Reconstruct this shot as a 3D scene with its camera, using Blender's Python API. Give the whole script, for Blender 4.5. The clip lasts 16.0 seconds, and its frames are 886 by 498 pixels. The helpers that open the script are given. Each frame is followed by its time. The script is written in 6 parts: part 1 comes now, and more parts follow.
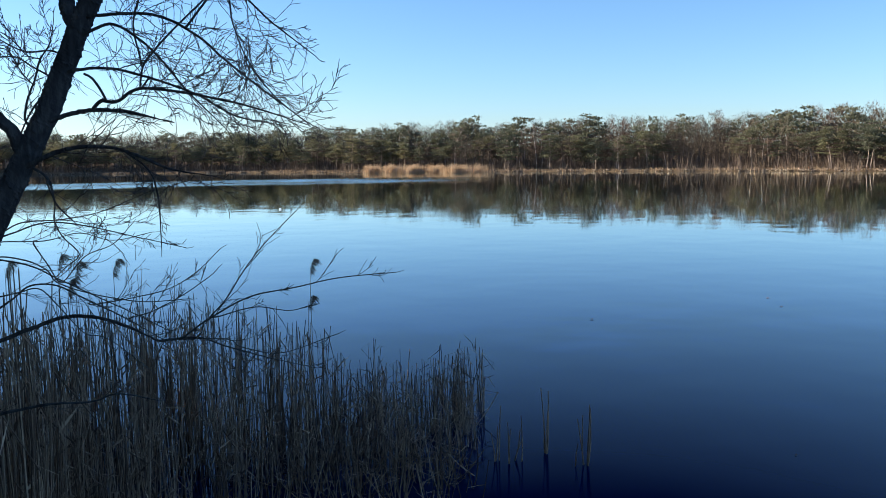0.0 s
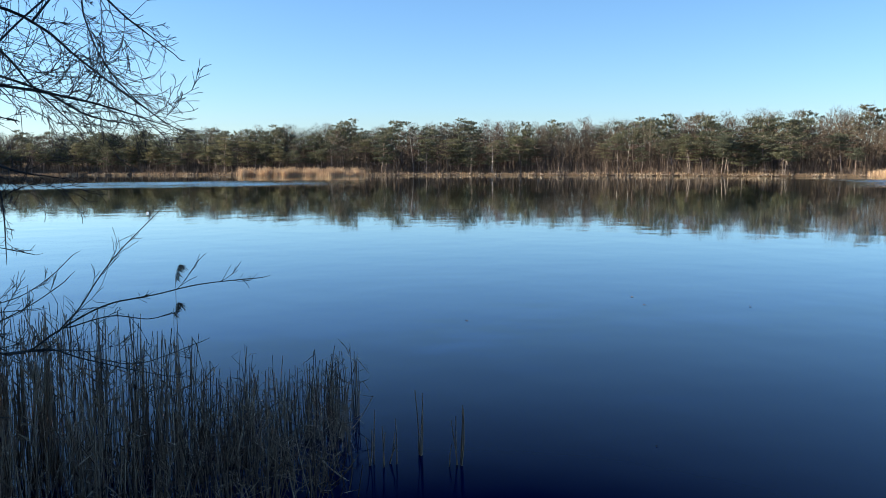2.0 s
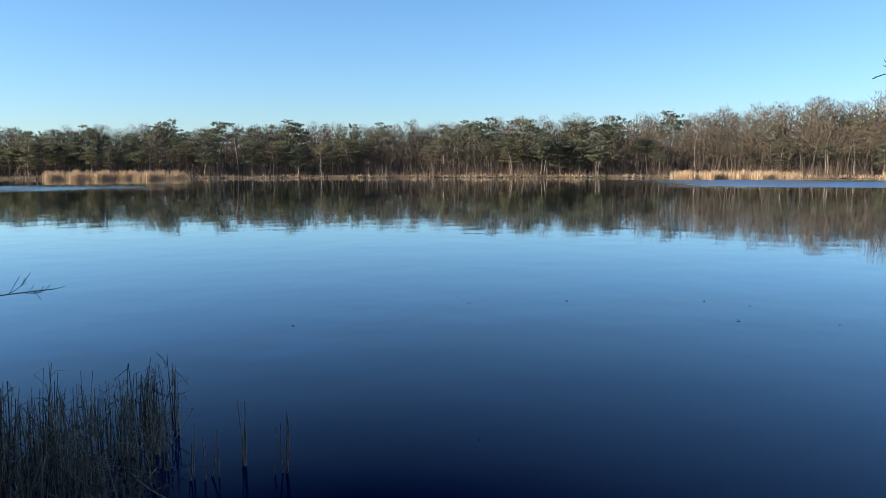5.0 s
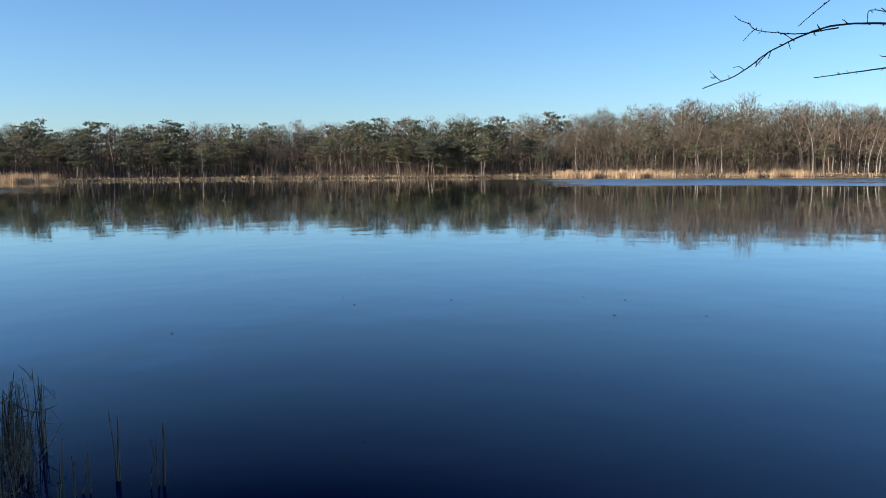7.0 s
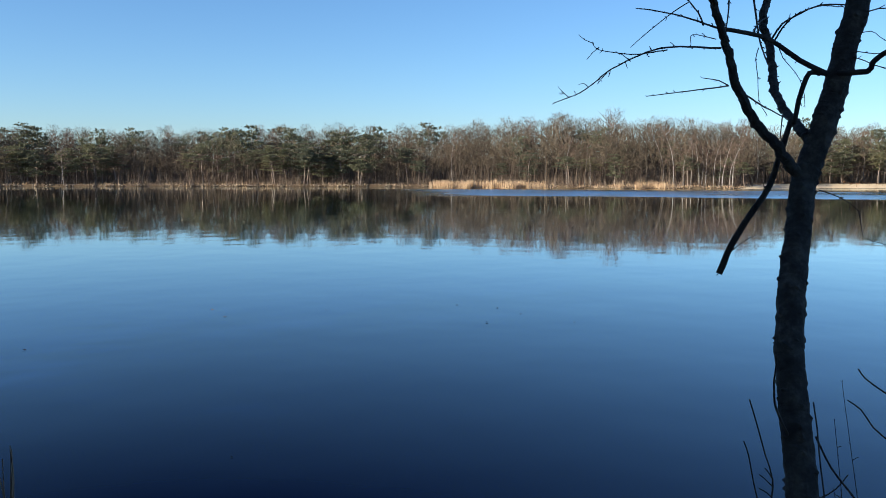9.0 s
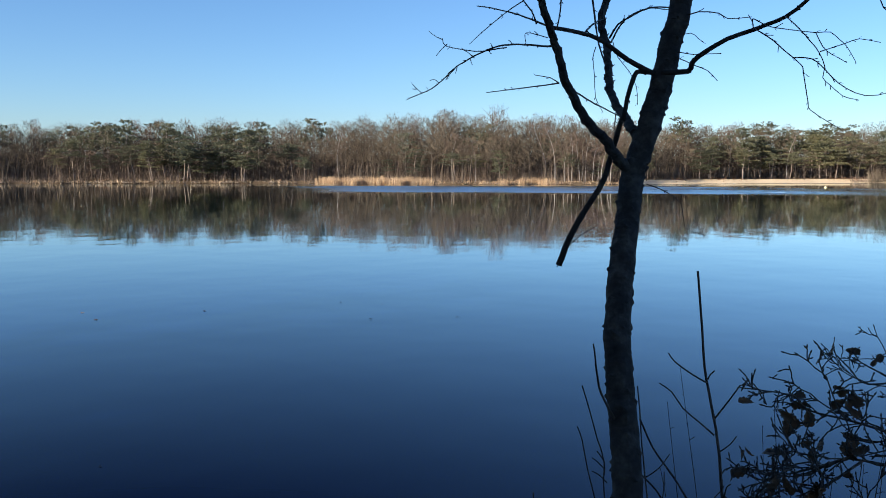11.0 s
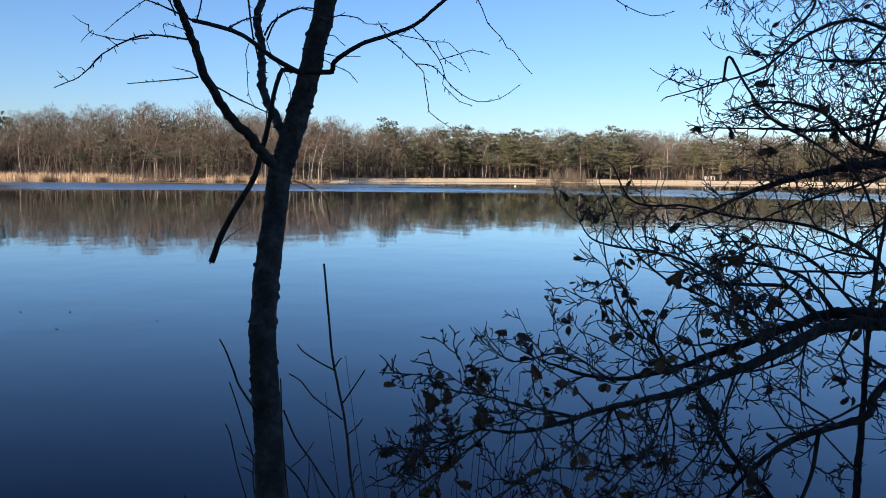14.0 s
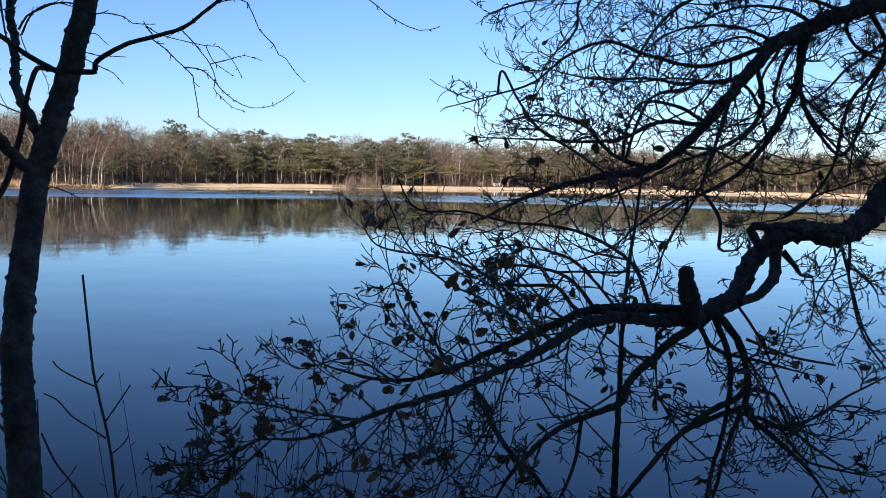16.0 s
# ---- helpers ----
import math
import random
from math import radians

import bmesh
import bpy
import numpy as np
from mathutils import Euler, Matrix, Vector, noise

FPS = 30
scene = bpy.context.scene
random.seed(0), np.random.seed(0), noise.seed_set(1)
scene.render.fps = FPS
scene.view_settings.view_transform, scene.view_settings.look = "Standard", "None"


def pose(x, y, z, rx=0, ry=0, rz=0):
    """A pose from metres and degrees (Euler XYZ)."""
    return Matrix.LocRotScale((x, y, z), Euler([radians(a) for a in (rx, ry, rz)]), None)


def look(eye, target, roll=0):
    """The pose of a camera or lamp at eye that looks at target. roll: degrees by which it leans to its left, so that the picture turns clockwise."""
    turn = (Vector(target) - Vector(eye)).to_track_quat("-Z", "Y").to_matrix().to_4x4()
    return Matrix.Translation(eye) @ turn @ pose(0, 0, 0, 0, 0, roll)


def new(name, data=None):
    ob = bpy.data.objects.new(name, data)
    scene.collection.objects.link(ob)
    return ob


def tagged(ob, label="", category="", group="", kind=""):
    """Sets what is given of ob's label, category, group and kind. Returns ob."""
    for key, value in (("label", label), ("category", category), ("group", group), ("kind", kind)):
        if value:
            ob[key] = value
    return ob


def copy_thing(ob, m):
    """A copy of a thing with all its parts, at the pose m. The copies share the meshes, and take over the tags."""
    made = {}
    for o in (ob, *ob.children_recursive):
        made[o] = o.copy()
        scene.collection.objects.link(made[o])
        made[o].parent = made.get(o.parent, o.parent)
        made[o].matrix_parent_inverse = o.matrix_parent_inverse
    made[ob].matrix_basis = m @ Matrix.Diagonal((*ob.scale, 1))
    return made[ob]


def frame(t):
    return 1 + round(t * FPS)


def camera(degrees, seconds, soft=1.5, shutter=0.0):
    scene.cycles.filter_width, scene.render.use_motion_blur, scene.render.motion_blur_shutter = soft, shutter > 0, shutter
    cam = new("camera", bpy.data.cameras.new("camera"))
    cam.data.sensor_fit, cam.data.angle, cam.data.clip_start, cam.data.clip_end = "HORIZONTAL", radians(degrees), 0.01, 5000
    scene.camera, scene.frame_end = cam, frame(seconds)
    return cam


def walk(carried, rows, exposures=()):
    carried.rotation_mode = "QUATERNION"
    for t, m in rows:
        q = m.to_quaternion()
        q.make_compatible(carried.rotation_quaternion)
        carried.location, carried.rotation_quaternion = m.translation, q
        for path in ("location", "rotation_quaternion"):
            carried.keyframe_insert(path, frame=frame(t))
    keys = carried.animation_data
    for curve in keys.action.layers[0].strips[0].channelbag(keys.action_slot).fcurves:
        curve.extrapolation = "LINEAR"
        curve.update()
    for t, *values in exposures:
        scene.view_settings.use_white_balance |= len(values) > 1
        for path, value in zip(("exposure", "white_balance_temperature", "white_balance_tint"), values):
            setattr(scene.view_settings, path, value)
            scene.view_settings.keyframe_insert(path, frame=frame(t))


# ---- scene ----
EXPOSURES = [(0.0, 1.20, 5960, 10), (5.0, 1.04, 5840, 7), (7.5, 0.88, 5810, 7), (9.0, 0.89, 5810, 7), (12.5, 0.82, 5870, 13), (14.0, 0.74, 5900, 15), (16.0, 0.80, 5920, 17)]
CALM, RUFFLE = 0.0035, 0.016           # height of the ripples, calm and under wind, metres
# the camera and its walk
cam = camera(56.67, 16.0, soft=0.92)
ROWS = [
    (0.0, pose(0.000, 0.000, 4.160, 83.69, 0.70, -0.08)),
    (0.5, pose(0.025, 0.005, 4.155, 83.55, 0.62, -2.38)),
    (1.0, pose(0.044, 0.012, 4.159, 83.62, 0.51, -4.60)),
    (1.5, pose(0.057, 0.006, 4.160, 83.74, 0.36, -6.58)),
    (2.0, pose(0.070, -0.005, 4.162, 83.85, 0.29, -8.58)),
    (2.5, pose(0.089, -0.005, 4.165, 83.99, 0.22, -10.33)),
    (3.0, pose(0.112, -0.011, 4.164, 84.02, 0.21, -11.96)),
    (3.5, pose(0.133, -0.012, 4.171, 84.05, 0.28, -13.95)),
    (4.0, pose(0.153, -0.019, 4.165, 84.00, 0.36, -16.13)),
    (4.5, pose(0.169, -0.030, 4.163, 84.02, 0.40, -18.29)),
    (5.0, pose(0.184, -0.050, 4.164, 83.94, 0.36, -20.42)),
    (7.5, pose(0.299, -0.173, 4.188, 84.04, 0.48, -30.19)),
    (8.0, pose(0.306, -0.188, 4.186, 84.21, 0.22, -32.26)),
    (8.5, pose(0.317, -0.207, 4.185, 84.32, -0.01, -34.37)),
    (9.0, pose(0.350, -0.214, 4.188, 84.53, -0.07, -36.70)),
    (11.5, pose(0.485, -0.339, 4.181, 84.16, -0.12, -46.69)),
    (12.0, pose(0.516, -0.375, 4.178, 84.02, -0.25, -49.21)),
    (12.5, pose(0.546, -0.415, 4.175, 83.71, -0.56, -52.19)),
    (13.0, pose(0.554, -0.429, 4.176, 83.81, -1.03, -55.68)),
    (13.5, pose(0.552, -0.448, 4.177, 84.07, -1.07, -59.74)),
    (14.0, pose(0.552, -0.485, 4.180, 84.29, -0.78, -64.36)),
    (14.5, pose(0.562, -0.508, 4.180, 84.49, -0.88, -68.44)),
    (15.0, pose(0.562, -0.513, 4.181, 84.56, -1.10, -71.37)),
    (15.5, pose(0.554, -0.526, 4.182, 84.65, -1.20, -74.59)),
    (16.0, pose(0.543, -0.553, 4.185, 84.94, -1.20, -78.43)),
]
walk(cam, ROWS, exposures=EXPOSURES)

# world, sun
SUN_AZ, SUN_EL = 80.0, 21.0      # degrees to the left of +y, and above the horizon
world = bpy.data.worlds.new("sky")
scene.world = world
world.use_nodes = True
wn = world.node_tree
sky = wn.nodes.new("ShaderNodeTexSky")
sky.sky_type, sky.sun_disc = "NISHITA", False
sky.sun_elevation, sky.sun_rotation = radians(SUN_EL), radians(-SUN_AZ)
sky.altitude, sky.air_density, sky.dust_density, sky.ozone_density = 0, 1.0, 0.3, 5.2
wn.links.new(sky.outputs[0], wn.nodes["Background"].inputs[0])
wn.nodes["Background"].inputs[1].default_value = 0.088
sun = new("sun", bpy.data.lights.new("sun", "SUN"))
sun.data.energy, sun.data.angle, sun.data.color = 6.0, radians(0.55), (1.0, 0.82, 0.60)
_a, _e = radians(SUN_AZ), radians(SUN_EL)
sun.matrix_world = look((-60 * math.sin(_a) * math.cos(_e), 60 * math.cos(_a) * math.cos(_e), 60 * math.sin(_e)), (0, 0, 0))


# materials
def material(name, rough=0.8, spec=0.3):
    m = bpy.data.materials.new(name)
    m.use_nodes = True
    b = m.node_tree.nodes["Principled BSDF"]
    b.inputs["Roughness"].default_value = rough
    b.inputs["Specular IOR Level"].default_value = spec
    return m, m.node_tree, b


def ramp_colour(nt, source, stops):
    r = nt.nodes.new("ShaderNodeValToRGB")
    while len(r.color_ramp.elements) < len(stops):
        r.color_ramp.elements.new(0.5)
    for el, (at, col) in zip(r.color_ramp.elements, stops):
        el.position, el.color = at, (*col, 1)
    nt.links.new(source, r.inputs[0])
    return r.outputs[0]


def noise_value(nt, scale, detail=4, rough=0.55, stretch=(1, 1, 1)):
    tc, mp, n = (nt.nodes.new(k) for k in ("ShaderNodeTexCoord", "ShaderNodeMapping", "ShaderNodeTexNoise"))
    mp.inputs["Scale"].default_value = stretch
    n.inputs["Scale"].default_value, n.inputs["Detail"].default_value, n.inputs["Roughness"].default_value = scale, detail, rough
    nt.links.new(tc.outputs["Object"], mp.inputs["Vector"])
    nt.links.new(mp.outputs[0], n.inputs["Vector"])
    return n.outputs["Fac"]


def math_node(nt, op, a, b=None):
    n = nt.nodes.new("ShaderNodeMath")
    n.operation = op
    for i, x in enumerate((a, b)):
        if x is None:
            continue
        if isinstance(x, (int, float)):
            n.inputs[i].default_value = x
        else:
            nt.links.new(x, n.inputs[i])
    return n.outputs[0]


def mixed(nt, fac, a, b):
    n = nt.nodes.new("ShaderNodeMix")
    n.data_type = "RGBA"
    nt.links.new(fac, n.inputs["Factor"])
    for key, x in (("A", a), ("B", b)):
        s = [i for i in n.inputs if i.name == key and i.type == "RGBA"][0]
        if isinstance(x, tuple):
            s.default_value = (*x, 1)
        else:
            nt.links.new(x, s)
    return [o for o in n.outputs if o.type == "RGBA"][0]


def bump(nt, bsdf, height, strength, distance):
    n = nt.nodes.new("ShaderNodeBump")
    n.inputs["Strength"].default_value, n.inputs["Distance"].default_value = strength, distance
    nt.links.new(height, n.inputs["Height"])
    nt.links.new(n.outputs[0], bsdf.inputs["Normal"])


def bark_material(name, dark, mid, light, scale=18, rough=0.9, depth=0.01, stretch=(1, 1, 0.25)):
    m, nt, b = material(name, rough, 0.15)
    n1, n2 = noise_value(nt, scale, 6, 0.65, stretch), noise_value(nt, scale * 0.17, 3)
    f = math_node(nt, "ADD", math_node(nt, "MULTIPLY", n1, 0.65), math_node(nt, "MULTIPLY", n2, 0.35))
    nt.links.new(ramp_colour(nt, f, [(0.3, dark), (0.5, mid), (0.7, light)]), b.inputs["Base Color"])
    bump(nt, b, n1, 0.8, depth)
    return m


def island_material(name, stops, rough=0.75, spec=0.2, by_object=0.35, translucent=0.0):
    """Colour that varies from blade to blade (or leaf to leaf) and from plant to plant."""
    m, nt, b = material(name, rough, spec)
    g, o = nt.nodes.new("ShaderNodeNewGeometry"), nt.nodes.new("ShaderNodeObjectInfo")
    f = math_node(nt, "ADD", math_node(nt, "MULTIPLY", g.outputs["Random Per Island"], 1 - by_object),
                  math_node(nt, "MULTIPLY", o.outputs["Random"], by_object))
    col = ramp_colour(nt, f, stops)
    nt.links.new(col, b.inputs["Base Color"])
    if translucent:
        t, mx = nt.nodes.new("ShaderNodeBsdfTranslucent"), nt.nodes.new("ShaderNodeMixShader")
        nt.links.new(col, t.inputs["Color"])
        mx.inputs[0].default_value = translucent
        nt.links.new(b.outputs[0], mx.inputs[1])
        nt.links.new(t.outputs[0], mx.inputs[2])
        nt.links.new(mx.outputs[0], nt.nodes["Material Output"].inputs["Surface"])
    return m


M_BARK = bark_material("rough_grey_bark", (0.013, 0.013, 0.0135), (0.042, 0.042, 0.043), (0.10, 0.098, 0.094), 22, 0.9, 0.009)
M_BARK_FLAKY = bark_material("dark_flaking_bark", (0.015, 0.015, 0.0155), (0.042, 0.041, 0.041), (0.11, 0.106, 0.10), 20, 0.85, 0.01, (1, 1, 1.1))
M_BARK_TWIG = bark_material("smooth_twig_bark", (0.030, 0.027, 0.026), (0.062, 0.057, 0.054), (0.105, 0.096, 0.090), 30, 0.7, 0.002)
M_PINE_BARK = bark_material("pine_bark", (0.11, 0.082, 0.066), (0.26, 0.21, 0.172), (0.44, 0.38, 0.33), 3, 0.9, 0.05)
M_GREY_BARK = bark_material("grey_brown_bark", (0.035, 0.029, 0.024), (0.085, 0.070, 0.056), (0.17, 0.142, 0.115), 3, 0.9, 0.05)
M_BIRCH_BARK = bark_material("pale_birch_bark", (0.10, 0.085, 0.075), (0.34, 0.31, 0.28), (0.54, 0.51, 0.47), 2.2, 0.8, 0.02, (0.4, 0.4, 1.5))
M_NEEDLES = island_material("pine_needles", [(0.0, (0.060, 0.074, 0.052)), (0.45, (0.115, 0.120, 0.072)), (0.75, (0.175, 0.165, 0.085)), (1.0, (0.25, 0.222, 0.12))], 0.6, 0.3, 0.6, 0.3)
M_TWIGS = island_material("bare_twigs", [(0.0, (0.066, 0.052, 0.038)), (0.5, (0.126, 0.101, 0.072)), (1.0, (0.21, 0.172, 0.125))], 0.85, 0.1, 0.7)
M_TWIGS_RED = island_material("reddish_birch_twigs", [(0.0, (0.09, 0.06, 0.048)), (0.5, (0.16, 0.112, 0.088)), (1.0, (0.25, 0.185, 0.145))], 0.85, 0.1, 0.55)
M_REED_GOLD = island_material("dry_golden_reed", [(0.0, (0.33, 0.22, 0.125)), (0.5, (0.50, 0.36, 0.22)), (1.0, (0.65, 0.50, 0.34))], 0.7, 0.2, 0.1, 0.2)
M_GRASS = island_material("dry_bank_grass", [(0.0, (0.07, 0.048, 0.025)), (0.5, (0.17, 0.12, 0.06)), (1.0, (0.36, 0.27, 0.14))], 0.8, 0.1, 0.1, 0.15)
M_SCRUB = island_material("brown_scrub", [(0.0, (0.080, 0.062, 0.049)), (0.5, (0.15, 0.115, 0.088)), (1.0, (0.24, 0.18, 0.135))], 0.85, 0.1, 0.3)
M_BRACKEN = island_material("rust_brown_bracken", [(0.0, (0.10, 0.05, 0.03)), (0.5, (0.20, 0.10, 0.055)), (1.0, (0.30, 0.17, 0.09))], 0.85, 0.1, 0.3)
M_REED = island_material("weathered_reed", [(0.0, (0.06, 0.040, 0.028)), (0.35, (0.19, 0.13, 0.088)), (0.75, (0.40, 0.285, 0.19)), (1.0, (0.66, 0.51, 0.35))], 0.7, 0.2, 0.1, 0.15)
M_PLUME = island_material("reed_plume", [(0.0, (0.10, 0.08, 0.06)), (1.0, (0.24, 0.19, 0.15))], 0.9, 0.1, 0.2)
M_OAK_LEAF = island_material("withered_oak_leaf", [(0.0, (0.06, 0.040, 0.026)), (0.6, (0.125, 0.080, 0.050)), (1.0, (0.20, 0.13, 0.08))], 0.75, 0.25, 0.8, 0.1)
M_WHITE = island_material("white_paint", [(0.0, (0.70, 0.69, 0.66)), (1.0, (0.78, 0.77, 0.74))], 0.6, 0.3)
M_BUOY = island_material("faded_yellow_plastic", [(0.0, (0.72, 0.66, 0.36)), (1.0, (0.78, 0.70, 0.40))], 0.5, 0.4)
M_DARK = island_material("dark_timber", [(0.0, (0.05, 0.042, 0.035)), (1.0, (0.10, 0.085, 0.07))], 0.85, 0.2)
M_STONE = island_material("shore_stone", [(0.0, (0.07, 0.055, 0.042)), (0.6, (0.17, 0.135, 0.10)), (1.0, (0.30, 0.245, 0.18))], 0.9, 0.2, 0.0)

# ground: sand where the mesh attribute says so, litter and dead grass elsewhere
M_GROUND, nt, b = material("ground", 0.95, 0.1)
g1, g2, g3 = noise_value(nt, 0.08, 5, 0.6), noise_value(nt, 1.4, 6, 0.7), noise_value(nt, 14, 5, 0.7)
litter = ramp_colour(nt, math_node(nt, "ADD", math_node(nt, "MULTIPLY", g1, 0.5), math_node(nt, "MULTIPLY", g2, 0.5)),
                     [(0.3, (0.05, 0.035, 0.022)), (0.5, (0.11, 0.078, 0.048)), (0.68, (0.20, 0.15, 0.09))])
sand = ramp_colour(nt, math_node(nt, "ADD", math_node(nt, "MULTIPLY", g1, 0.4), math_node(nt, "MULTIPLY", g2, 0.6)),
                   [(0.32, (0.50, 0.385, 0.24)), (0.5, (0.66, 0.53, 0.355)), (0.7, (0.75, 0.63, 0.45))])
at = nt.nodes.new("ShaderNodeAttribute")
at.attribute_name = "sand"
edge = math_node(nt, "GREATER_THAN", math_node(nt, "ADD", at.outputs["Fac"], math_node(nt, "MULTIPLY", math_node(nt, "SUBTRACT", g2, 0.5), 0.7)), 0.5)
nt.links.new(mixed(nt, edge, litter, sand), b.inputs["Base Color"])
bump(nt, b, g3, 0.6, 0.05)

# water: dark lake with fine ripples, and lanes where the wind ruffles it
M_WATER, nt, b = material("lake_water", 0.012, 0.5)
b.inputs["Base Color"].default_value = (0.001, 0.007, 0.046, 1)
b.inputs["Specular IOR Level"].default_value = 0.0
w0, w1, w2 = noise_value(nt, 0.32, 2, 0.45), noise_value(nt, 0.55, 3, 0.5), noise_value(nt, 2.6, 2, 0.5)
at = nt.nodes.new("ShaderNodeAttribute")
at.attribute_name = "wind"
lane = noise_value(nt, 0.03, 4, 0.6)
ruffle = math_node(nt, "MULTIPLY", at.outputs["Fac"], math_node(nt, "ADD", math_node(nt, "MULTIPLY", lane, 2.0), -0.1))
amount = math_node(nt, "ADD", math_node(nt, "MULTIPLY", ruffle, RUFFLE), CALM)
wave = math_node(nt, "MULTIPLY", math_node(nt, "ADD", math_node(nt, "ADD", math_node(nt, "MULTIPLY", w0, 3.0), math_node(nt, "MULTIPLY", w1, 0.3)), math_node(nt, "MULTIPLY", w2, 0.08)), amount)
bump(nt, b, wave, 1.0, 1.0)
mirror, fres, over = (nt.nodes.new(k) for k in ("ShaderNodeBsdfGlossy", "ShaderNodeFresnel", "ShaderNodeMixShader"))
mirror.distribution = "BECKMANN"
mirror.inputs["Color"].default_value = (0.92, 0.98, 0.985, 1)
nt.links.new(math_node(nt, "ADD", math_node(nt, "MULTIPLY", ruffle, 0.36), 0.046), mirror.inputs["Roughness"])
fres.inputs["IOR"].default_value = 1.333
ripple = b.inputs["Normal"].links[0].from_socket
nt.links.new(ripple, mirror.inputs["Normal"])
nt.links.new(ripple, fres.inputs["Normal"])
# sky polarisation put into the gloss: steep reflections dimmed most square to the sun
dim_mask = nt.nodes.new("ShaderNodeAttribute")
dim_mask.attribute_name = "reflection_dim"
# gain and offset tuned by brightness, departing from plain Fresnel
gain = math_node(nt, "ADD", math_node(nt, "MULTIPLY", dim_mask.outputs["Fac"], 0.43), 1.22)
gloss = math_node(nt, "SUBTRACT", math_node(nt, "MULTIPLY", fres.outputs[0], gain), math_node(nt, "MULTIPLY", dim_mask.outputs["Fac"], 0.170))
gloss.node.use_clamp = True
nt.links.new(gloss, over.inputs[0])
nt.links.new(b.outputs[0], over.inputs[1])
nt.links.new(mirror.outputs[0], over.inputs[2])
nt.links.new(over.outputs[0], nt.nodes["Material Output"].inputs["Surface"])


# geometry helpers
class Geo:
    """Vertices and faces that grow into one mesh: tubes one by one, blades and spikes in bulk."""

    def __init__(self):
        self.v, self.f, self.bulk, self.made = [], [], [], None

    def tube(self, pts, radii, sides=6, cap=True):
        n, base = len(pts), len(self.v)
        up = Vector((0.3, 0.2, 0.93))
        ring = [(math.cos(2 * math.pi * k / sides), math.sin(2 * math.pi * k / sides)) for k in range(sides)]
        a = None
        for i, p in enumerate(pts):
            d = (pts[min(i + 1, n - 1)] - pts[max(i - 1, 0)]).normalized()
            a = d.cross(up) if a is None else a - d * a.dot(d)
            if a.length < 1e-4:
                a = d.cross(Vector((1, 0.2, 0)))
            a.normalize()
            c = a.cross(d)
            r = radii[i]
            for x, y in ring:
                self.v.append(p + a * (x * r) + c * (y * r))
        for i in range(n - 1):
            for k in range(sides):
                k2 = (k + 1) % sides
                self.f.append((base + i * sides + k, base + i * sides + k2, base + (i + 1) * sides + k2, base + (i + 1) * sides + k))
        if cap:
            self.f.append(tuple(base + (n - 1) * sides + k for k in range(sides)))
            self.f.append(tuple(base + k for k in reversed(range(sides))))

    def spread(self, p, q, width, side, form):
        """From points p to points q, in bulk. form: 'flat' a thin triangle, 'leaf' a pointed quad, 'spike' three-sided."""
        p, q, side = (np.asarray(k, float).reshape(-1, 3) for k in (p, q, side))
        width = np.broadcast_to(np.asarray(width, float), len(p)).reshape(-1, 1)
        d = q - p
        s = np.cross(d, side)
        s = s / np.maximum(np.linalg.norm(s, axis=1, keepdims=True), 1e-9) * width
        if form == "flat":
            v, f = np.stack([p - s, p + s, q], 1), [(0, 1, 2)]
        elif form == "leaf":
            m = p + d * 0.55
            v, f = np.stack([p, m + s, q, m - s], 1), [(0, 1, 2, 3)]
        else:
            u = np.cross(d, s)
            u = u / np.maximum(np.linalg.norm(u, axis=1, keepdims=True), 1e-9) * width
            v, f = np.stack([p + s, p - s * 0.5 + u * 0.8, p - s * 0.5 - u * 0.8, q], 1), [(0, 1, 3), (1, 2, 3), (2, 0, 3)]
        self.bulk.append((v, np.array(f)))

    def arrays(self):
        """Vertices, corner indices and face sizes, each in one array."""
        if self.made is None:
            vs = [np.array([tuple(k) for k in self.v]).reshape(-1, 3)]
            loops = [np.array([i for f in self.f for i in f], int)]
            sizes = [np.array([len(f) for f in self.f], int)]
            off = len(self.v)
            for v, f in self.bulk:
                n, k = v.shape[:2]
                vs.append(v.reshape(-1, 3))
                loops.append((f[None] + (off + np.arange(n) * k)[:, None, None]).reshape(-1))
                sizes.append(np.full(n * len(f), f.shape[1]))
                off += n * k
            self.made = np.concatenate(vs), np.concatenate(loops), np.concatenate(sizes)
        return self.made

    def mesh(self, name, mat, smooth=False):
        return mesh_of(name, *self.arrays(), mat, smooth)


def mesh_of(name, v, loops, sizes, mat, smooth=False):
    me = bpy.data.meshes.new(name)
    me.vertices.add(len(v))
    me.vertices.foreach_set("co", np.ascontiguousarray(v, np.float32).reshape(-1))
    me.loops.add(len(loops))
    me.loops.foreach_set("vertex_index", loops.astype(np.int32))
    me.polygons.add(len(sizes))
    me.polygons.foreach_set("loop_start", (np.cumsum(sizes) - sizes).astype(np.int32))
    me.polygons.foreach_set("use_smooth", np.full(len(sizes), smooth))
    me.materials.append(mat)
    me.update(calc_edges=True)
    return me


def part(name, geo, mat, parent=None, label="", smooth=False):
    ob = new(name, geo.mesh(name, mat, smooth) if isinstance(geo, Geo) else geo)
    ob.parent = parent
    return tagged(ob, label)


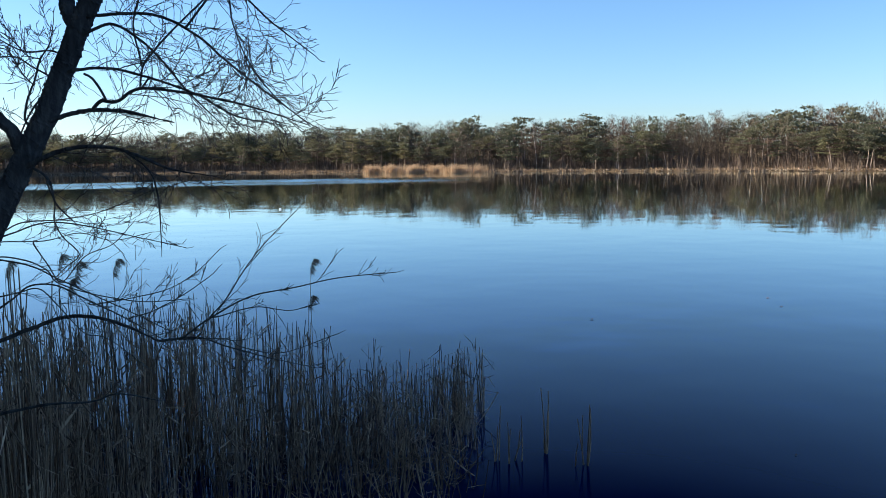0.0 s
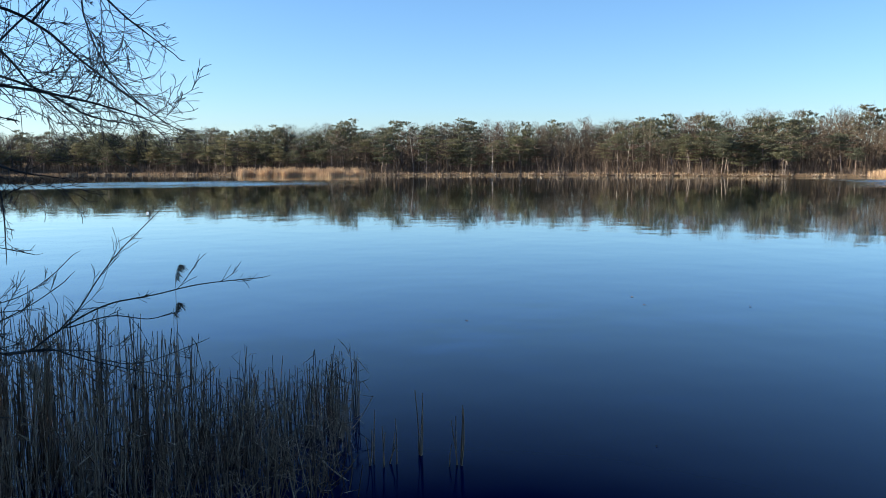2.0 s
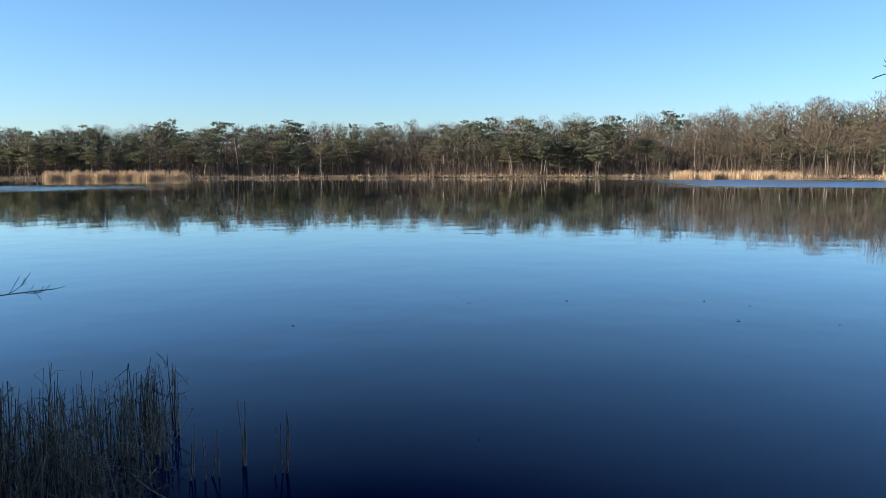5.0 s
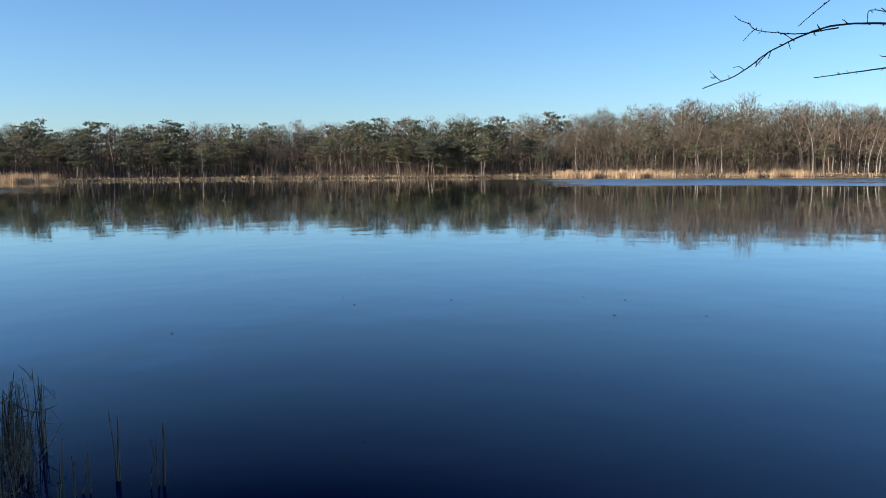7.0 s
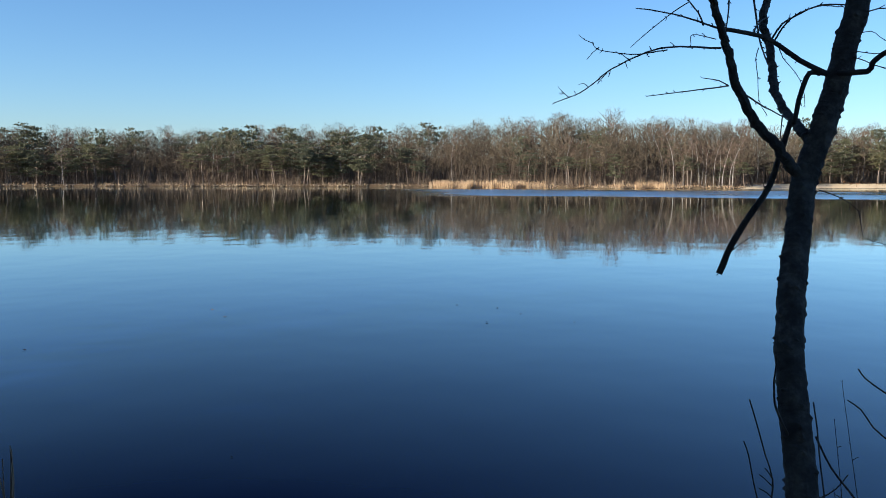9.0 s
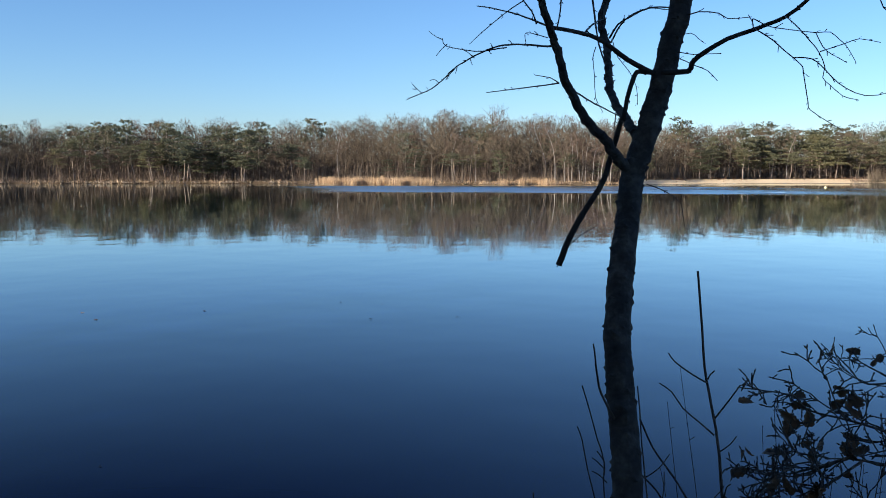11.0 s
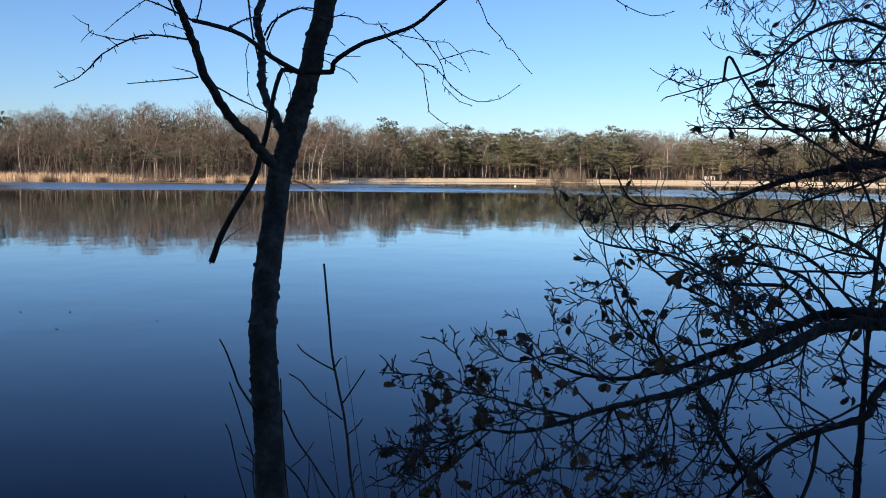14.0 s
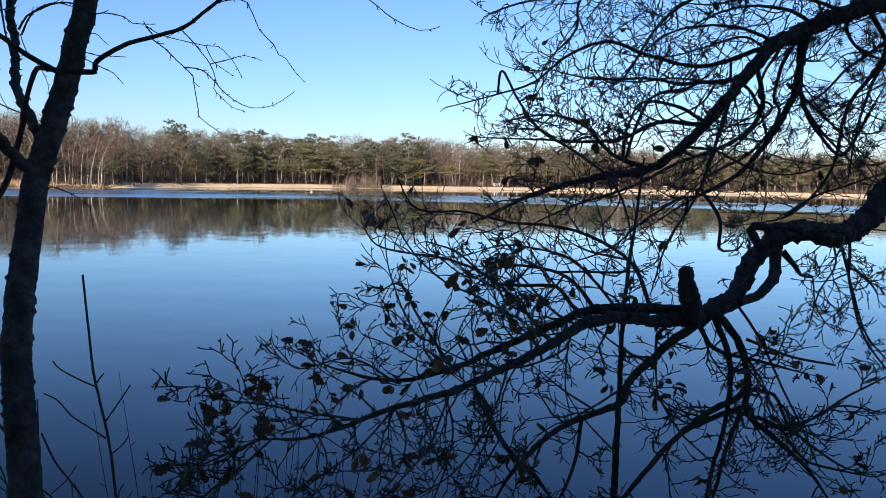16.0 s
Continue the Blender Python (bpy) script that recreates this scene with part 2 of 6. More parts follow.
def spline(pts, step):
    """A smooth line through a few points, sampled about every step metres."""
    p = [Vector(q) for q in pts]
    p = [p[0] * 2 - p[1]] + p + [p[-1] * 2 - p[-2]]
    out = []
    for i in range(1, len(p) - 2):
        a, b, c, d = p[i - 1:i + 3]
        n = max(2, int((c - b).length / step))
        for k in range(n):
            t = k / n
            out.append(0.5 * ((2 * b) + (c - a) * t + (2 * a - 5 * b + 4 * c - d) * t * t + (3 * b - a - 3 * c + d) * t ** 3))
    return out + [p[-2]]


def table(x, xs, ys):
    """Linear between pairs; xs falling from left (+) to right (-)."""
    return np.interp(-np.asarray(x, float), [-k for k in xs], ys)


# the lake's plan: far shore's distance by azimuth (degrees to the left of +y)
SHORE_AZ = (60, 30, 15, 5, -2, -15, -26, -36, -48, -56, -67, -80, -95, -112, -140)
SHORE_R = (335, 330, 296, 252, 238, 224, 210, 204, 195, 200, 238, 264, 308, 335, 340)
TOP_AZ = (60, 28, 18, 11, 5, -2, -14, -26, -33, -41, -48, -54, -60, -67, -79, -94, -112)
TOP_H = (15.0, 15.0, 14.3, 14.0, 14.2, 15.2, 15.2, 15.3, 15.5, 17.4, 18.6, 16.4, 16.5, 16.6, 16.8, 16.4, 16.4)


def shore_r(az):
    az = np.asarray(az, float)
    return table(az, SHORE_AZ, SHORE_R) + 1.6 * np.sin(az * 1.7) + 0.9 * np.sin(az * 4.3 + 1)


def sandy(az):
    return np.clip((-55.5 - np.asarray(az, float)) / 2.5, 0, 1)


def ease(a, b, x):
    t = np.clip((np.asarray(x, float) - a) / (b - a), 0, 1)
    return t * t * (3 - 2 * t)


def ground_z(r, az):
    """Height of the ground over the water, by distance and azimuth from the viewpoint."""
    d, beach = shore_r(az), sandy(az)
    bank = 2.55 - 3.6 * ease(1.2, 9.0, r)
    far_bank = -1.6 + 2.15 * ease(d - 5, d + 1.2, r) + 0.9 * ease(d + 2, d + 30, r) + 7.0 * ease(d + 34, d + 80, r)
    far_beach = -1.6 + 1.62 * ease(d - 14, d + 0.2, r) + 1.0 * ease(d, d + 14, r) + 7.0 * ease(d + 42, d + 90, r)
    lake = np.where(r < 60, np.minimum(bank, 3), far_bank * (1 - beach) + far_beach * beach)
    land = 2.55 + 0.9 * ease(3, 60, r)
    m = ease(48, 37, az) * ease(-150, -128, az)
    return lake * m + land * (1 - m)


def place(r, az):
    a = radians(az)
    return -r * math.sin(a), r * math.cos(a)


def polar_sheet(name, rings, azs, height, mat, attribute, value):
    """One sheet laid out in rings round the viewpoint."""
    R, A = np.meshgrid(np.array(rings, float), np.array(azs, float), indexing="ij")
    X, Y = -R * np.sin(np.radians(A)), R * np.cos(np.radians(A))
    Z = height(R, A)
    n, m = R.shape
    i = np.arange(n * m).reshape(n, m)
    a, b_, c, d = i[:-1], np.roll(i, -1, 1)[:-1], np.roll(i, -1, 1)[1:], i[1:]
    faces = np.stack([a, b_, c, d], -1).reshape(-1, 4)
    me = bpy.data.meshes.new(name)
    me.from_pydata(np.stack([X, Y, Z], -1).reshape(-1, 3).tolist(), [], faces.tolist() + [tuple(reversed(range(m)))])
    me.polygons.foreach_set("use_smooth", [True] * len(me.polygons))
    me.materials.append(mat)
    me.attributes.new(attribute, "FLOAT", "POINT").data.foreach_set("value", value(R, A).reshape(-1).astype(np.float32))
    me.update()
    return new(name, me)


# 179.5 to -179.5: azimuth folded so that tables work all round
AZS = [180 - 1.0 * k - 0.5 for k in range(360)]
near_rings = [0.4, 0.9, 1.4, 2, 2.7, 3.4, 4.1, 4.8, 5.5, 6.2, 7, 8, 9, 10.5, 13, 18, 26, 40, 58, 62, 90, 130]
far_rings = [160 + 3.0 * k for k in range(86)] + [430, 480, 560, 700, 1000, 1600, 2600, 4000]
ground = polar_sheet("ground", near_rings + far_rings, AZS, ground_z, M_GROUND, "sand",
                     lambda R, A: sandy(A) * ease(14, 8, R - shore_r(A)) * (R > 100))
tagged(ground, "brown leaf litter and pale sand round the lake", "ground", kind="structure")


def wind(R, A):
    left = ease(134, 148, R) * ease(192, 178, R) * ease(-9, 4, A) * (0.34 + 0.2 * ease(40, 10, A))
    right = ease(129, 139, R) * ease(190, 178, R) * ease(-27, -40, A) * (1 - 0.5 * ease(-58, -70, A))
    shore = ease(15, 6, shore_r(A) - R) * 0.45
    return np.maximum(np.maximum(left, right), shore)


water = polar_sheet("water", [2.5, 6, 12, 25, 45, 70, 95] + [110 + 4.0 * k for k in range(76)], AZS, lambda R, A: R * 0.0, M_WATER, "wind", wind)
# mask by azimuth from the viewpoint that dims the lake's reflection
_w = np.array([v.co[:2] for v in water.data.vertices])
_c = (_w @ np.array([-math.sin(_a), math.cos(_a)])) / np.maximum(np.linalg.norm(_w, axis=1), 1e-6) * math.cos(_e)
water.data.attributes.new("reflection_dim", "FLOAT", "POINT").data.foreach_set("value", ((1 - _c * _c) / (1 + _c * _c)).astype(np.float32))
tagged(water, "still dark blue lake mirroring sky and trees", "lake", kind="structure")


# trees of the far shore, made once per shape and copied
def make_pine(seed, coarse=False):
    """A Scots pine: bare leaning trunk, crooked limbs, flat plates of needles with gaps between them."""
    rng, gen = random.Random(seed), np.random.default_rng(seed)
    trunk, crown = Geo(), Geo()
    H = 14.0
    lean = Vector((rng.uniform(-1.5, 1.5), rng.uniform(-1.5, 1.5), 0))
    axis = [Vector((lean.x * t * t + 0.3 * math.sin(5 * t + seed), lean.y * t * t + 0.25 * math.cos(4 * t + seed), H * t * 0.95 - 0.3)) for t in [k / 11 for k in range(12)]]
    trunk.tube(axis, [0.15 * (1 - 0.8 * k / 11) * rng.uniform(0.95, 1.08) for k in range(12)], 6)
    start = (0.22, 0.42, 0.52, 0.58)[seed % 4]
    wide, turn, total = rng.uniform(0.85, 1.2), rng.uniform(0, 6), 20
    for k in range(total):
        h = start + (0.99 - start) * (k + rng.random()) / total
        i = min(10.99, h * 11)
        p = axis[int(i)].lerp(axis[int(i) + 1], i % 1)
        turn += 2.4 + rng.uniform(-0.6, 0.6)
        reach = wide * (0.5 + 3.3 * math.sin(math.pi * min(1, (1.04 - h) / (1.04 - start) * 0.7 + 0.04))) * rng.uniform(0.35, 1.25)
        out = Vector((math.cos(turn), math.sin(turn), rng.uniform(-0.12, 0.35)))
        tip = p + out * reach
        mid = p.lerp(tip, 0.5) + Vector((0, 0, -0.14 * reach * rng.random()))
        if not coarse:
            trunk.tube([p, mid, tip], [0.06, 0.04, 0.015], 3, False)
        for c in range(rng.randint(1, 2) if coarse else rng.choice((2, 2, 2, 3))):
            q = p.lerp(tip, rng.uniform(0.0 if h > 0.8 else 0.45, 1.05)) + Vector((rng.gauss(0, 0.3), rng.gauss(0, 0.3), rng.uniform(0.0, 0.4)))
            a, n = rng.uniform(0.5, 1.15) * (1.1 if coarse else 1.0), (20 if coarse else rng.randint(58, 74))
            th, z = gen.uniform(0, 6.283, n), gen.uniform(-0.35, 1, n)
            w = np.sqrt(gen.uniform(0.03, 1, n))
            o = np.stack([np.cos(th) * w * a * 1.3, np.sin(th) * w * a * 1.3, z * a * 0.52 * (1.1 - w * w * 0.8)], 1)
            d = o / np.linalg.norm(o, axis=1, keepdims=True) * (1, 1, 0.5) + gen.normal(0, 0.5, (n, 3)) + (0, 0, 0.35)
            d /= np.linalg.norm(d, axis=1, keepdims=True)
            b0 = np.array(q) + o - d * 0.1
            crown.spread(b0, b0 + d * gen.uniform(0.25, 0.5, (n, 1)) * (1.7 if coarse else 1), gen.uniform(0.09, 0.18, n) * (1.6 if coarse else 1), gen.normal(0, 1, (n, 3)), "flat")
    for k in range(0 if coarse else rng.randint(5, 10)):    # dead snags below the crown
        p = axis[int(rng.uniform(0.12, max(start, 0.3)) * 11)]
        turn += 2.2
        q = p + Vector((math.cos(turn), math.sin(turn), rng.uniform(-0.3, 0.2))) * rng.uniform(0.5, 2.0)
        trunk.tube([p, q], [0.03, 0.01], 3, False)
    return ("pine_tree", "tall green pine with a bare pale trunk beside the lake", "pine tree",
            [("trunk", trunk, M_PINE_BARK), ("crown", crown, M_NEEDLES)])


def make_bare(seed, birch=False, coarse=False):
    """A leafless tree: limbs that rise and fork four times into a haze of fine twigs."""
    rng, gen = random.Random(seed), np.random.default_rng(seed)
    trunk, crown = Geo(), Geo()
    H = 15.0
    tilt = 2.6 if birch else 1.3
    lean = Vector((rng.uniform(-tilt, tilt), rng.uniform(-tilt, tilt), 0))
    axis = [Vector((lean.x * t * t + 0.25 * math.sin(4 * t + seed), lean.y * t * t + 0.25 * math.cos(5 * t + seed), H * 0.89 * t - 0.3)) for t in [k / 9 for k in range(10)]]
    trunk.tube(axis, [(0.10 if birch else 0.14) * (1 - 0.9 * k / 9) for k in range(10)], 6)
    start, turn = (0.25 if birch else rng.uniform(0.12, 0.35)), rng.uniform(0, 6)
    broad = rng.uniform(0.8, 1.25) * (0.75 if birch else 1)
    P, D, L = [], [], []
    total = 13
    for k in range(total):
        h = start + (0.98 - start) * ((k + rng.random()) / total) ** 0.75
        i = min(8.99, h * 9)
        P.append(axis[int(i)].lerp(axis[int(i) + 1], i % 1))
        turn += 2.4 + rng.uniform(-0.5, 0.5)
        D.append(Vector((math.cos(turn), math.sin(turn), rng.uniform(0.25, 0.95) + (0.5 if birch else 0))).normalized())
        L.append(broad * (1.7 + 3.2 * (1.05 - h) ** 0.8) * rng.uniform(0.7, 1.15))
    P, D, L = np.array([tuple(p) for p in P]), np.array([tuple(d) for d in D]), np.array(L)
    width = 0.055
    if coarse:                                           # a full round head of fine branches, seen only from afar
        n = 520
        th = gen.uniform(0, 6.283, n)
        top = gen.uniform(0.0, 1.0, n) ** 0.75
        reach = 3.0 * broad * np.sqrt(gen.uniform(0.02, 1, n)) * np.sin(np.pi * np.clip(0.18 + top * 0.74, 0, 1)) ** 0.7
        p0 = np.stack([np.cos(th) * reach, np.sin(th) * reach, H * (0.2 + 0.74 * top)], 1)
        out = p0 - (0, 0, H * 0.3)
        out = out / np.linalg.norm(out, axis=1, keepdims=True) + gen.normal(0, 0.7, (n, 3)) + (0, 0, 0.15)
        crown.spread(p0, p0 + out * gen.uniform(0.35, 0.75, (n, 1)) * (1.5 - 0.7 * top[:, None]), gen.uniform(0.045, 0.10, n) * (2.5 - 2.15 * top), gen.normal(0, 1, (n, 3)), "flat")
    for level, kids in enumerate((4, 3, 0) if coarse else (4, 4, 3, 2, 0)):
        n = len(P)
        Q = P + D * L[:, None] + gen.normal(0, 0.1, (n, 3)) * min(1.0, 1.5 / (level + 1)) + np.outer(L, (0, 0, -0.12 if birch else 0.1))
        crown.spread(P, Q, width, gen.normal(0, 1, (n, 3)), "spike" if level < 1 else "flat")
        if not kids:
            break
        t = gen.uniform(0.25, 1.0, (n, kids, 1))
        P2 = (P[:, None] * (1 - t) + Q[:, None] * t).reshape(-1, 3)
        D2 = np.repeat(D, kids, 0) + gen.normal(0, 0.5 + 0.12 * level, (n * kids, 3)) + (0, 0, 0.04)
        D2 /= np.linalg.norm(D2, axis=1, keepdims=True)
        L = np.repeat(L, kids) * gen.uniform(0.34, 0.62, n * kids)
        P, D, width = P2, D2, max(0.0175, width * 0.66)
    if birch:
        return ("birch_tree", "slender leafless birch with a pale trunk on the far shore", "birch tree",
                [("trunk", trunk, M_BIRCH_BARK), ("crown", crown, M_TWIGS_RED)])
    return ("bare_tree", "leafless brown deciduous tree on the far shore", "bare tree",
            [("trunk", trunk, M_GREY_BARK), ("crown", crown, M_TWIGS)])


COARSE = {"pine": [make_pine(s, True) for s in (3, 4, 6, 8)], "bare": [make_bare(s, coarse=True) for s in (31, 32, 33, 34, 35)], "birch": [make_bare(44, True, True)]}
SHAPES = {"pine": [make_pine(s) for s in range(1, 9)], "bare": [make_bare(s) for s in range(21, 29)], "birch": [make_bare(s, True) for s in (41, 42, 43)]}
BUILT = {}


def plant(kind, which, m, group, coarse=False):
    """A tree of one of the shapes at a pose; shapes are built on first use, then copied."""
    shapes = (COARSE if coarse else SHAPES)[kind]
    which %= len(shapes)
    name, label, category, parts = shapes[which]
    if (kind, which, coarse) in BUILT:
        return tagged(copy_thing(BUILT[kind, which, coarse], m), group=group)
    thing = tagged(new(name), label, category, group)
    for p, geo, mat in parts:
        part(p, geo, mat, thing, smooth=(p == "trunk"))
    thing.matrix_basis = m
    BUILT[kind, which, coarse] = thing
    return thing


def stand(r, az, height, nominal, rng, widen=1.0):
    x, y = place(r, az)
    s = height / nominal
    return pose(x, y, float(ground_z(r, az)), 0, 0, rng.uniform(0, 360)) @ Matrix.Diagonal((s * widen, s * widen, s, 1))


PINE_AZ = (60, 12, 8, -9, -12, -21, -23, -35, -37, -60, -63, -75, -78, -112)
PINE_P = (0.8, 0.8, 0.62, 0.62, 0.22, 0.22, 0.55, 0.5, 0.12, 0.12, 0.6, 0.55, 0.4, 0.4)
rng = random.Random(7)
woods = []                                            # deeper rows, joined below
count = {"pine": 0, "bare": 0, "birch": 0}
for row, (setback, depth, step) in enumerate(((3.0, 4.0, 3.2), (7.0, 5.0, 3.1), (12.0, 7.0, 2.7), (18.0, 8.0, 2.7), (26.0, 10.0, 2.8), (34.0, 12.0, 3.2))):
    az = 35.0
    while az > -112:
        d = float(shore_r(az))
        az -= math.degrees(step / d) * rng.uniform(0.6, 1.5)
        r = d + setback + rng.uniform(0, depth) + 9 * float(sandy(az)) * float(ease(-56, -60, az))
        H = float(table(az, TOP_AZ, TOP_H)) * rng.uniform(0.80, 1.03) * (1.0 if row else rng.uniform(0.72, 1.0))
        pine = rng.random() < float(table(az, PINE_AZ, PINE_P)) * (0.35 if row > 2 else 0.9)
        H *= rng.uniform(0.88, 1.04) if pine and row < 3 else rng.uniform(0.98, 1.06) if row > 2 else 1.0
        if pine and -59 < az < -37:
            H *= 0.72
        kind = "pine" if pine else "birch" if rng.random() < (0.25 if -58 < az < -52 else 0.05) else "bare"
        if row < 3 and count[kind] < (200 if pine else 260):
            count[kind] += 1
            plant(kind, rng.randrange(9), stand(r, az, H, 14.0 if pine else 15.0, rng, 1.22 if pine else 1.15), "trees on the far shore")
        else:
            woods.append((kind, rng.randrange(9), stand(r, az, H, 14.0 if pine else 15.0, rng)))


# single trees that stand out at the water's edge
for kind, az, off, H, which in (("pine", 6.2, 6, 15.5, 3), ("pine", -4.4, 5, 15.0, 7), ("pine", -7.5, 5, 15.0, 3), ("pine", -10.6, 2.5, 11.5, 3), ("pine", -13.9, 4, 16.2, 1),
                                ("pine", -20.6, 3, 14.5, 2), ("pine", -25.2, 3, 15.2, 6), ("pine", -27.2, 4, 15.5, 5), ("pine", -31.2, 4, 15.8, 7), ("pine", -48.6, 6, 10.5, 3),
                                ("pine", -62.5, 14, 14.5, 7), ("pine", -65.0, 14, 15.0, 3), ("pine", -69.5, 14, 15.5, 7), ("pine", -73.0, 14, 17.0, 1),
                                ("birch", -12.1, 3, 12.0, 0), ("birch", -53.6, 4, 13.0, 1), ("birch", -54.4, 3, 12.0, 2), ("birch", -55.3, 3, 12.5, 0), ("birch", -56.0, 2, 11.0, 1),
                                ("birch", -53.0, 3, 12.0, 0), ("birch", -54.0, 2.5, 13.0, 1), ("birch", -54.9, 3, 12.0, 2), ("birch", -55.6, 2, 12.5, 1), ("birch", -47.0, 3, 11.0, 2), ("birch", -73.9, 4, 11.5, 2), ("birch", -82.5, 13, 12.0, 0), ("bare", -72.4, 5, 8.0, 2), ("bare", -73.3, 3, 7.0, 4)):
    plant(kind, which, stand(float(shore_r(az)) + off, az, H, 14.0 if kind == "pine" else 15.0, rng), "trees on the far shore")


def joined(name, items, mat):
    """Many trees' parts of one material as one mesh."""
    vs, ls, ss, off = [], [], [], 0
    for geo, m in items:
        v, loops, sizes = geo.arrays()
        M = np.array(m)
        vs.append(v @ M[:3, :3].T + M[:3, 3])
        ls.append(loops + off)
        ss.append(sizes)
        off += len(v)
    return mesh_of(name, np.concatenate(vs), np.concatenate(ls), np.concatenate(ss), mat)


wood = tagged(new("far_woods"), "dense mixed pine and bare deciduous wood behind the shore", "woods", kind="stuff")
by_mat = {}
for kind, which, m in woods:
    for p, geo, mat in COARSE[kind][which % len(COARSE[kind])][3]:
        by_mat.setdefault((p, mat.name), (mat, []))[1].append((geo, m))
for (p, _), (mat, items) in by_mat.items():
    ob = new("trunks" if p == "trunk" else "crowns", joined(p, items, mat))
    ob.parent = wood
    tagged(ob, kind="stuff")

# unseen pines added behind the viewer to shade the near bank
rng = random.Random(19)
back = 0
for k in range(900):
    if back >= 74:
        break
    s, u = rng.uniform(8, 44), rng.uniform(-16, 13)
    x, y = -math.sin(_a) * s + math.cos(_a) * u, math.cos(_a) * s + math.sin(_a) * u
    r, az = math.hypot(x, y), math.degrees(math.atan2(-x, y))
    if r < 7 or not 45 < az < 175:
        continue
    plant("pine", rng.randrange(4), stand(r, az, rng.uniform(15, 20), 14.0, rng, 1.3), "wood on the near bank", True)
    back += 1


# a thicket of young trees and brushwood that closes the wood between the trunks
def thicket(name, label, mat, n, seed, az0, az1, r0, r1, h0, h1, width):
    gen, geo = np.random.default_rng(seed), Geo()
    az = gen.uniform(az1, az0, n)
    r = shore_r(az) + r0 + (r1 - r0) * gen.random(n) + 9 * sandy(az)
    p = np.stack([-r * np.sin(np.radians(az)), r * np.cos(np.radians(az)), ground_z(r, az) - 0.05], 1)
    h = gen.uniform(0, 1, n) ** (1.0 if h1 > 6 else 1.5) * (h1 - h0) + h0
    q = p + np.stack([gen.normal(0, 0.13, n) * h, gen.normal(0, 0.13, n) * h, h], 1)
    geo.spread(p, q, width * gen.uniform(0.5, 1.4, n), gen.normal(0, 1, (n, 3)) * (1, 1, 0.1), "flat")
    k = 6                                            # side twigs
    t = gen.uniform(0.15, 0.95, (n, k, 1))
    b = (p[:, None] * (1 - t) + q[:, None] * t).reshape(-1, 3)
    hh = np.repeat(h, k)
    e = b + np.stack([gen.normal(0, 0.16, n * k) * hh, gen.normal(0, 0.16, n * k) * hh, gen.uniform(0.0, 0.22, n * k) * hh], 1)
    geo.spread(b, e, width * 0.5, gen.normal(0, 1, (n * k, 3)), "flat")
    return tagged(new(name, geo.mesh(name, mat)), label, "brushwood", kind="stuff")


thicket("brushwood", "bare brown brushwood between the far trunks", M_SCRUB, 8000, 61, 35, -112, 12, 48, 3.5, 12.8, 0.10)
thicket("brushwood", "bare grey-brown brushwood at the front of the far wood", M_SCRUB, 2000, 65, 34, -57, 3, 14, 0.8, 4.5, 0.045)
thicket("brushwood", "low dark brown brushwood under the far trees", M_SCRUB, 9000, 62, 35, -112, 4, 30, 0.8, 4.0, 0.055)


# a wooded point that runs down to the water across the beach
thicket("brushwood", "bare grey-brown bushes on a point of the beach", M_TWIGS, 420, 63, -71.9, -74.3, -9.5, -3, 0.8, 4.4, 0.05)
thicket("brushwood", "low bare bushes on a point of the beach", M_SCRUB, 420, 64, -70.9, -75.1, -8.0, -2, 0.3, 2.0, 0.05)


# undergrowth, grass and reed of the far shore
def fringe(name, label, category, mat, n, seed, az0, az1, r0, r1, h0, h1, width, lean=0.12, thin=None):
    """Blades of grass or reed along a stretch of the far shore, between two offsets from the water's edge."""
    gen, geo = np.random.default_rng(seed), Geo()
    az = gen.uniform(az1, az0, n)
    if thin:
        az = az[gen.random(n) < thin(az)]
        n = len(az)
    r = shore_r(az) + gen.uniform(r0, r1, n)
    z = np.maximum(ground_z(r, az) - 0.05, -0.5)
    p = np.stack([-r * np.sin(np.radians(az)), r * np.cos(np.radians(az)), z], 1)
    patch = 0.93 + 0.07 * np.sin(az * 7.3 + seed) + 0.05 * np.sin(az * 19 + 2 * seed)
    h = gen.uniform(h0, h1, n) * patch + np.maximum(0, -z)
    q = p + np.stack([gen.normal(0, lean, n) * h, gen.normal(0, lean, n) * h, h], 1)
    geo.spread(p, q, width * gen.uniform(0.6, 1.3, n), gen.normal(0, 1, (n, 3)) * (1, 1, 0.1), "flat")
    return tagged(new(name, geo.mesh(name, mat)), label, category, kind="stuff")


def clumps(seed, scale, threshold):
    rng = random.Random(seed)
    a, b_ = rng.uniform(0, 6.3), rng.uniform(0, 6.3)
    return lambda az: np.where(0.5 + 0.25 * (np.sin(az * scale + a) + np.sin(az * scale * 2.3 + b_)) > threshold, 1.0, 0.15)


fringe("golden_reeds", "dense dry golden reeds standing in the far shallows", "reeds", M_REED_GOLD, 12000, 1, 5.5, -3.6, -4, 0.5, 1.9, 2.9, 0.035, 0.05,
       lambda az: np.clip((5.5 - az) / 0.5, 0, 1) * np.clip((az + 3.8) / 3.0, 0.1, 1) * (0.62 + 0.38 * np.sin(az * 4.1)))
fringe("golden_reeds", "dense dry golden reeds standing in the far shallows", "reeds", M_REED_GOLD, 10500, 2, -35.8, -44.4, -4, 0.5, 1.3, 2.1, 0.035, 0.05,
       lambda az: np.clip((-35.7 - az) / 0.5, 0, 1) * np.clip((az + 44.3) / 2.2, 0.04, 1) * (0.65 + 0.35 * np.sin(az * 3.7)))
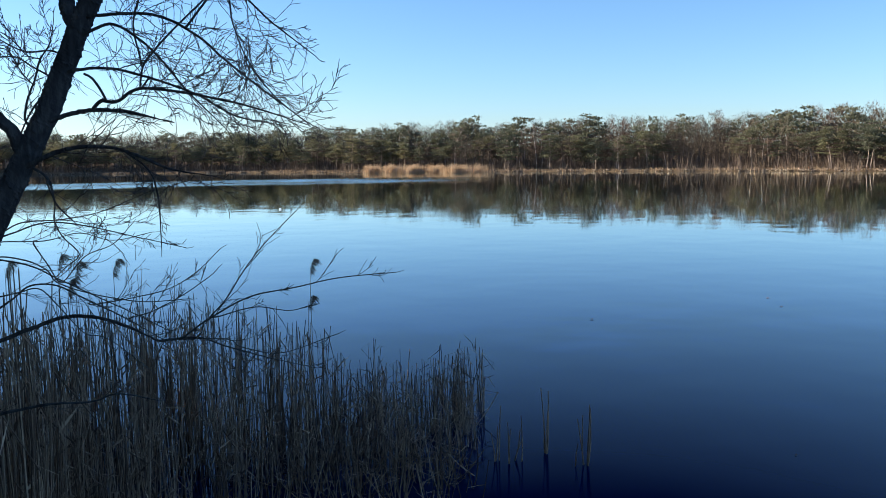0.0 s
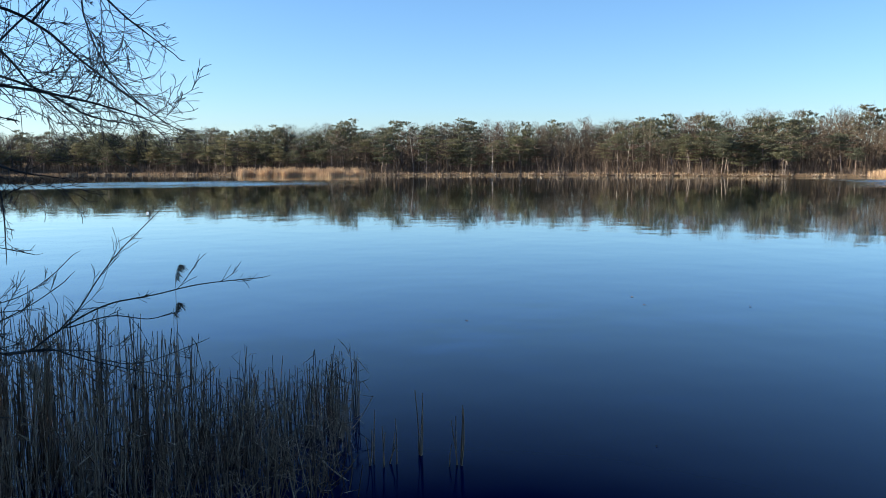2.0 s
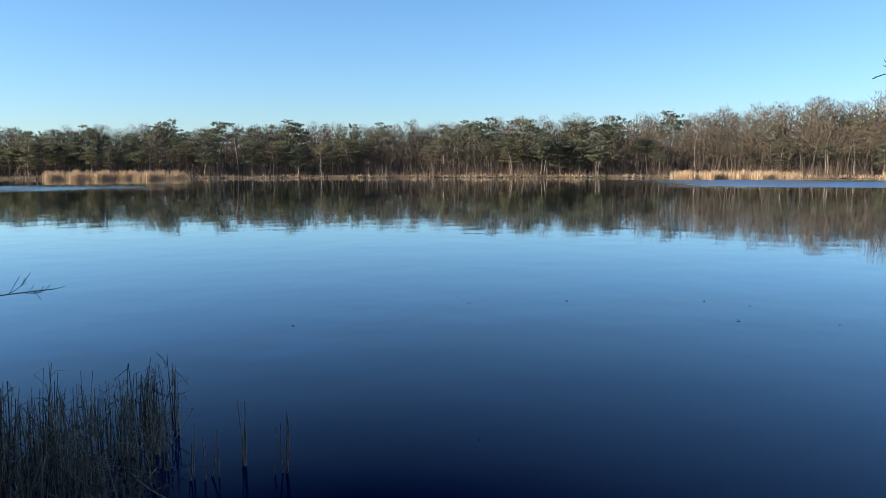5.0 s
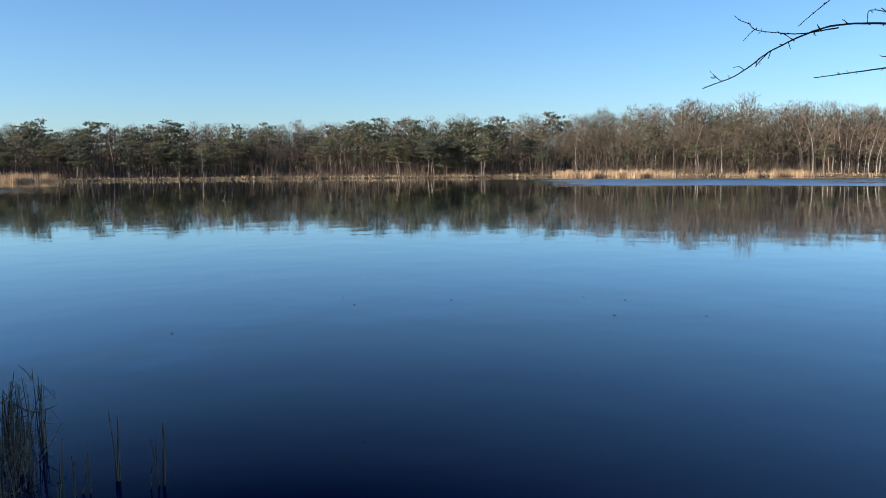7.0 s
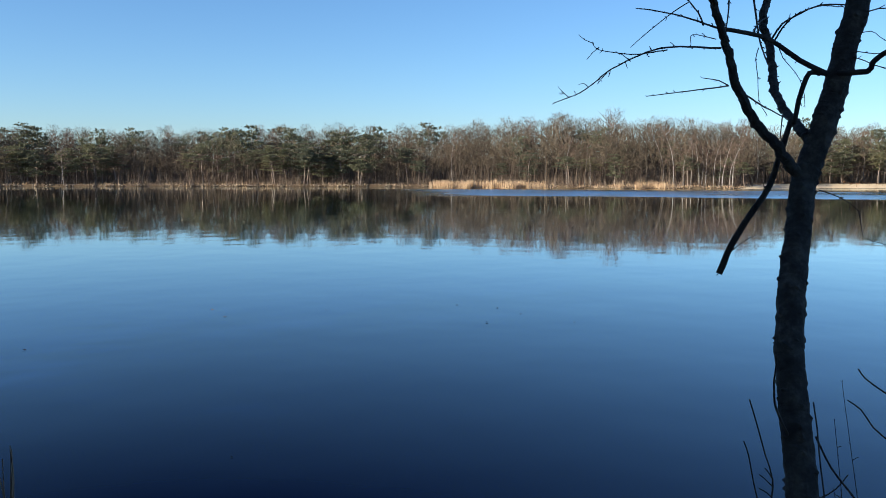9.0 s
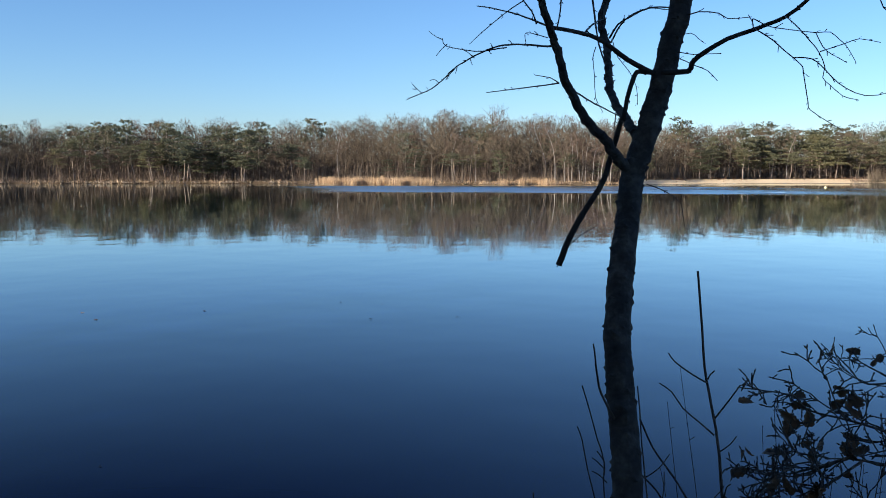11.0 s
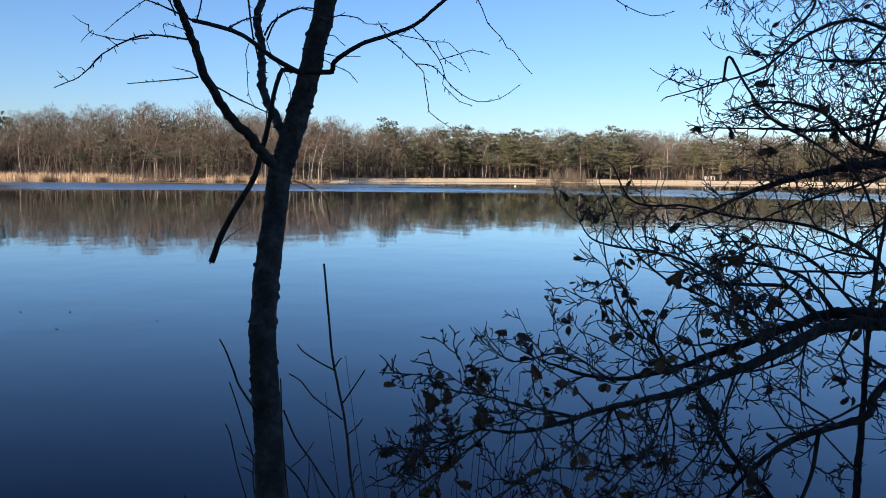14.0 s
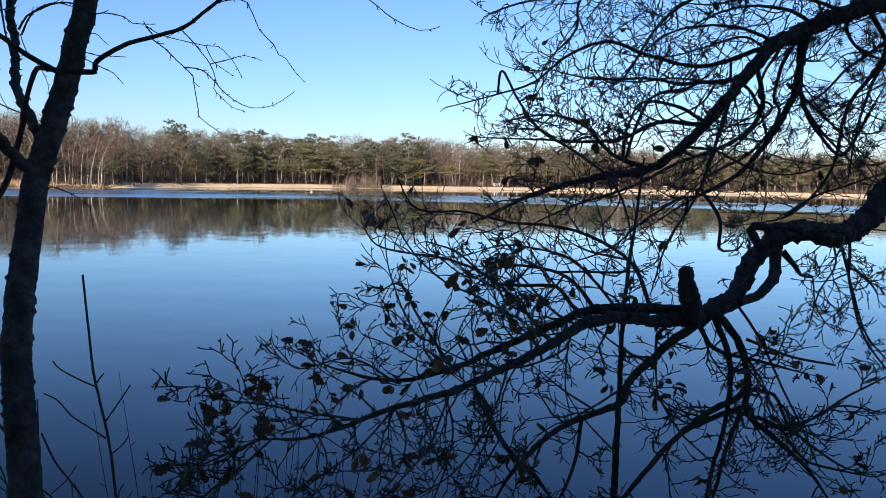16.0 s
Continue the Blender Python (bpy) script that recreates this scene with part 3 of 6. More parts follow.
fringe("golden_reeds", "sparse dry golden reeds on the far bank", "reeds", M_REED_GOLD, 2200, 3, -48.4, -52.6, -1.5, 1.5, 0.7, 1.75, 0.035, 0.10,
       lambda az: clumps(3, 1.7, 0.3)(az) * np.clip(np.minimum(-48.3 - az, az + 52.7) / 0.8, 0.05, 1))
fringe("golden_reeds", "low tufts of golden reed under the birches", "reeds", M_REED_GOLD, 2200, 9, -44.4, -57, -0.8, 1.8, 0.2, 0.7, 0.045, 0.25, clumps(9, 2.6, 0.5))
fringe("golden_reeds", "low tufts of golden reed on the far bank", "reeds", M_REED_GOLD, 3600, 4, 12, -35.5, -1.2, 1.5, 0.3, 1.0, 0.04, 0.2, lambda az: clumps(4, 1.3, 0.6)(az) * clumps(14, 5.1, 0.5)(az))

def boulders(name, label, n, seed, az0, az1, r0, r1, size, thin):
    """Rounded, uneven stones half sunk in the bank."""
    gen, golden = np.random.default_rng(seed), (1 + 5 ** 0.5) / 2
    base = np.array([(-1, golden, 0), (1, golden, 0), (-1, -golden, 0), (1, -golden, 0), (0, -1, golden), (0, 1, golden), (0, -1, -golden), (0, 1, -golden), (golden, 0, -1), (golden, 0, 1), (-golden, 0, -1), (-golden, 0, 1)]) / 1.9
    tris = np.array([(0, 11, 5), (0, 5, 1), (0, 1, 7), (0, 7, 10), (0, 10, 11), (1, 5, 9), (5, 11, 4), (11, 10, 2), (10, 7, 6), (7, 1, 8), (3, 9, 4), (3, 4, 2), (3, 2, 6), (3, 6, 8), (3, 8, 9), (4, 9, 5), (2, 4, 11), (6, 2, 10), (8, 6, 7), (9, 8, 1)])
    az = gen.uniform(az1, az0, n)
    az = az[gen.random(n) < thin(az)]
    n = len(az)
    r = shore_r(az) + gen.uniform(r0, r1, n)
    at_ = np.stack([-r * np.sin(np.radians(az)), r * np.cos(np.radians(az)), np.maximum(ground_z(r, az), -0.05)], 1)
    big = gen.uniform(size[0], size[1], (n, 1, 1)) * gen.uniform(0.7, 1.4, (n, 1, 3)) * (1, 1, 0.6)
    v = at_[:, None] + base[None] * big * gen.uniform(0.8, 1.2, (n, 12, 1))
    loops = (tris[None] + 12 * np.arange(n)[:, None, None]).reshape(-1)
    return tagged(new(name, mesh_of(name, v.reshape(-1, 3), loops, np.full(20 * n, 3), M_STONE)), label, "stones", kind="stuff")


boulders("shore_stones", "pale tan stones laid along the waterline", 1500, 15, 30, -36.5, -0.5, 0.9, (0.12, 0.34), clumps(15, 3.3, 0.4))
boulders("shore_stones", "low tan stones along the waterline before the bare trees", 260, 17, -36.5, -57, -0.3, 0.9, (0.12, 0.32), clumps(17, 3.3, 0.5))
fringe("bank_scrub", "dark heather and roots overhanging the waterline", "scrub", M_SCRUB, 9000, 16, 33, -57, -0.4, 2.2, 0.15, 0.6, 0.05, 0.5, clumps(16, 4.3, 0.5))
fringe("bank_grass", "dry yellow-brown grass along the far bank", "grass", M_GRASS, 12000, 5, 33, -57, -0.1, 5, 0.08, 0.34, 0.05, 0.35, clumps(5, 2.9, 0.58))
fringe("scrub", "brown leafless scrub under the trees", "scrub", M_SCRUB, 22000, 6, 34, -58, 2.5, 32, 0.6, 2.6, 0.03, 0.4, clumps(6, 0.9, 0.3))
fringe("scrub", "brown leafless scrub behind the beach", "scrub", M_SCRUB, 14000, 7, -57, -112, 19, 44, 0.6, 2.4, 0.03, 0.4, clumps(7, 0.9, 0.3))
fringe("bracken", "rust-brown bracken at the wood's edge", "bracken", M_BRACKEN, 6000, 8, -20, -112, 5, 24, 0.4, 1.0, 0.05, 0.5, clumps(8, 0.8, 0.6))


# near bank: trees with limbs, twigs and leaves
FINE = dict(length=0.84, r=0.0042, levels=3, kids=2.0, spread=0.62, kink=0.2, curl=0.09, lift=0.0, shrink=0.52, tip=0.0021, sides=3)
FINE_LOW = dict(length=0.5, r=0.0036, levels=2, kids=2.2, spread=0.6, kink=0.2, curl=0.07, lift=0.03, shrink=0.5, tip=0.0018, sides=3)
SPARSE = dict(length=0.055, r=0.0022, levels=1, kids=1, spread=0.9, kink=0.3, curl=0.05, lift=0.0, shrink=0.5, tip=0.0012, sides=4)
OAK = dict(length=0.60, r=0.0062, levels=3, kids=1.7, spread=0.95, kink=0.34, curl=0.16, lift=0.03, shrink=0.46, tip=0.0023, sides=3)
near_rng = random.Random(5)


def xy_ground(x, y):
    return float(ground_z(math.hypot(x, y), math.degrees(math.atan2(-x, y))))


def near_tree(name, at, label, category):
    thing = tagged(new(name), label, category)
    thing.location = (at[0], at[1], xy_ground(*at))
    return thing


def grow(geo, p, d, length, r, level, style, rng, tips):
    """One twig with kinks, side twigs from its nodes, and a note of its tip."""
    n = 7 if level == style["levels"] > 1 else 4 if level > 1 else 3
    pts, radii, side = [p.copy()], [r], rng.choice((-1, 1))
    across = d.cross(Vector((rng.gauss(0, 1), rng.gauss(0, 1), rng.gauss(0, 1)))).normalized()
    bend = Vector((rng.gauss(0, 1), rng.gauss(0, 1), rng.gauss(0.2, 1))) * style["curl"]
    for k in range(n):
        d = (d + bend + across * side * style["kink"] * rng.uniform(0.4, 1.4) + Vector((rng.gauss(0, 0.08), rng.gauss(0, 0.08), style["lift"] + rng.gauss(0, 0.08)))).normalized()
        side = -side
        p = p + d * (length / n) * rng.uniform(0.8, 1.2)
        pts.append(p.copy())
        radii.append(max(style["tip"], r * (1 - 0.7 * (k + 1) / n)))
        if style is OAK and rng.random() < 0.17:        # a bud or a short spur at the node
            q = p + (across * -side + d).normalized() * rng.uniform(0.008, 0.022)
            geo.tube([p, p.lerp(q, 0.6), q], [0.0016, 0.0030, 0.0010], 3, False)
        if level > 1 and (k > 0 or rng.random() < 0.5):
            for _ in range(1 if rng.random() < style["kids"] / 5 else 2 if rng.random() < style["kids"] / 8 else 0):
                a = Vector((rng.gauss(0, 1), rng.gauss(0, 1), rng.gauss(0, 1)))
                nd = (d + (across * -side + a * 0.5).normalized() * style["spread"] * rng.uniform(0.7, 1.4)).normalized()
                grow(geo, p.copy(), nd, length * style["shrink"] * rng.uniform(0.7, 1.25) * (1.1 - 0.4 * k / n), max(style["tip"] * 1.3, radii[-1] * 0.72), level - 1, style, rng, tips)
    geo.tube(pts, radii, style["sides"], False)
    if style is OAK:                                   # bud cluster
        geo.tube([p, p + d * 0.008, p + d * 0.016], [0.0016, 0.0031, 0.0009], 3, False)
    tips.append((p, d))


def leaf_mesh(seed, length=0.082):
    """A lobed oak leaf with a curl along and across its midrib."""
    rng, bm = random.Random(seed), bmesh.new()
    ribs = []
    n = 19
    bend, roll = rng.uniform(-0.9, 0.9), rng.uniform(0.1, 0.9)
    for k in range(n):
        t = k / (n - 1)
        lobe = abs(math.sin(t * 12.2 + 0.5)) ** 0.6      # rounded lobes with narrow bays
        w = length * (0.06 + 0.30 * math.sin(math.pi * min(1, t * 0.86 + 0.06)) ** 0.9 * (0.5 + 0.5 * lobe) * (0.65 + 0.5 * t))
        if k in (0, n - 1):
            w = length * (0.02 if k == 0 else 0.09)
        z = bend * length * 0.5 * (t - 0.4) ** 2
        rise = roll * w * 0.55
        row = []
        for s in (-1, -0.5, 0, 0.5, 1):
            row.append(bm.verts.new((s * w + rng.gauss(0, 0.0008), t * length + (0.05 * length * abs(s) if 0 < k < n - 1 else 0), z + rise * abs(s) ** 1.5 + rng.gauss(0, 0.0012))))
        ribs.append(row)
    for a, b_ in zip(ribs, ribs[1:]):
        for k in range(4):
            bm.faces.new((a[k], a[k + 1], b_[k + 1], b_[k]))
    stalk = [bm.verts.new(v) for v in ((-0.0008, -0.014, 0.001), (0.0008, -0.014, 0.001))]
    bm.faces.new((stalk[0], stalk[1], ribs[0][3], ribs[0][1]))
    me = bpy.data.meshes.new("leaf")
    bm.to_mesh(me)
    bm.free()
    me.polygons.foreach_set("use_smooth", [True] * len(me.polygons))
    me.materials.append(M_OAK_LEAF)
    return me


LEAVES = [leaf_mesh(s) for s in (3, 4, 5, 6, 7)]
leaf_count = [0]


def hang_leaf(p, parent, rng):
    if leaf_count[0] >= 520:
        return
    leaf_count[0] += 1
    ob = new("leaf", rng.choice(LEAVES))
    ob.parent = parent
    s = rng.uniform(0.45, 0.78)
    ob.matrix_parent_inverse = parent.matrix_basis.inverted()
    ob.matrix_basis = Matrix.Translation(p) @ Euler((rng.uniform(-2.6, 0.6), rng.uniform(-1.2, 1.2), rng.uniform(0, 6.3))).to_matrix().to_4x4() @ Matrix.Scale(s, 4)


GROWN = {}                                              # points along the wood of each near tree


def limb(tree, name, pts, r0, r1, rough=0.06, twigs=None, n=0, leaves=0, flaky=False):
    """A limb of a near tree through a few points, thinning from r0 to r1, with twigs along it. Trunks reach into the ground."""
    rng = near_rng
    thin = rough == 0.1 and r0 < 0.0075                 # the knotty outer twigs of the slender tree
    if thin:
        r0, r1 = r0 * 0.70, min(r1, r0 * 0.7) * 0.64
    pts = [Vector(p) for p in pts]
    if name == "trunk" or (name == "stem" and len(pts) > 5) or pts[0].z < 3.6 and name == "stem" and len(pts) > 3:
        low = Vector((pts[0].x, pts[0].y, 0))
        low.z = xy_ground(low.x, low.y) - 0.15
        if low.z < pts[0].z - 0.1:
            pts = [low] + pts
    grown = GROWN.setdefault(tree.name, [])
    if grown and r0 < 0.04 and twigs in (OAK, FINE, FINE_LOW):          # spring from the nearest wood
        near = min(grown, key=lambda q: (q - pts[0]).length)
        if 0.03 < (near - pts[0]).length < 0.45:
            pts = [near.copy()] + pts
    path = spline(pts, 0.006 if flaky else 0.012 if name == "trunk" else 0.018 if r0 > 0.02 else 0.03)
    smooth = 0.93 if name == "trunk" or flaky else 0.75
    m = len(path)
    radii, sway, swell = [], Vector((0, 0, 0)), 0.0
    for i, p in enumerate(path):
        t = i / max(1, m - 1)
        r = r0 + (r1 - r0) * t ** 0.8
        if r0 < 0.04 and t > 0.8 and twigs in (OAK, FINE, FINE_LOW):    # no blunt ends
            r *= 1 - (t - 0.8) / 0.2 * min(0.75, max(0.0, 1 - 0.003 / r1))
        swell = smooth * swell + (1 - smooth) * rng.gauss(0, 1)
        sway = sway * smooth + Vector((rng.gauss(0, 1), rng.gauss(0, 1), rng.gauss(0, 1))) * min(0.0035, r * (0.24 if thin else 0.10)) * (0.25 if name == "trunk" else 1)
        radii.append(max(0.0009, r * (1 + swell * rough * 0.8) * (1 + (0.35 * (1 - t / 0.06) if name == "trunk" and t < 0.06 else 0))))
        if 0 < i < m - 1:
            path[i] = p + sway
    grown += [p.copy() for p in path[::4]]
    geo = Geo()
    sides = 22 if r0 > 0.03 else 10 if r0 > 0.008 else 5
    geo.tube(path, radii, sides)
    if r0 > 0.012:                                     # flakes and ridges of bark
        for i, v in enumerate(geo.v):
            c = path[min(i // sides, m - 1)]
            w = noise.noise(v * 30) * 0.4 + noise.noise(Vector((v.x * 90, v.y * 90, v.z * 45))) * 0.6
            if flaky:                                  # ragged plates that lie across the stem
                w = 0.75 * w + 0.25 * noise.noise(Vector((v.x * 70, v.y * 70, v.z * 110)))
            geo.v[i] = c + (v - c) * (1 + rough * 1.7 * w + (rough * 2.2 if w > 0.3 else 0))
    if twigs is SPARSE or rough == 0.1:                # buds and short spurs along the wood
        reach = 0.0
        for i in range(1, m):
            reach += (path[i] - path[i - 1]).length
            if reach > 0.03:
                reach = rng.uniform(-0.03, 0.01)
                d = (path[i] - path[i - 1]).normalized()
                a = Vector((rng.gauss(0, 1), rng.gauss(0, 1), rng.gauss(0, 1)))
                out = ((a - d * a.dot(d)).normalized() + d * 0.7).normalized()
                q = path[i] + out * radii[i] * 0.7
                s = rng.uniform(0.003, 0.010) + radii[i] * 0.2
                k = min(0.0026, radii[i] * 0.7)
                geo.tube([q, q + out * s * 0.6, q + (out + d * 0.5) * s], [k, k * 0.9, k * 0.3], 4)
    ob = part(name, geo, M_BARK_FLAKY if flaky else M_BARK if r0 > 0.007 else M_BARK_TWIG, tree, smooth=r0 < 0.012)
    ob.matrix_parent_inverse = Matrix.Translation(tree.location).inverted()
    tree.matrix_basis = Matrix.Translation(tree.location)
    if not twigs or not n:
        return ob
    tg, tips = Geo(), []
    total = sum((path[i + 1] - path[i]).length for i in range(m - 1))
    if twigs is OAK:
        n = max(3, int(n * (0.88 if sum(q.z for q in pts) / len(pts) > 3.45 else 0.80)))
    for k in range(n):
        t = 0.15 + 0.85 * (k + rng.random()) / n
        i = min(m - 2, int(t * (m - 1)))
        d = (path[i + 1] - path[i]).normalized()
        a = Vector((rng.gauss(0, 1), rng.gauss(0, 1), rng.gauss(0, 0.9)))
        nd = (d * 0.8 + (a - d * a.dot(d)).normalized() * twigs["spread"]).normalized()
        s = rng.uniform(0.45, 1.15) * (1.0 - 0.6 * t) * min(1.0, 0.35 + 0.65 * total / 1.6)
        grow(tg, path[i].copy(), nd, twigs["length"] * s, min(twigs["r"] * (0.7 + 0.5 * s), radii[i] * 0.8), twigs["levels"], twigs, rng, tips)
    grow(tg, path[-1].copy(), (path[-1] - path[-2]).normalized(), twigs["length"] * 0.12, r1, max(1, twigs["levels"] - 1), twigs, rng, tips)
    tw = part("twig_spray", tg, M_BARK_TWIG, ob)
    tagged(tw, kind="stuff")
    if leaves:
        gather = [p for p in rng.sample([q for q, _ in tips], min(len(tips), max(3, int(leaves * 0.34))))]
        for k in range(int(leaves * 0.72)):
            p = rng.choice(gather)
            hang_leaf(p + Vector((rng.gauss(0, 0.009), rng.gauss(0, 0.009), rng.gauss(-0.004, 0.009))), ob, rng)
    return ob



# the leaning tree over the reeds
lean_tree = near_tree("bare_tree", (-3.60, 6.1), "dark leafless tree leaning over the reed bed", "bare tree")
limb(lean_tree, "trunk", [(-3.75, 6.09, 0.12), (-3.68, 6.21, 2.11), (-3.60, 6.19, 2.83), (-3.47, 6.16, 3.48), (-3.40, 6.19, 3.69), (-3.29, 6.21, 3.90), (-3.18, 6.23, 4.12), (-3.08, 6.26, 4.33), (-2.97, 6.28, 4.54), (-2.89, 6.30, 4.75), (-2.81, 6.33, 4.96), (-2.70, 6.36, 5.23), (-2.55, 6.39, 5.55), (-2.40, 6.44, 5.97)], 0.1520, 0.0682, rough=0.05)
limb(lean_tree, "limb", [(-3.16, 6.25, 4.28), (-3.21, 6.20, 4.40), (-3.26, 6.14, 4.49), (-3.43, 6.09, 4.65)], 0.0597, 0.0289, twigs=FINE, n=4)
limb(lean_tree, "limb", [(-2.73, 6.34, 5.13), (-2.83, 6.40, 5.35), (-2.92, 6.46, 5.57), (-3.00, 6.52, 5.79)], 0.0682, 0.0433, twigs=FINE, n=2)
limb(lean_tree, "limb", [(-2.68, 6.36, 5.24), (-2.58, 6.29, 5.25), (-2.12, 6.22, 5.24), (-1.79, 6.14, 5.08), (-1.55, 6.05, 4.88), (-1.31, 5.96, 4.69), (-0.94, 5.86, 4.42)], 0.0153, 0.0043, twigs=FINE, n=18)
limb(lean_tree, "limb", [(-2.75, 6.34, 5.08), (-2.65, 6.31, 5.13), (-2.44, 6.28, 5.18), (-2.23, 6.24, 5.06), (-2.04, 6.18, 4.88), (-1.87, 6.13, 4.68), (-1.57, 6.06, 4.39)], 0.0138, 0.0045, twigs=FINE, n=13)
limb(lean_tree, "limb", [(-2.88, 6.31, 4.80), (-2.76, 6.26, 4.84), (-2.43, 6.21, 4.85), (-2.04, 6.15, 4.74), (-1.76, 6.09, 4.63), (-1.48, 6.02, 4.48), (-1.14, 5.96, 4.41)], 0.0138, 0.0044, twigs=FINE, n=16)
limb(lean_tree, "limb", [(-3.04, 6.27, 4.43), (-2.89, 6.23, 4.49), (-2.66, 6.20, 4.54), (-2.39, 6.16, 4.54), (-2.19, 6.11, 4.50), (-2.03, 6.07, 4.46)], 0.0215, 0.0112, twigs=FINE, n=4)
limb(lean_tree, "limb", [(-2.58, 6.18, 4.56), (-2.49, 6.12, 4.61), (-2.36, 6.05, 4.60), (-2.17, 5.99, 4.68), (-1.85, 5.92, 4.65), (-1.39, 5.84, 4.55), (-0.95, 5.76, 4.41)], 0.0151, 0.0042, twigs=FINE, n=16)
limb(lean_tree, "limb", [(-3.19, 6.23, 4.09), (-3.05, 6.17, 4.16), (-2.76, 6.11, 4.26), (-2.44, 6.05, 4.27), (-2.21, 5.97, 4.21), (-1.95, 5.90, 4.11), (-1.59, 5.82, 4.05)], 0.0215, 0.0054, twigs=FINE, n=13)
limb(lean_tree, "limb", [(-2.30, 6.04, 4.23), (-2.12, 5.99, 4.09), (-2.05, 5.94, 3.88), (-2.02, 5.87, 3.54)], 0.0089, 0.0037, twigs=FINE_LOW, n=7)
limb(lean_tree, "limb", [(-3.09, 6.23, 4.12), (-2.94, 6.16, 4.03), (-2.85, 6.07, 3.86), (-2.68, 5.99, 3.72)], 0.0123, 0.0045, twigs=FINE_LOW, n=6)
limb(lean_tree, "limb", [(-1.58, 6.18, 5.45), (-1.51, 6.12, 5.16), (-1.39, 6.06, 4.87), (-1.22, 6.01, 4.64), (-1.06, 5.97, 4.50)], 0.0089, 0.0037, twigs=FINE, n=10)
limb(lean_tree, "limb", [(-2.55, 6.39, 5.55), (-2.11, 6.35, 5.62), (-1.59, 6.28, 5.47), (-1.24, 6.20, 5.17), (-0.91, 6.12, 4.91)], 0.0153, 0.0045, twigs=FINE, n=16)
limb(lean_tree, "limb", [(-3.44, 6.18, 3.58), (-3.33, 6.28, 3.62), (-3.01, 6.21, 3.71), (-2.68, 6.14, 3.69), (-2.27, 6.05, 3.61), (-1.87, 5.97, 3.53)], 0.0077, 0.0027, twigs=FINE_LOW, n=5)
limb(lean_tree, "limb", [(-3.44, 6.26, 3.43), (-3.15, 6.19, 3.39), (-2.91, 6.12, 3.30), (-2.63, 6.05, 3.19), (-2.31, 5.98, 3.06), (-2.00, 5.90, 2.93)], 0.0077, 0.0031, twigs=FINE_LOW, n=5)
limb(lean_tree, "limb", [(-3.59, 6.28, 2.74), (-3.24, 6.22, 2.87), (-2.90, 6.15, 2.99), (-2.61, 6.07, 3.01), (-2.34, 5.98, 2.95), (-2.08, 5.89, 2.86)], 0.0180, 0.0112, twigs=FINE_LOW, n=2)
limb(lean_tree, "limb", [(-2.08, 5.89, 2.86), (-1.90, 5.85, 2.89), (-1.71, 5.83, 3.02), (-1.39, 5.80, 3.19), (-1.06, 5.77, 3.26), (-0.74, 5.74, 3.33), (-0.33, 5.70, 3.37)], 0.0084, 0.0027, twigs=FINE_LOW, n=7)
limb(lean_tree, "limb", [(-1.72, 5.86, 3.01), (-1.57, 5.86, 3.17), (-1.44, 5.87, 3.37), (-1.28, 5.88, 3.57), (-1.05, 5.90, 3.80)], 0.0067, 0.0027, twigs=FINE_LOW, n=6)
limb(lean_tree, "limb", [(-2.08, 5.89, 2.86), (-1.78, 5.85, 2.89), (-1.57, 5.79, 2.84), (-1.27, 5.73, 2.77), (-0.90, 5.67, 2.70)], 0.0084, 0.0027, twigs=FINE_LOW, n=6)
limb(lean_tree, "limb", [(-3.55, 6.31, 2.98), (-3.31, 6.26, 3.13), (-3.15, 6.20, 3.23), (-2.92, 6.14, 3.24), (-2.68, 6.06, 3.15), (-2.36, 5.98, 3.02), (-2.05, 5.89, 2.87)], 0.0090, 0.0040, twigs=FINE_LOW, n=4)
limb(lean_tree, "limb", [(-2.62, 6.02, 3.11), (-2.36, 6.00, 3.15), (-2.02, 5.98, 3.23), (-1.80, 5.97, 3.36), (-1.63, 5.97, 3.52)], 0.0053, 0.0027, twigs=FINE_LOW, n=4)
limb(lean_tree, "limb", [(-3.55, 6.22, 2.21), (-3.08, 6.16, 2.31), (-2.70, 6.09, 2.35), (-2.45, 6.02, 2.43), (-2.13, 5.94, 2.40)], 0.0150, 0.0043, twigs=FINE_LOW, n=4)
limb(lean_tree, "limb", [(-2.94, 6.30, 4.71), (-3.11, 6.35, 4.58), (-3.25, 6.40, 4.37), (-3.36, 6.43, 4.11)], 0.0092, 0.0040, twigs=FINE, n=6)
limb(lean_tree, "limb", [(-2.77, 6.32, 4.92), (-2.97, 6.40, 5.01), (-3.22, 6.47, 5.02), (-3.52, 6.55, 5.17)], 0.0092, 0.0040, twigs=FINE, n=7)
limb(lean_tree, "limb", [(-2.86, 6.30, 4.75), (-3.12, 6.42, 4.89), (-3.34, 6.53, 4.99), (-3.67, 6.63, 4.96)], 0.0092, 0.0040, twigs=FINE, n=7)
limb(lean_tree, "limb", [(-3.03, 6.26, 4.39), (-3.13, 6.26, 4.47), (-3.11, 6.26, 4.62), (-3.04, 6.25, 4.77), (-2.99, 6.26, 4.93), (-2.91, 6.25, 5.04), (-2.87, 6.25, 5.20)], 0.0123, 0.0038, twigs=FINE, n=9)
limb(lean_tree, "limb", [(-2.97, 6.22, 4.93), (-3.05, 6.19, 4.95), (-3.15, 6.17, 5.07), (-3.26, 6.15, 5.14)], 0.0060, 0.0037, twigs=FINE, n=6)
limb(lean_tree, "limb", [(-3.02, 6.20, 4.74), (-3.09, 6.18, 4.82), (-3.17, 6.16, 4.98), (-3.26, 6.13, 5.00)], 0.0060, 0.0037, twigs=FINE, n=6)
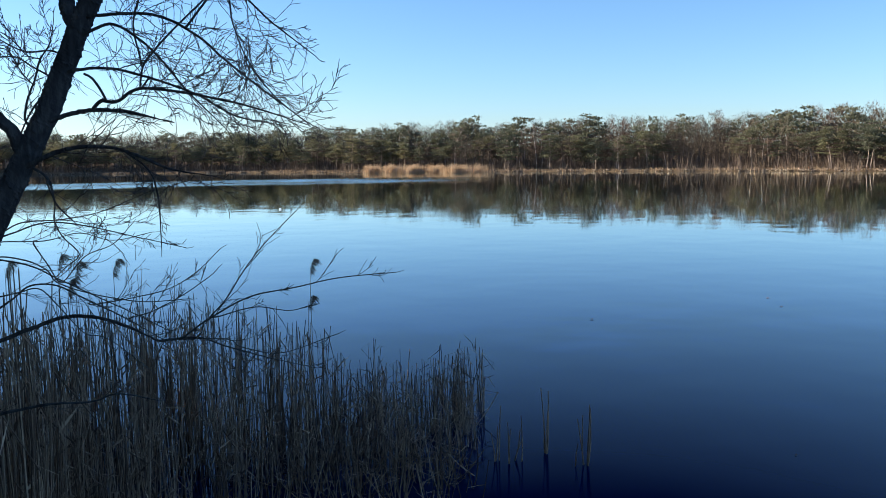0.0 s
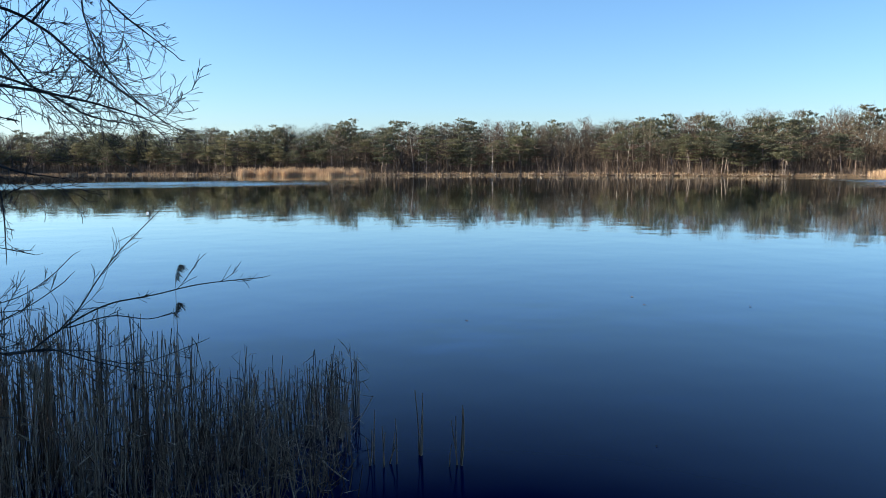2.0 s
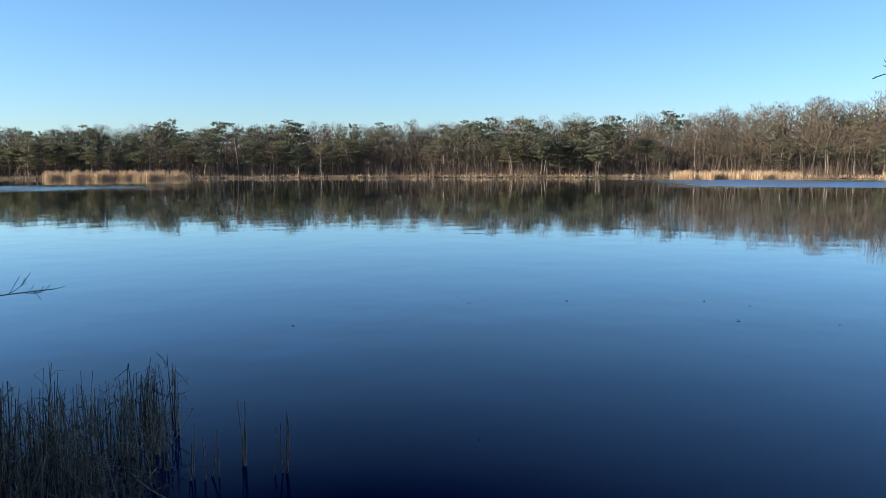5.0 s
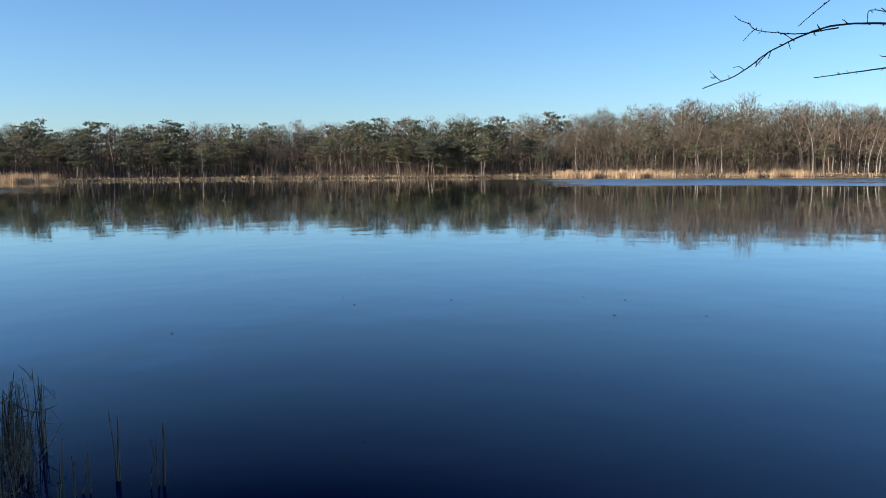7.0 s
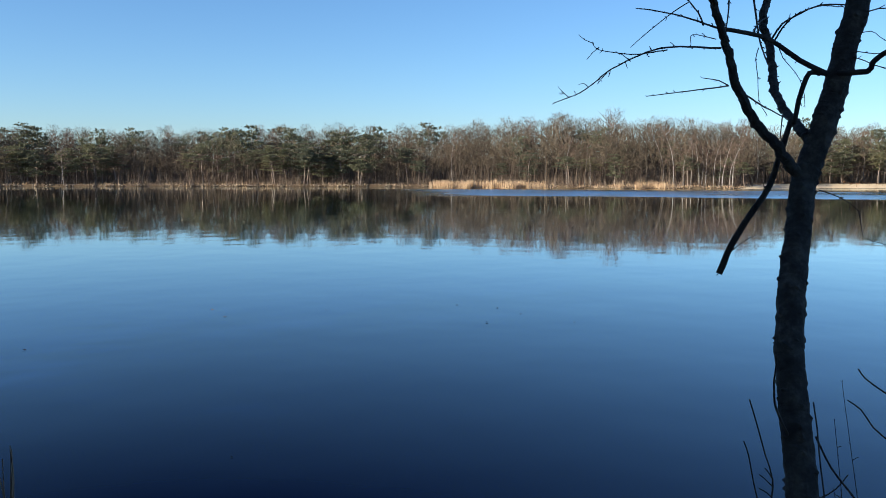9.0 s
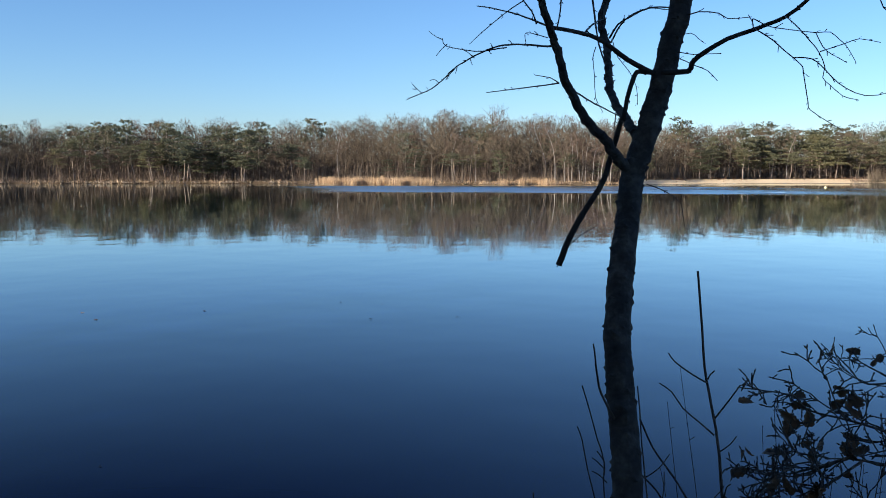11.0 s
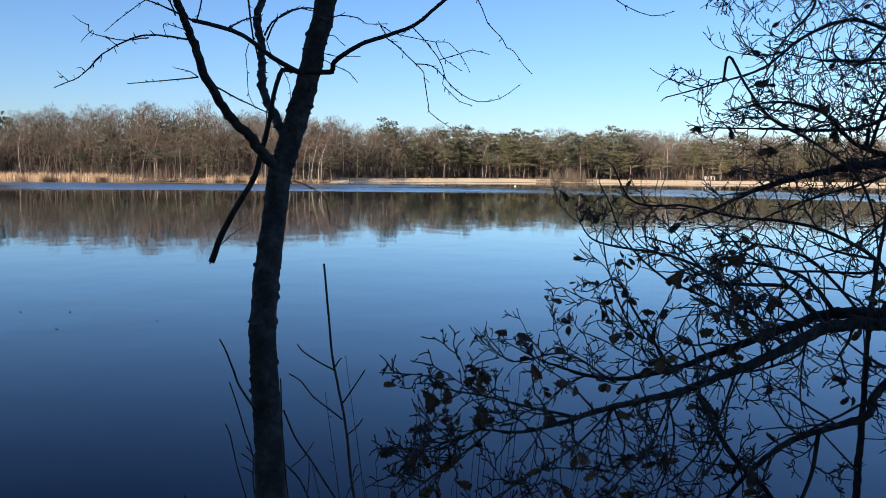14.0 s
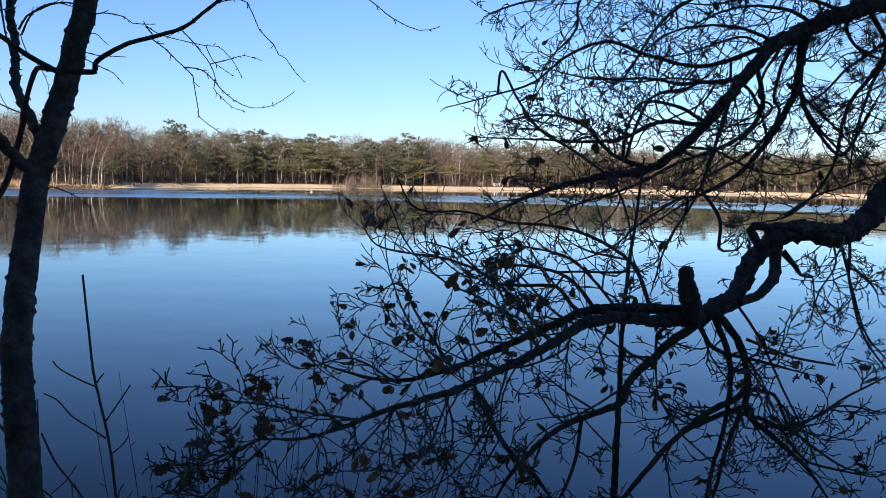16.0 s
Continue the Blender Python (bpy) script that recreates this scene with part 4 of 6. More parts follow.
limb(lean_tree, "limb", [(-2.23, 6.20, 4.70), (-2.20, 6.20, 4.87), (-2.10, 6.19, 4.99), (-1.95, 6.19, 5.14), (-1.74, 6.19, 5.33), (-1.64, 6.18, 5.45)], 0.0078, 0.0075, twigs=FINE, n=6)
limb(lean_tree, "limb", [(-2.22, 6.22, 4.86), (-2.23, 6.20, 4.96), (-2.26, 6.19, 5.12), (-2.24, 6.18, 5.24), (-2.18, 6.18, 5.42)], 0.0078, 0.0059, twigs=FINE, n=5)
limb(lean_tree, "limb", [(-2.67, 6.26, 4.82), (-2.60, 6.24, 4.78), (-2.53, 6.21, 4.69), (-2.49, 6.19, 4.62)], 0.0091, 0.0095, )
limb(lean_tree, "limb", [(-2.93, 6.12, 4.01), (-2.87, 6.09, 3.86), (-2.87, 6.06, 3.74), (-2.80, 6.03, 3.62), (-2.67, 6.00, 3.49), (-2.75, 5.97, 3.41), (-2.83, 5.94, 3.33)], 0.0066, 0.0045, twigs=FINE_LOW, n=8)
limb(lean_tree, "limb", [(-3.34, 6.18, 3.64), (-3.15, 6.15, 3.72), (-2.83, 6.11, 3.74), (-2.52, 6.08, 3.80), (-2.21, 6.05, 3.92), (-2.03, 6.02, 3.98)], 0.0065, 0.0027, twigs=FINE, n=7)
limb(lean_tree, "limb", [(-3.46, 6.16, 3.52), (-3.34, 6.17, 3.57), (-2.98, 6.12, 3.58), (-2.70, 6.08, 3.64), (-2.43, 6.02, 3.59), (-2.12, 5.98, 3.65)], 0.0055, 0.0027, twigs=FINE_LOW, n=7)
limb(lean_tree, "limb", [(-3.09, 6.17, 3.56), (-2.96, 6.11, 3.40), (-2.84, 6.06, 3.28), (-2.65, 6.04, 3.47), (-2.43, 6.01, 3.56), (-2.28, 5.99, 3.70)], 0.0064, 0.0030, twigs=FINE_LOW, n=6)
limb(lean_tree, "limb", [(-3.48, 6.16, 3.42), (-3.34, 6.16, 3.46), (-3.11, 6.12, 3.43), (-2.95, 6.08, 3.36), (-2.87, 6.04, 3.28), (-2.61, 6.00, 3.20), (-2.22, 5.96, 3.14), (-1.88, 5.93, 3.16)], 0.0065, 0.0031, twigs=FINE_LOW, n=6)
limb(lean_tree, "limb", [(-3.54, 6.18, 3.12), (-3.27, 6.23, 3.17), (-3.07, 6.17, 3.21), (-2.89, 6.10, 3.08), (-2.68, 6.02, 2.90), (-2.48, 5.95, 2.87), (-2.17, 5.87, 2.67)], 0.0066, 0.0031, twigs=FINE_LOW, n=5)
limb(lean_tree, "limb", [(-2.31, 5.91, 3.02), (-2.12, 5.89, 3.08), (-1.90, 5.88, 3.19), (-1.69, 5.87, 3.33), (-1.62, 5.85, 3.39)], 0.0056, 0.0030, twigs=FINE_LOW, n=4)
limb(lean_tree, "limb", [(-1.64, 5.86, 3.04), (-1.36, 5.84, 3.11), (-1.11, 5.80, 3.09), (-0.95, 5.77, 3.13)], 0.0056, 0.0030, twigs=FINE_LOW, n=4)
limb(lean_tree, "limb", [(-2.01, 5.89, 2.87), (-1.58, 5.84, 2.88), (-1.45, 5.79, 2.83), (-1.15, 5.73, 2.80), (-0.74, 5.70, 2.94)], 0.0053, 0.0027, twigs=FINE_LOW, n=6)

# the slender tree on the bank
slender_tree = near_tree("bare_tree", (2.29, 0.85), "slender dark leafless tree with flaking bark on the bank", "bare tree")
limb(slender_tree, "trunk", [(2.09, 0.68, 2.78), (2.22, 0.78, 3.14), (2.29, 0.85, 3.31), (2.39, 0.94, 3.52), (2.45, 1.00, 3.67), (2.53, 1.05, 3.82), (2.62, 1.09, 3.98), (2.71, 1.13, 4.16), (2.77, 1.11, 4.34), (2.85, 1.10, 4.53), (2.91, 1.09, 4.71), (3.01, 1.09, 4.93)], 0.0459, 0.0340, rough=0.06, flaky=True)
limb(slender_tree, "limb", [(2.70, 1.14, 4.18), (2.61, 1.15, 4.24), (2.51, 1.19, 4.35), (2.43, 1.19, 4.44), (2.36, 1.19, 4.57), (2.29, 1.19, 4.68)], 0.0181, 0.0095, rough=0.1, twigs=SPARSE, n=4, flaky=True)
limb(slender_tree, "limb", [(2.73, 1.14, 4.29), (2.84, 1.25, 4.35), (2.95, 1.38, 4.46), (3.08, 1.49, 4.62), (3.21, 1.60, 4.78), (3.38, 1.66, 4.94)], 0.0145, 0.0140, rough=0.1, twigs=SPARSE, n=5, flaky=True)
limb(slender_tree, "limb", [(2.80, 1.12, 4.48), (2.73, 1.17, 4.52), (2.65, 1.22, 4.58), (2.59, 1.26, 4.60), (2.51, 1.30, 4.61)], 0.0091, 0.0061, rough=0.1, twigs=SPARSE, n=6)
limb(slender_tree, "limb", [(2.51, 1.30, 4.61), (2.53, 1.42, 4.66), (2.55, 1.54, 4.70), (2.56, 1.66, 4.73)], 0.0053, 0.0029, rough=0.1, twigs=SPARSE, n=6)
limb(slender_tree, "limb", [(2.81, 1.11, 4.48), (2.77, 1.15, 4.49), (2.75, 1.16, 4.47), (2.73, 1.17, 4.40), (2.71, 1.17, 4.33)], 0.0091, 0.0064, rough=0.1, )
limb(slender_tree, "limb", [(2.80, 1.23, 4.35), (2.79, 1.26, 4.24), (2.77, 1.28, 4.14), (2.74, 1.33, 4.04), (2.71, 1.37, 3.95), (2.69, 1.40, 3.85)], 0.0085, 0.0107, rough=0.1, )
limb(slender_tree, "limb", [(2.77, 1.43, 3.90), (2.82, 1.41, 3.94), (2.88, 1.39, 3.97)], 0.0032, 0.0020, rough=0.1, )
limb(slender_tree, "limb", [(2.43, 1.24, 4.54), (2.58, 1.57, 4.59), (2.72, 1.90, 4.57), (2.88, 2.20, 4.52), (3.02, 2.53, 4.49)], 0.0051, 0.0031, rough=0.1, twigs=SPARSE, n=8)
outer = near_rng.getstate()
for a, b_, c in (((2.95, 2.36, 4.505), (2.945, 2.385, 4.525), (2.93, 2.40, 4.545)), ((2.945, 2.385, 4.525), (2.955, 2.41, 4.522), (2.96, 2.43, 4.53)),
                 ((2.86, 2.16, 4.527), (2.875, 2.20, 4.547), (2.88, 2.235, 4.545)), ((2.76, 1.97, 4.56), (2.745, 1.985, 4.535), (2.75, 2.01, 4.52)),
                 ((2.66, 1.77, 4.575), (2.65, 1.80, 4.60), (2.66, 1.83, 4.61)), ((2.90, 2.18, 4.71), (2.885, 2.21, 4.725), (2.86, 2.22, 4.745)),
                 ((2.81, 2.06, 4.67), (2.82, 2.10, 4.655), (2.815, 2.13, 4.63))):
    limb(slender_tree, "limb", [a, b_, c], 0.0028, 0.0017, rough=0.1)
near_rng.setstate(outer)
limb(slender_tree, "limb", [(2.57, 1.54, 4.58), (2.67, 1.76, 4.60), (2.76, 2.01, 4.65), (2.90, 2.18, 4.71)], 0.0034, 0.0023, rough=0.1, twigs=SPARSE, n=4)
limb(slender_tree, "limb", [(2.43, 1.21, 4.43), (2.48, 1.38, 4.43), (2.51, 1.57, 4.43)], 0.0034, 0.0021, rough=0.1, twigs=SPARSE, n=3)
limb(slender_tree, "limb", [(2.47, 1.19, 4.41), (2.63, 1.22, 4.38), (2.80, 1.24, 4.35)], 0.0042, 0.0038, rough=0.1, )
limb(slender_tree, "limb", [(2.43, 1.21, 4.43), (2.44, 1.25, 4.45), (2.43, 1.30, 4.46)], 0.0030, 0.0017, rough=0.1, )
limb(slender_tree, "limb", [(2.62, 1.26, 4.60), (2.89, 1.42, 4.68), (3.17, 1.57, 4.75)], 0.0054, 0.0044, rough=0.1, twigs=SPARSE, n=3)
limb(slender_tree, "limb", [(3.18, 1.54, 4.66), (3.09, 1.42, 4.72), (3.01, 1.28, 4.73), (2.93, 1.15, 4.70)], 0.0055, 0.0023, rough=0.1, twigs=SPARSE, n=3)
limb(slender_tree, "limb", [(2.71, 1.08, 4.13), (2.73, 1.03, 4.11), (2.75, 0.98, 4.07), (2.74, 0.96, 4.00), (2.76, 0.91, 3.98)], 0.0029, 0.0018, rough=0.1, twigs=SPARSE, n=3)
limb(slender_tree, "limb", [(2.80, 1.09, 4.48), (2.82, 1.01, 4.48), (2.79, 0.98, 4.50), (2.78, 0.95, 4.52), (2.79, 0.87, 4.56), (2.81, 0.80, 4.58), (2.84, 0.72, 4.61), (2.84, 0.66, 4.65), (2.86, 0.59, 4.71)], 0.0090, 0.0047, rough=0.1, twigs=SPARSE, n=6)
limb(slender_tree, "limb", [(2.84, 1.02, 4.48), (2.84, 1.01, 4.48)], 0.0063, 0.0054, rough=0.1, )
limb(slender_tree, "limb", [(2.81, 0.80, 4.585), (2.64, 0.71, 4.55), (2.65, 0.67, 4.52), (2.66, 0.64, 4.49), (2.67, 0.60, 4.45), (2.66, 0.59, 4.43), (2.65, 0.57, 4.35), (2.64, 0.56, 4.33), (2.65, 0.52, 4.30), (2.66, 0.49, 4.28)], 0.0034, 0.0015, rough=0.1, twigs=SPARSE, n=6)
limb(slender_tree, "limb", [(2.66, 0.62, 4.47), (2.68, 0.59, 4.47), (2.70, 0.57, 4.46), (2.72, 0.54, 4.42), (2.74, 0.51, 4.39), (2.77, 0.47, 4.37), (2.81, 0.42, 4.38), (2.86, 0.38, 4.42)], 0.0027, 0.0015, rough=0.1, twigs=SPARSE, n=6)
limb(slender_tree, "limb", [(2.84, 0.72, 4.61), (2.73, 0.67, 4.59), (2.74, 0.64, 4.56), (2.75, 0.61, 4.52), (2.76, 0.59, 4.49), (2.75, 0.57, 4.45), (2.74, 0.57, 4.42), (2.74, 0.55, 4.40), (2.75, 0.52, 4.37), (2.76, 0.49, 4.36)], 0.0028, 0.0015, rough=0.1, twigs=SPARSE, n=5)
limb(slender_tree, "limb", [(2.74, 0.58, 4.49), (2.78, 0.53, 4.51), (2.79, 0.50, 4.52), (2.81, 0.46, 4.51)], 0.0023, 0.0015, rough=0.1, twigs=SPARSE, n=3)
limb(slender_tree, "limb", [(2.81, 0.80, 4.585), (2.64, 0.72, 4.58), (2.65, 0.69, 4.56), (2.68, 0.65, 4.55), (2.73, 0.59, 4.54), (2.75, 0.56, 4.54), (2.76, 0.54, 4.52), (2.76, 0.52, 4.50), (2.77, 0.50, 4.46)], 0.0028, 0.0015, rough=0.1, twigs=SPARSE, n=4)
limb(slender_tree, "limb", [(2.73, 0.59, 4.54), (2.73, 0.57, 4.50), (2.74, 0.55, 4.48), (2.75, 0.52, 4.46)], 0.0021, 0.0015, rough=0.1, twigs=SPARSE, n=2)
limb(slender_tree, "limb", [(2.90, 1.09, 4.66), (2.89, 1.02, 4.67), (2.91, 0.96, 4.66), (2.91, 0.93, 4.64), (2.93, 0.87, 4.64)], 0.0036, 0.0019, rough=0.1, twigs=SPARSE, n=3)
limb(slender_tree, "limb", [(2.85, 1.10, 4.54), (2.82, 1.04, 4.54), (2.83, 1.00, 4.53), (2.86, 0.93, 4.53)], 0.0029, 0.0018, rough=0.1, twigs=SPARSE, n=2)
limb(slender_tree, "limb", [(2.85, 1.10, 4.52), (2.82, 1.04, 4.52), (2.83, 1.00, 4.50), (2.85, 0.96, 4.48), (2.85, 0.93, 4.45)], 0.0027, 0.0018, rough=0.1, twigs=SPARSE, n=3)
limb(slender_tree, "limb", [(2.87, 1.10, 4.60), (2.85, 1.02, 4.60), (2.84, 0.99, 4.58), (2.83, 0.96, 4.56)], 0.0021, 0.0016, rough=0.1, )
limb(slender_tree, "limb", [(2.84, 0.64, 4.67), (2.76, 0.54, 4.67), (2.70, 0.45, 4.65), (2.71, 0.42, 4.58), (2.72, 0.38, 4.54), (2.71, 0.36, 4.51), (2.71, 0.34, 4.50), (2.71, 0.31, 4.46), (2.71, 0.29, 4.44)], 0.0029, 0.0014, rough=0.1, twigs=SPARSE, n=4)
limb(slender_tree, "limb", [(2.78, 0.28, 4.76), (2.80, 0.14, 4.68), (2.81, 0.06, 4.62), (2.82, -0.01, 4.59), (2.84, -0.06, 4.60)], 0.0032, 0.0016, rough=0.1, twigs=SPARSE, n=4)
limb(slender_tree, "limb", [(3.19, 1.64, 4.87), (3.14, 1.59, 4.76), (3.11, 1.55, 4.66), (3.07, 1.50, 4.59)], 0.0064, 0.0061, rough=0.1, twigs=SPARSE, n=3)
limb(slender_tree, "limb", [(2.58, 1.32, 4.72), (2.53, 1.29, 4.65), (2.48, 1.26, 4.60)], 0.0043, 0.0041, rough=0.1, twigs=SPARSE, n=2)
limb(slender_tree, "limb", [(2.47, 1.33, 4.62), (2.47, 1.35, 4.66), (2.46, 1.38, 4.70), (2.46, 1.41, 4.76)], 0.0042, 0.0034, rough=0.1, twigs=SPARSE, n=3)
limb(slender_tree, "limb", [(2.48, 1.39, 4.70), (2.45, 1.45, 4.66), (2.42, 1.51, 4.61), (2.41, 1.55, 4.58)], 0.0026, 0.0016, rough=0.1, twigs=SPARSE, n=3)
limb(slender_tree, "limb", [(3.01, 1.49, 4.62), (2.98, 1.48, 4.58), (2.95, 1.45, 4.51), (2.93, 1.43, 4.43), (2.93, 1.40, 4.38)], 0.0026, 0.0017, rough=0.1, twigs=SPARSE, n=3)
limb(slender_tree, "limb", [(3.06, 1.45, 4.64), (3.05, 1.42, 4.58), (3.06, 1.38, 4.53), (3.05, 1.34, 4.47), (3.03, 1.32, 4.41)], 0.0024, 0.0017, rough=0.1, twigs=SPARSE, n=3)
limb(slender_tree, "limb", [(3.14, 1.52, 4.67), (3.12, 1.47, 4.71), (3.10, 1.40, 4.73), (3.10, 1.32, 4.75), (3.12, 1.23, 4.74)], 0.0058, 0.0042, rough=0.1, twigs=SPARSE, n=2)
limb(slender_tree, "limb", [(2.88, 1.31, 4.37), (2.87, 1.31, 4.31), (2.87, 1.30, 4.26)], 0.0033, 0.0026, rough=0.1, )
limb(slender_tree, "limb", [(2.45, 1.27, 4.57), (2.44, 1.33, 4.59), (2.45, 1.36, 4.59), (2.48, 1.38, 4.57)], 0.0023, 0.0017, rough=0.1, twigs=SPARSE, n=2)

# saplings at the foot of the slender tree
sapling = near_tree("sapling", (2.21, 0.47), "thin bare sapling with a few upright side twigs", "sapling")
limb(sapling, "stem", [(2.22, 0.45, 2.93), (2.22, 0.51, 3.20), (2.22, 0.55, 3.39), (2.22, 0.57, 3.54), (2.22, 0.59, 3.63), (2.22, 0.61, 3.72), (2.22, 0.62, 3.81), (2.23, 0.64, 3.94)], 0.0069, 0.0028)
limb(sapling, "twig", [(2.22, 0.60, 3.68), (2.20, 0.63, 3.70), (2.17, 0.66, 3.73), (2.16, 0.67, 3.75)], 0.0023, 0.0016)
limb(sapling, "twig", [(2.22, 0.58, 3.56), (2.20, 0.61, 3.59), (2.18, 0.64, 3.62), (2.16, 0.66, 3.66), (2.14, 0.68, 3.68)], 0.0023, 0.0016)
limb(sapling, "twig", [(2.22, 0.58, 3.60), (2.24, 0.56, 3.64), (2.25, 0.55, 3.66), (2.26, 0.54, 3.68)], 0.0023, 0.0017)
limb(sapling, "twig", [(2.22, 0.60, 3.69), (2.23, 0.60, 3.70), (2.23, 0.59, 3.71)], 0.0021, 0.0017)
limb(sapling, "twig", [(2.22, 0.57, 3.52), (2.24, 0.55, 3.54), (2.25, 0.54, 3.56)], 0.0019, 0.0014)
limb(sapling, "twig", [(2.22, 0.55, 3.42), (2.23, 0.55, 3.44), (2.23, 0.54, 3.45)], 0.0018, 0.0014)
sucker = near_tree("sapling", (2.15, 0.62), "thin bare shoots round the foot of a tree", "sapling")
limb(sucker, "stem", [(2.44, 0.96, 2.97), (2.43, 1.02, 3.22), (2.44, 1.03, 3.32), (2.43, 1.05, 3.39), (2.43, 1.08, 3.47), (2.42, 1.10, 3.54)], 0.0034, 0.0022)
limb(sucker, "stem", [(2.43, 1.00, 3.05), (2.42, 1.04, 3.19), (2.41, 1.07, 3.30), (2.41, 1.09, 3.38), (2.40, 1.10, 3.42)], 0.0034, 0.0020)
limb(sucker, "twig", [(2.34, 0.93, 3.49), (2.24, 0.91, 3.59), (2.16, 0.87, 3.67), (2.08, 0.82, 3.73), (2.00, 0.77, 3.78)], 0.0041, 0.0018)
limb(sucker, "stem", [(2.43, 1.05, 3.35), (2.44, 1.03, 3.32), (2.44, 1.03, 3.28)], 0.0020, 0.0020)
limb(sucker, "stem", [(2.44, 1.03, 3.30), (2.43, 1.05, 3.32), (2.42, 1.06, 3.33)], 0.0020, 0.0017)
limb(sucker, "stem", [(2.44, 1.02, 3.26), (2.43, 1.04, 3.28), (2.42, 1.06, 3.29)], 0.0020, 0.0017)
limb(sucker, "stem", [(2.20, 0.71, 3.15), (2.25, 0.77, 3.34), (2.30, 0.82, 3.45), (2.35, 0.86, 3.53), (2.40, 0.90, 3.58)], 0.0029, 0.0021)
limb(sucker, "stem", [(2.33, 0.52, 3.15), (2.32, 0.66, 3.30), (2.34, 0.75, 3.38), (2.37, 0.83, 3.43), (2.40, 0.89, 3.49)], 0.0046, 0.0027)
limb(sucker, "stem", [(2.29, 0.57, 3.15), (2.30, 0.72, 3.28), (2.35, 0.80, 3.32), (2.39, 0.88, 3.34)], 0.0040, 0.0027)
limb(sucker, "stem", [(2.42, 0.88, 3.32), (2.44, 0.85, 3.35), (2.46, 0.83, 3.39)], 0.0021, 0.0016)
limb(sucker, "stem", [(2.43, 0.84, 3.18), (2.45, 0.84, 3.29), (2.45, 0.84, 3.34)], 0.0019, 0.0016)
limb(sucker, "stem", [(2.49, 0.76, 3.18), (2.51, 0.74, 3.25), (2.53, 0.71, 3.30)], 0.0019, 0.0016)
limb(sucker, "stem", [(2.43, 1.20, 2.81), (2.43, 1.24, 3.02), (2.42, 1.27, 3.11), (2.42, 1.28, 3.16)], 0.0036, 0.0021)

# the oak whose boughs hang over the water
oak_tree = near_tree("oak_tree", (5.87, -3.38), "gnarled oak with bare crooked boughs and a few withered leaves", "oak tree")
limb(oak_tree, "trunk", [(5.87, -3.38, 1.29), (5.95, -3.15, 2.62), (5.90, -2.89, 3.80), (5.94, -2.73, 4.62), (5.97, -2.57, 5.28), (6.12, -2.52, 5.97)], 0.2359, 0.1517, rough=0.05)
limb(oak_tree, "limb", [(5.94, -2.73, 4.62), (5.68, -2.30, 4.38), (5.46, -2.03, 4.14), (5.27, -1.88, 3.99), (5.08, -1.69, 3.93), (4.89, -1.49, 3.96), (4.70, -1.30, 3.90), (4.51, -1.18, 3.78), (4.34, -1.09, 3.67), (4.16, -0.95, 3.61)], 0.0858, 0.0361, rough=0.09, twigs=OAK, n=12)
limb(oak_tree, "limb", [(4.51, -1.27, 3.97), (4.49, -1.22, 3.99), (4.47, -1.18, 3.97), (4.46, -1.21, 3.92), (4.44, -1.23, 3.89)], 0.0181, 0.0204, rough=0.09, )
limb(oak_tree, "limb", [(4.65, -1.44, 3.96), (4.60, -1.34, 3.99), (4.55, -1.23, 3.98)], 0.0185, 0.0157, rough=0.09, )
limb(oak_tree, "limb", [(4.51, -1.30, 3.92), (4.45, -1.29, 3.79), (4.37, -1.22, 3.70), (4.30, -1.12, 3.66)], 0.0284, 0.0198, rough=0.09, )
limb(oak_tree, "limb", [(4.57, -1.34, 3.87), (4.56, -1.40, 3.81), (4.54, -1.42, 3.77), (4.53, -1.47, 3.76)], 0.0183, 0.0039, rough=0.09, )
knob = Geo()                                            # a rounded upright form on the bough, narrowing to a neck below its top
_line = spline([(4.10, -0.93, 3.58), (4.09, -0.91, 3.64), (4.075, -0.89, 3.70), (4.065, -0.875, 3.76), (4.06, -0.87, 3.805), (4.055, -0.865, 3.835)], 0.006)
_wide = np.interp(np.linspace(0, 1, len(_line)), (0, 0.25, 0.5, 0.68, 0.78, 0.9, 0.97, 1), (0.036, 0.042, 0.044, 0.039, 0.031, 0.033, 0.025, 0.008))
knob.tube(_line, [w * (1 + 0.05 * math.sin(k * 1.3)) for k, w in enumerate(_wide)], 16)
knob_ob = part("broken_stub", knob, M_BARK, oak_tree, "short rounded upright form with a narrowed neck on a bough", smooth=True)
knob_ob.matrix_parent_inverse = Matrix.Translation(oak_tree.location).inverted()
limb(oak_tree, "limb", [(4.16, -0.97, 3.62), (4.18, -0.74, 3.63), (4.19, -0.49, 3.61), (4.20, -0.27, 3.51), (4.22, -0.07, 3.40), (4.23, 0.14, 3.30), (4.23, 0.41, 3.22), (4.24, 0.69, 3.25), (4.27, 0.90, 3.31)], 0.0289, 0.0041, rough=0.09, twigs=OAK, n=26, leaves=70)
limb(oak_tree, "limb", [(4.16, -0.96, 3.60), (4.02, -0.71, 3.61), (3.88, -0.50, 3.62), (3.76, -0.35, 3.54), (3.63, -0.19, 3.47), (3.49, -0.00, 3.39), (3.36, 0.18, 3.35), (3.23, 0.35, 3.30), (3.12, 0.43, 3.29), (3.01, 0.55, 3.31)], 0.0313, 0.0046, rough=0.09, twigs=OAK, n=26, leaves=95)
limb(oak_tree, "limb", [(3.27, 0.28, 3.32), (3.17, 0.41, 3.36), (3.07, 0.56, 3.41), (2.99, 0.66, 3.44), (2.91, 0.68, 3.50), (2.84, 0.69, 3.51)], 0.0060, 0.0023, rough=0.09, twigs=OAK, n=9, leaves=24)
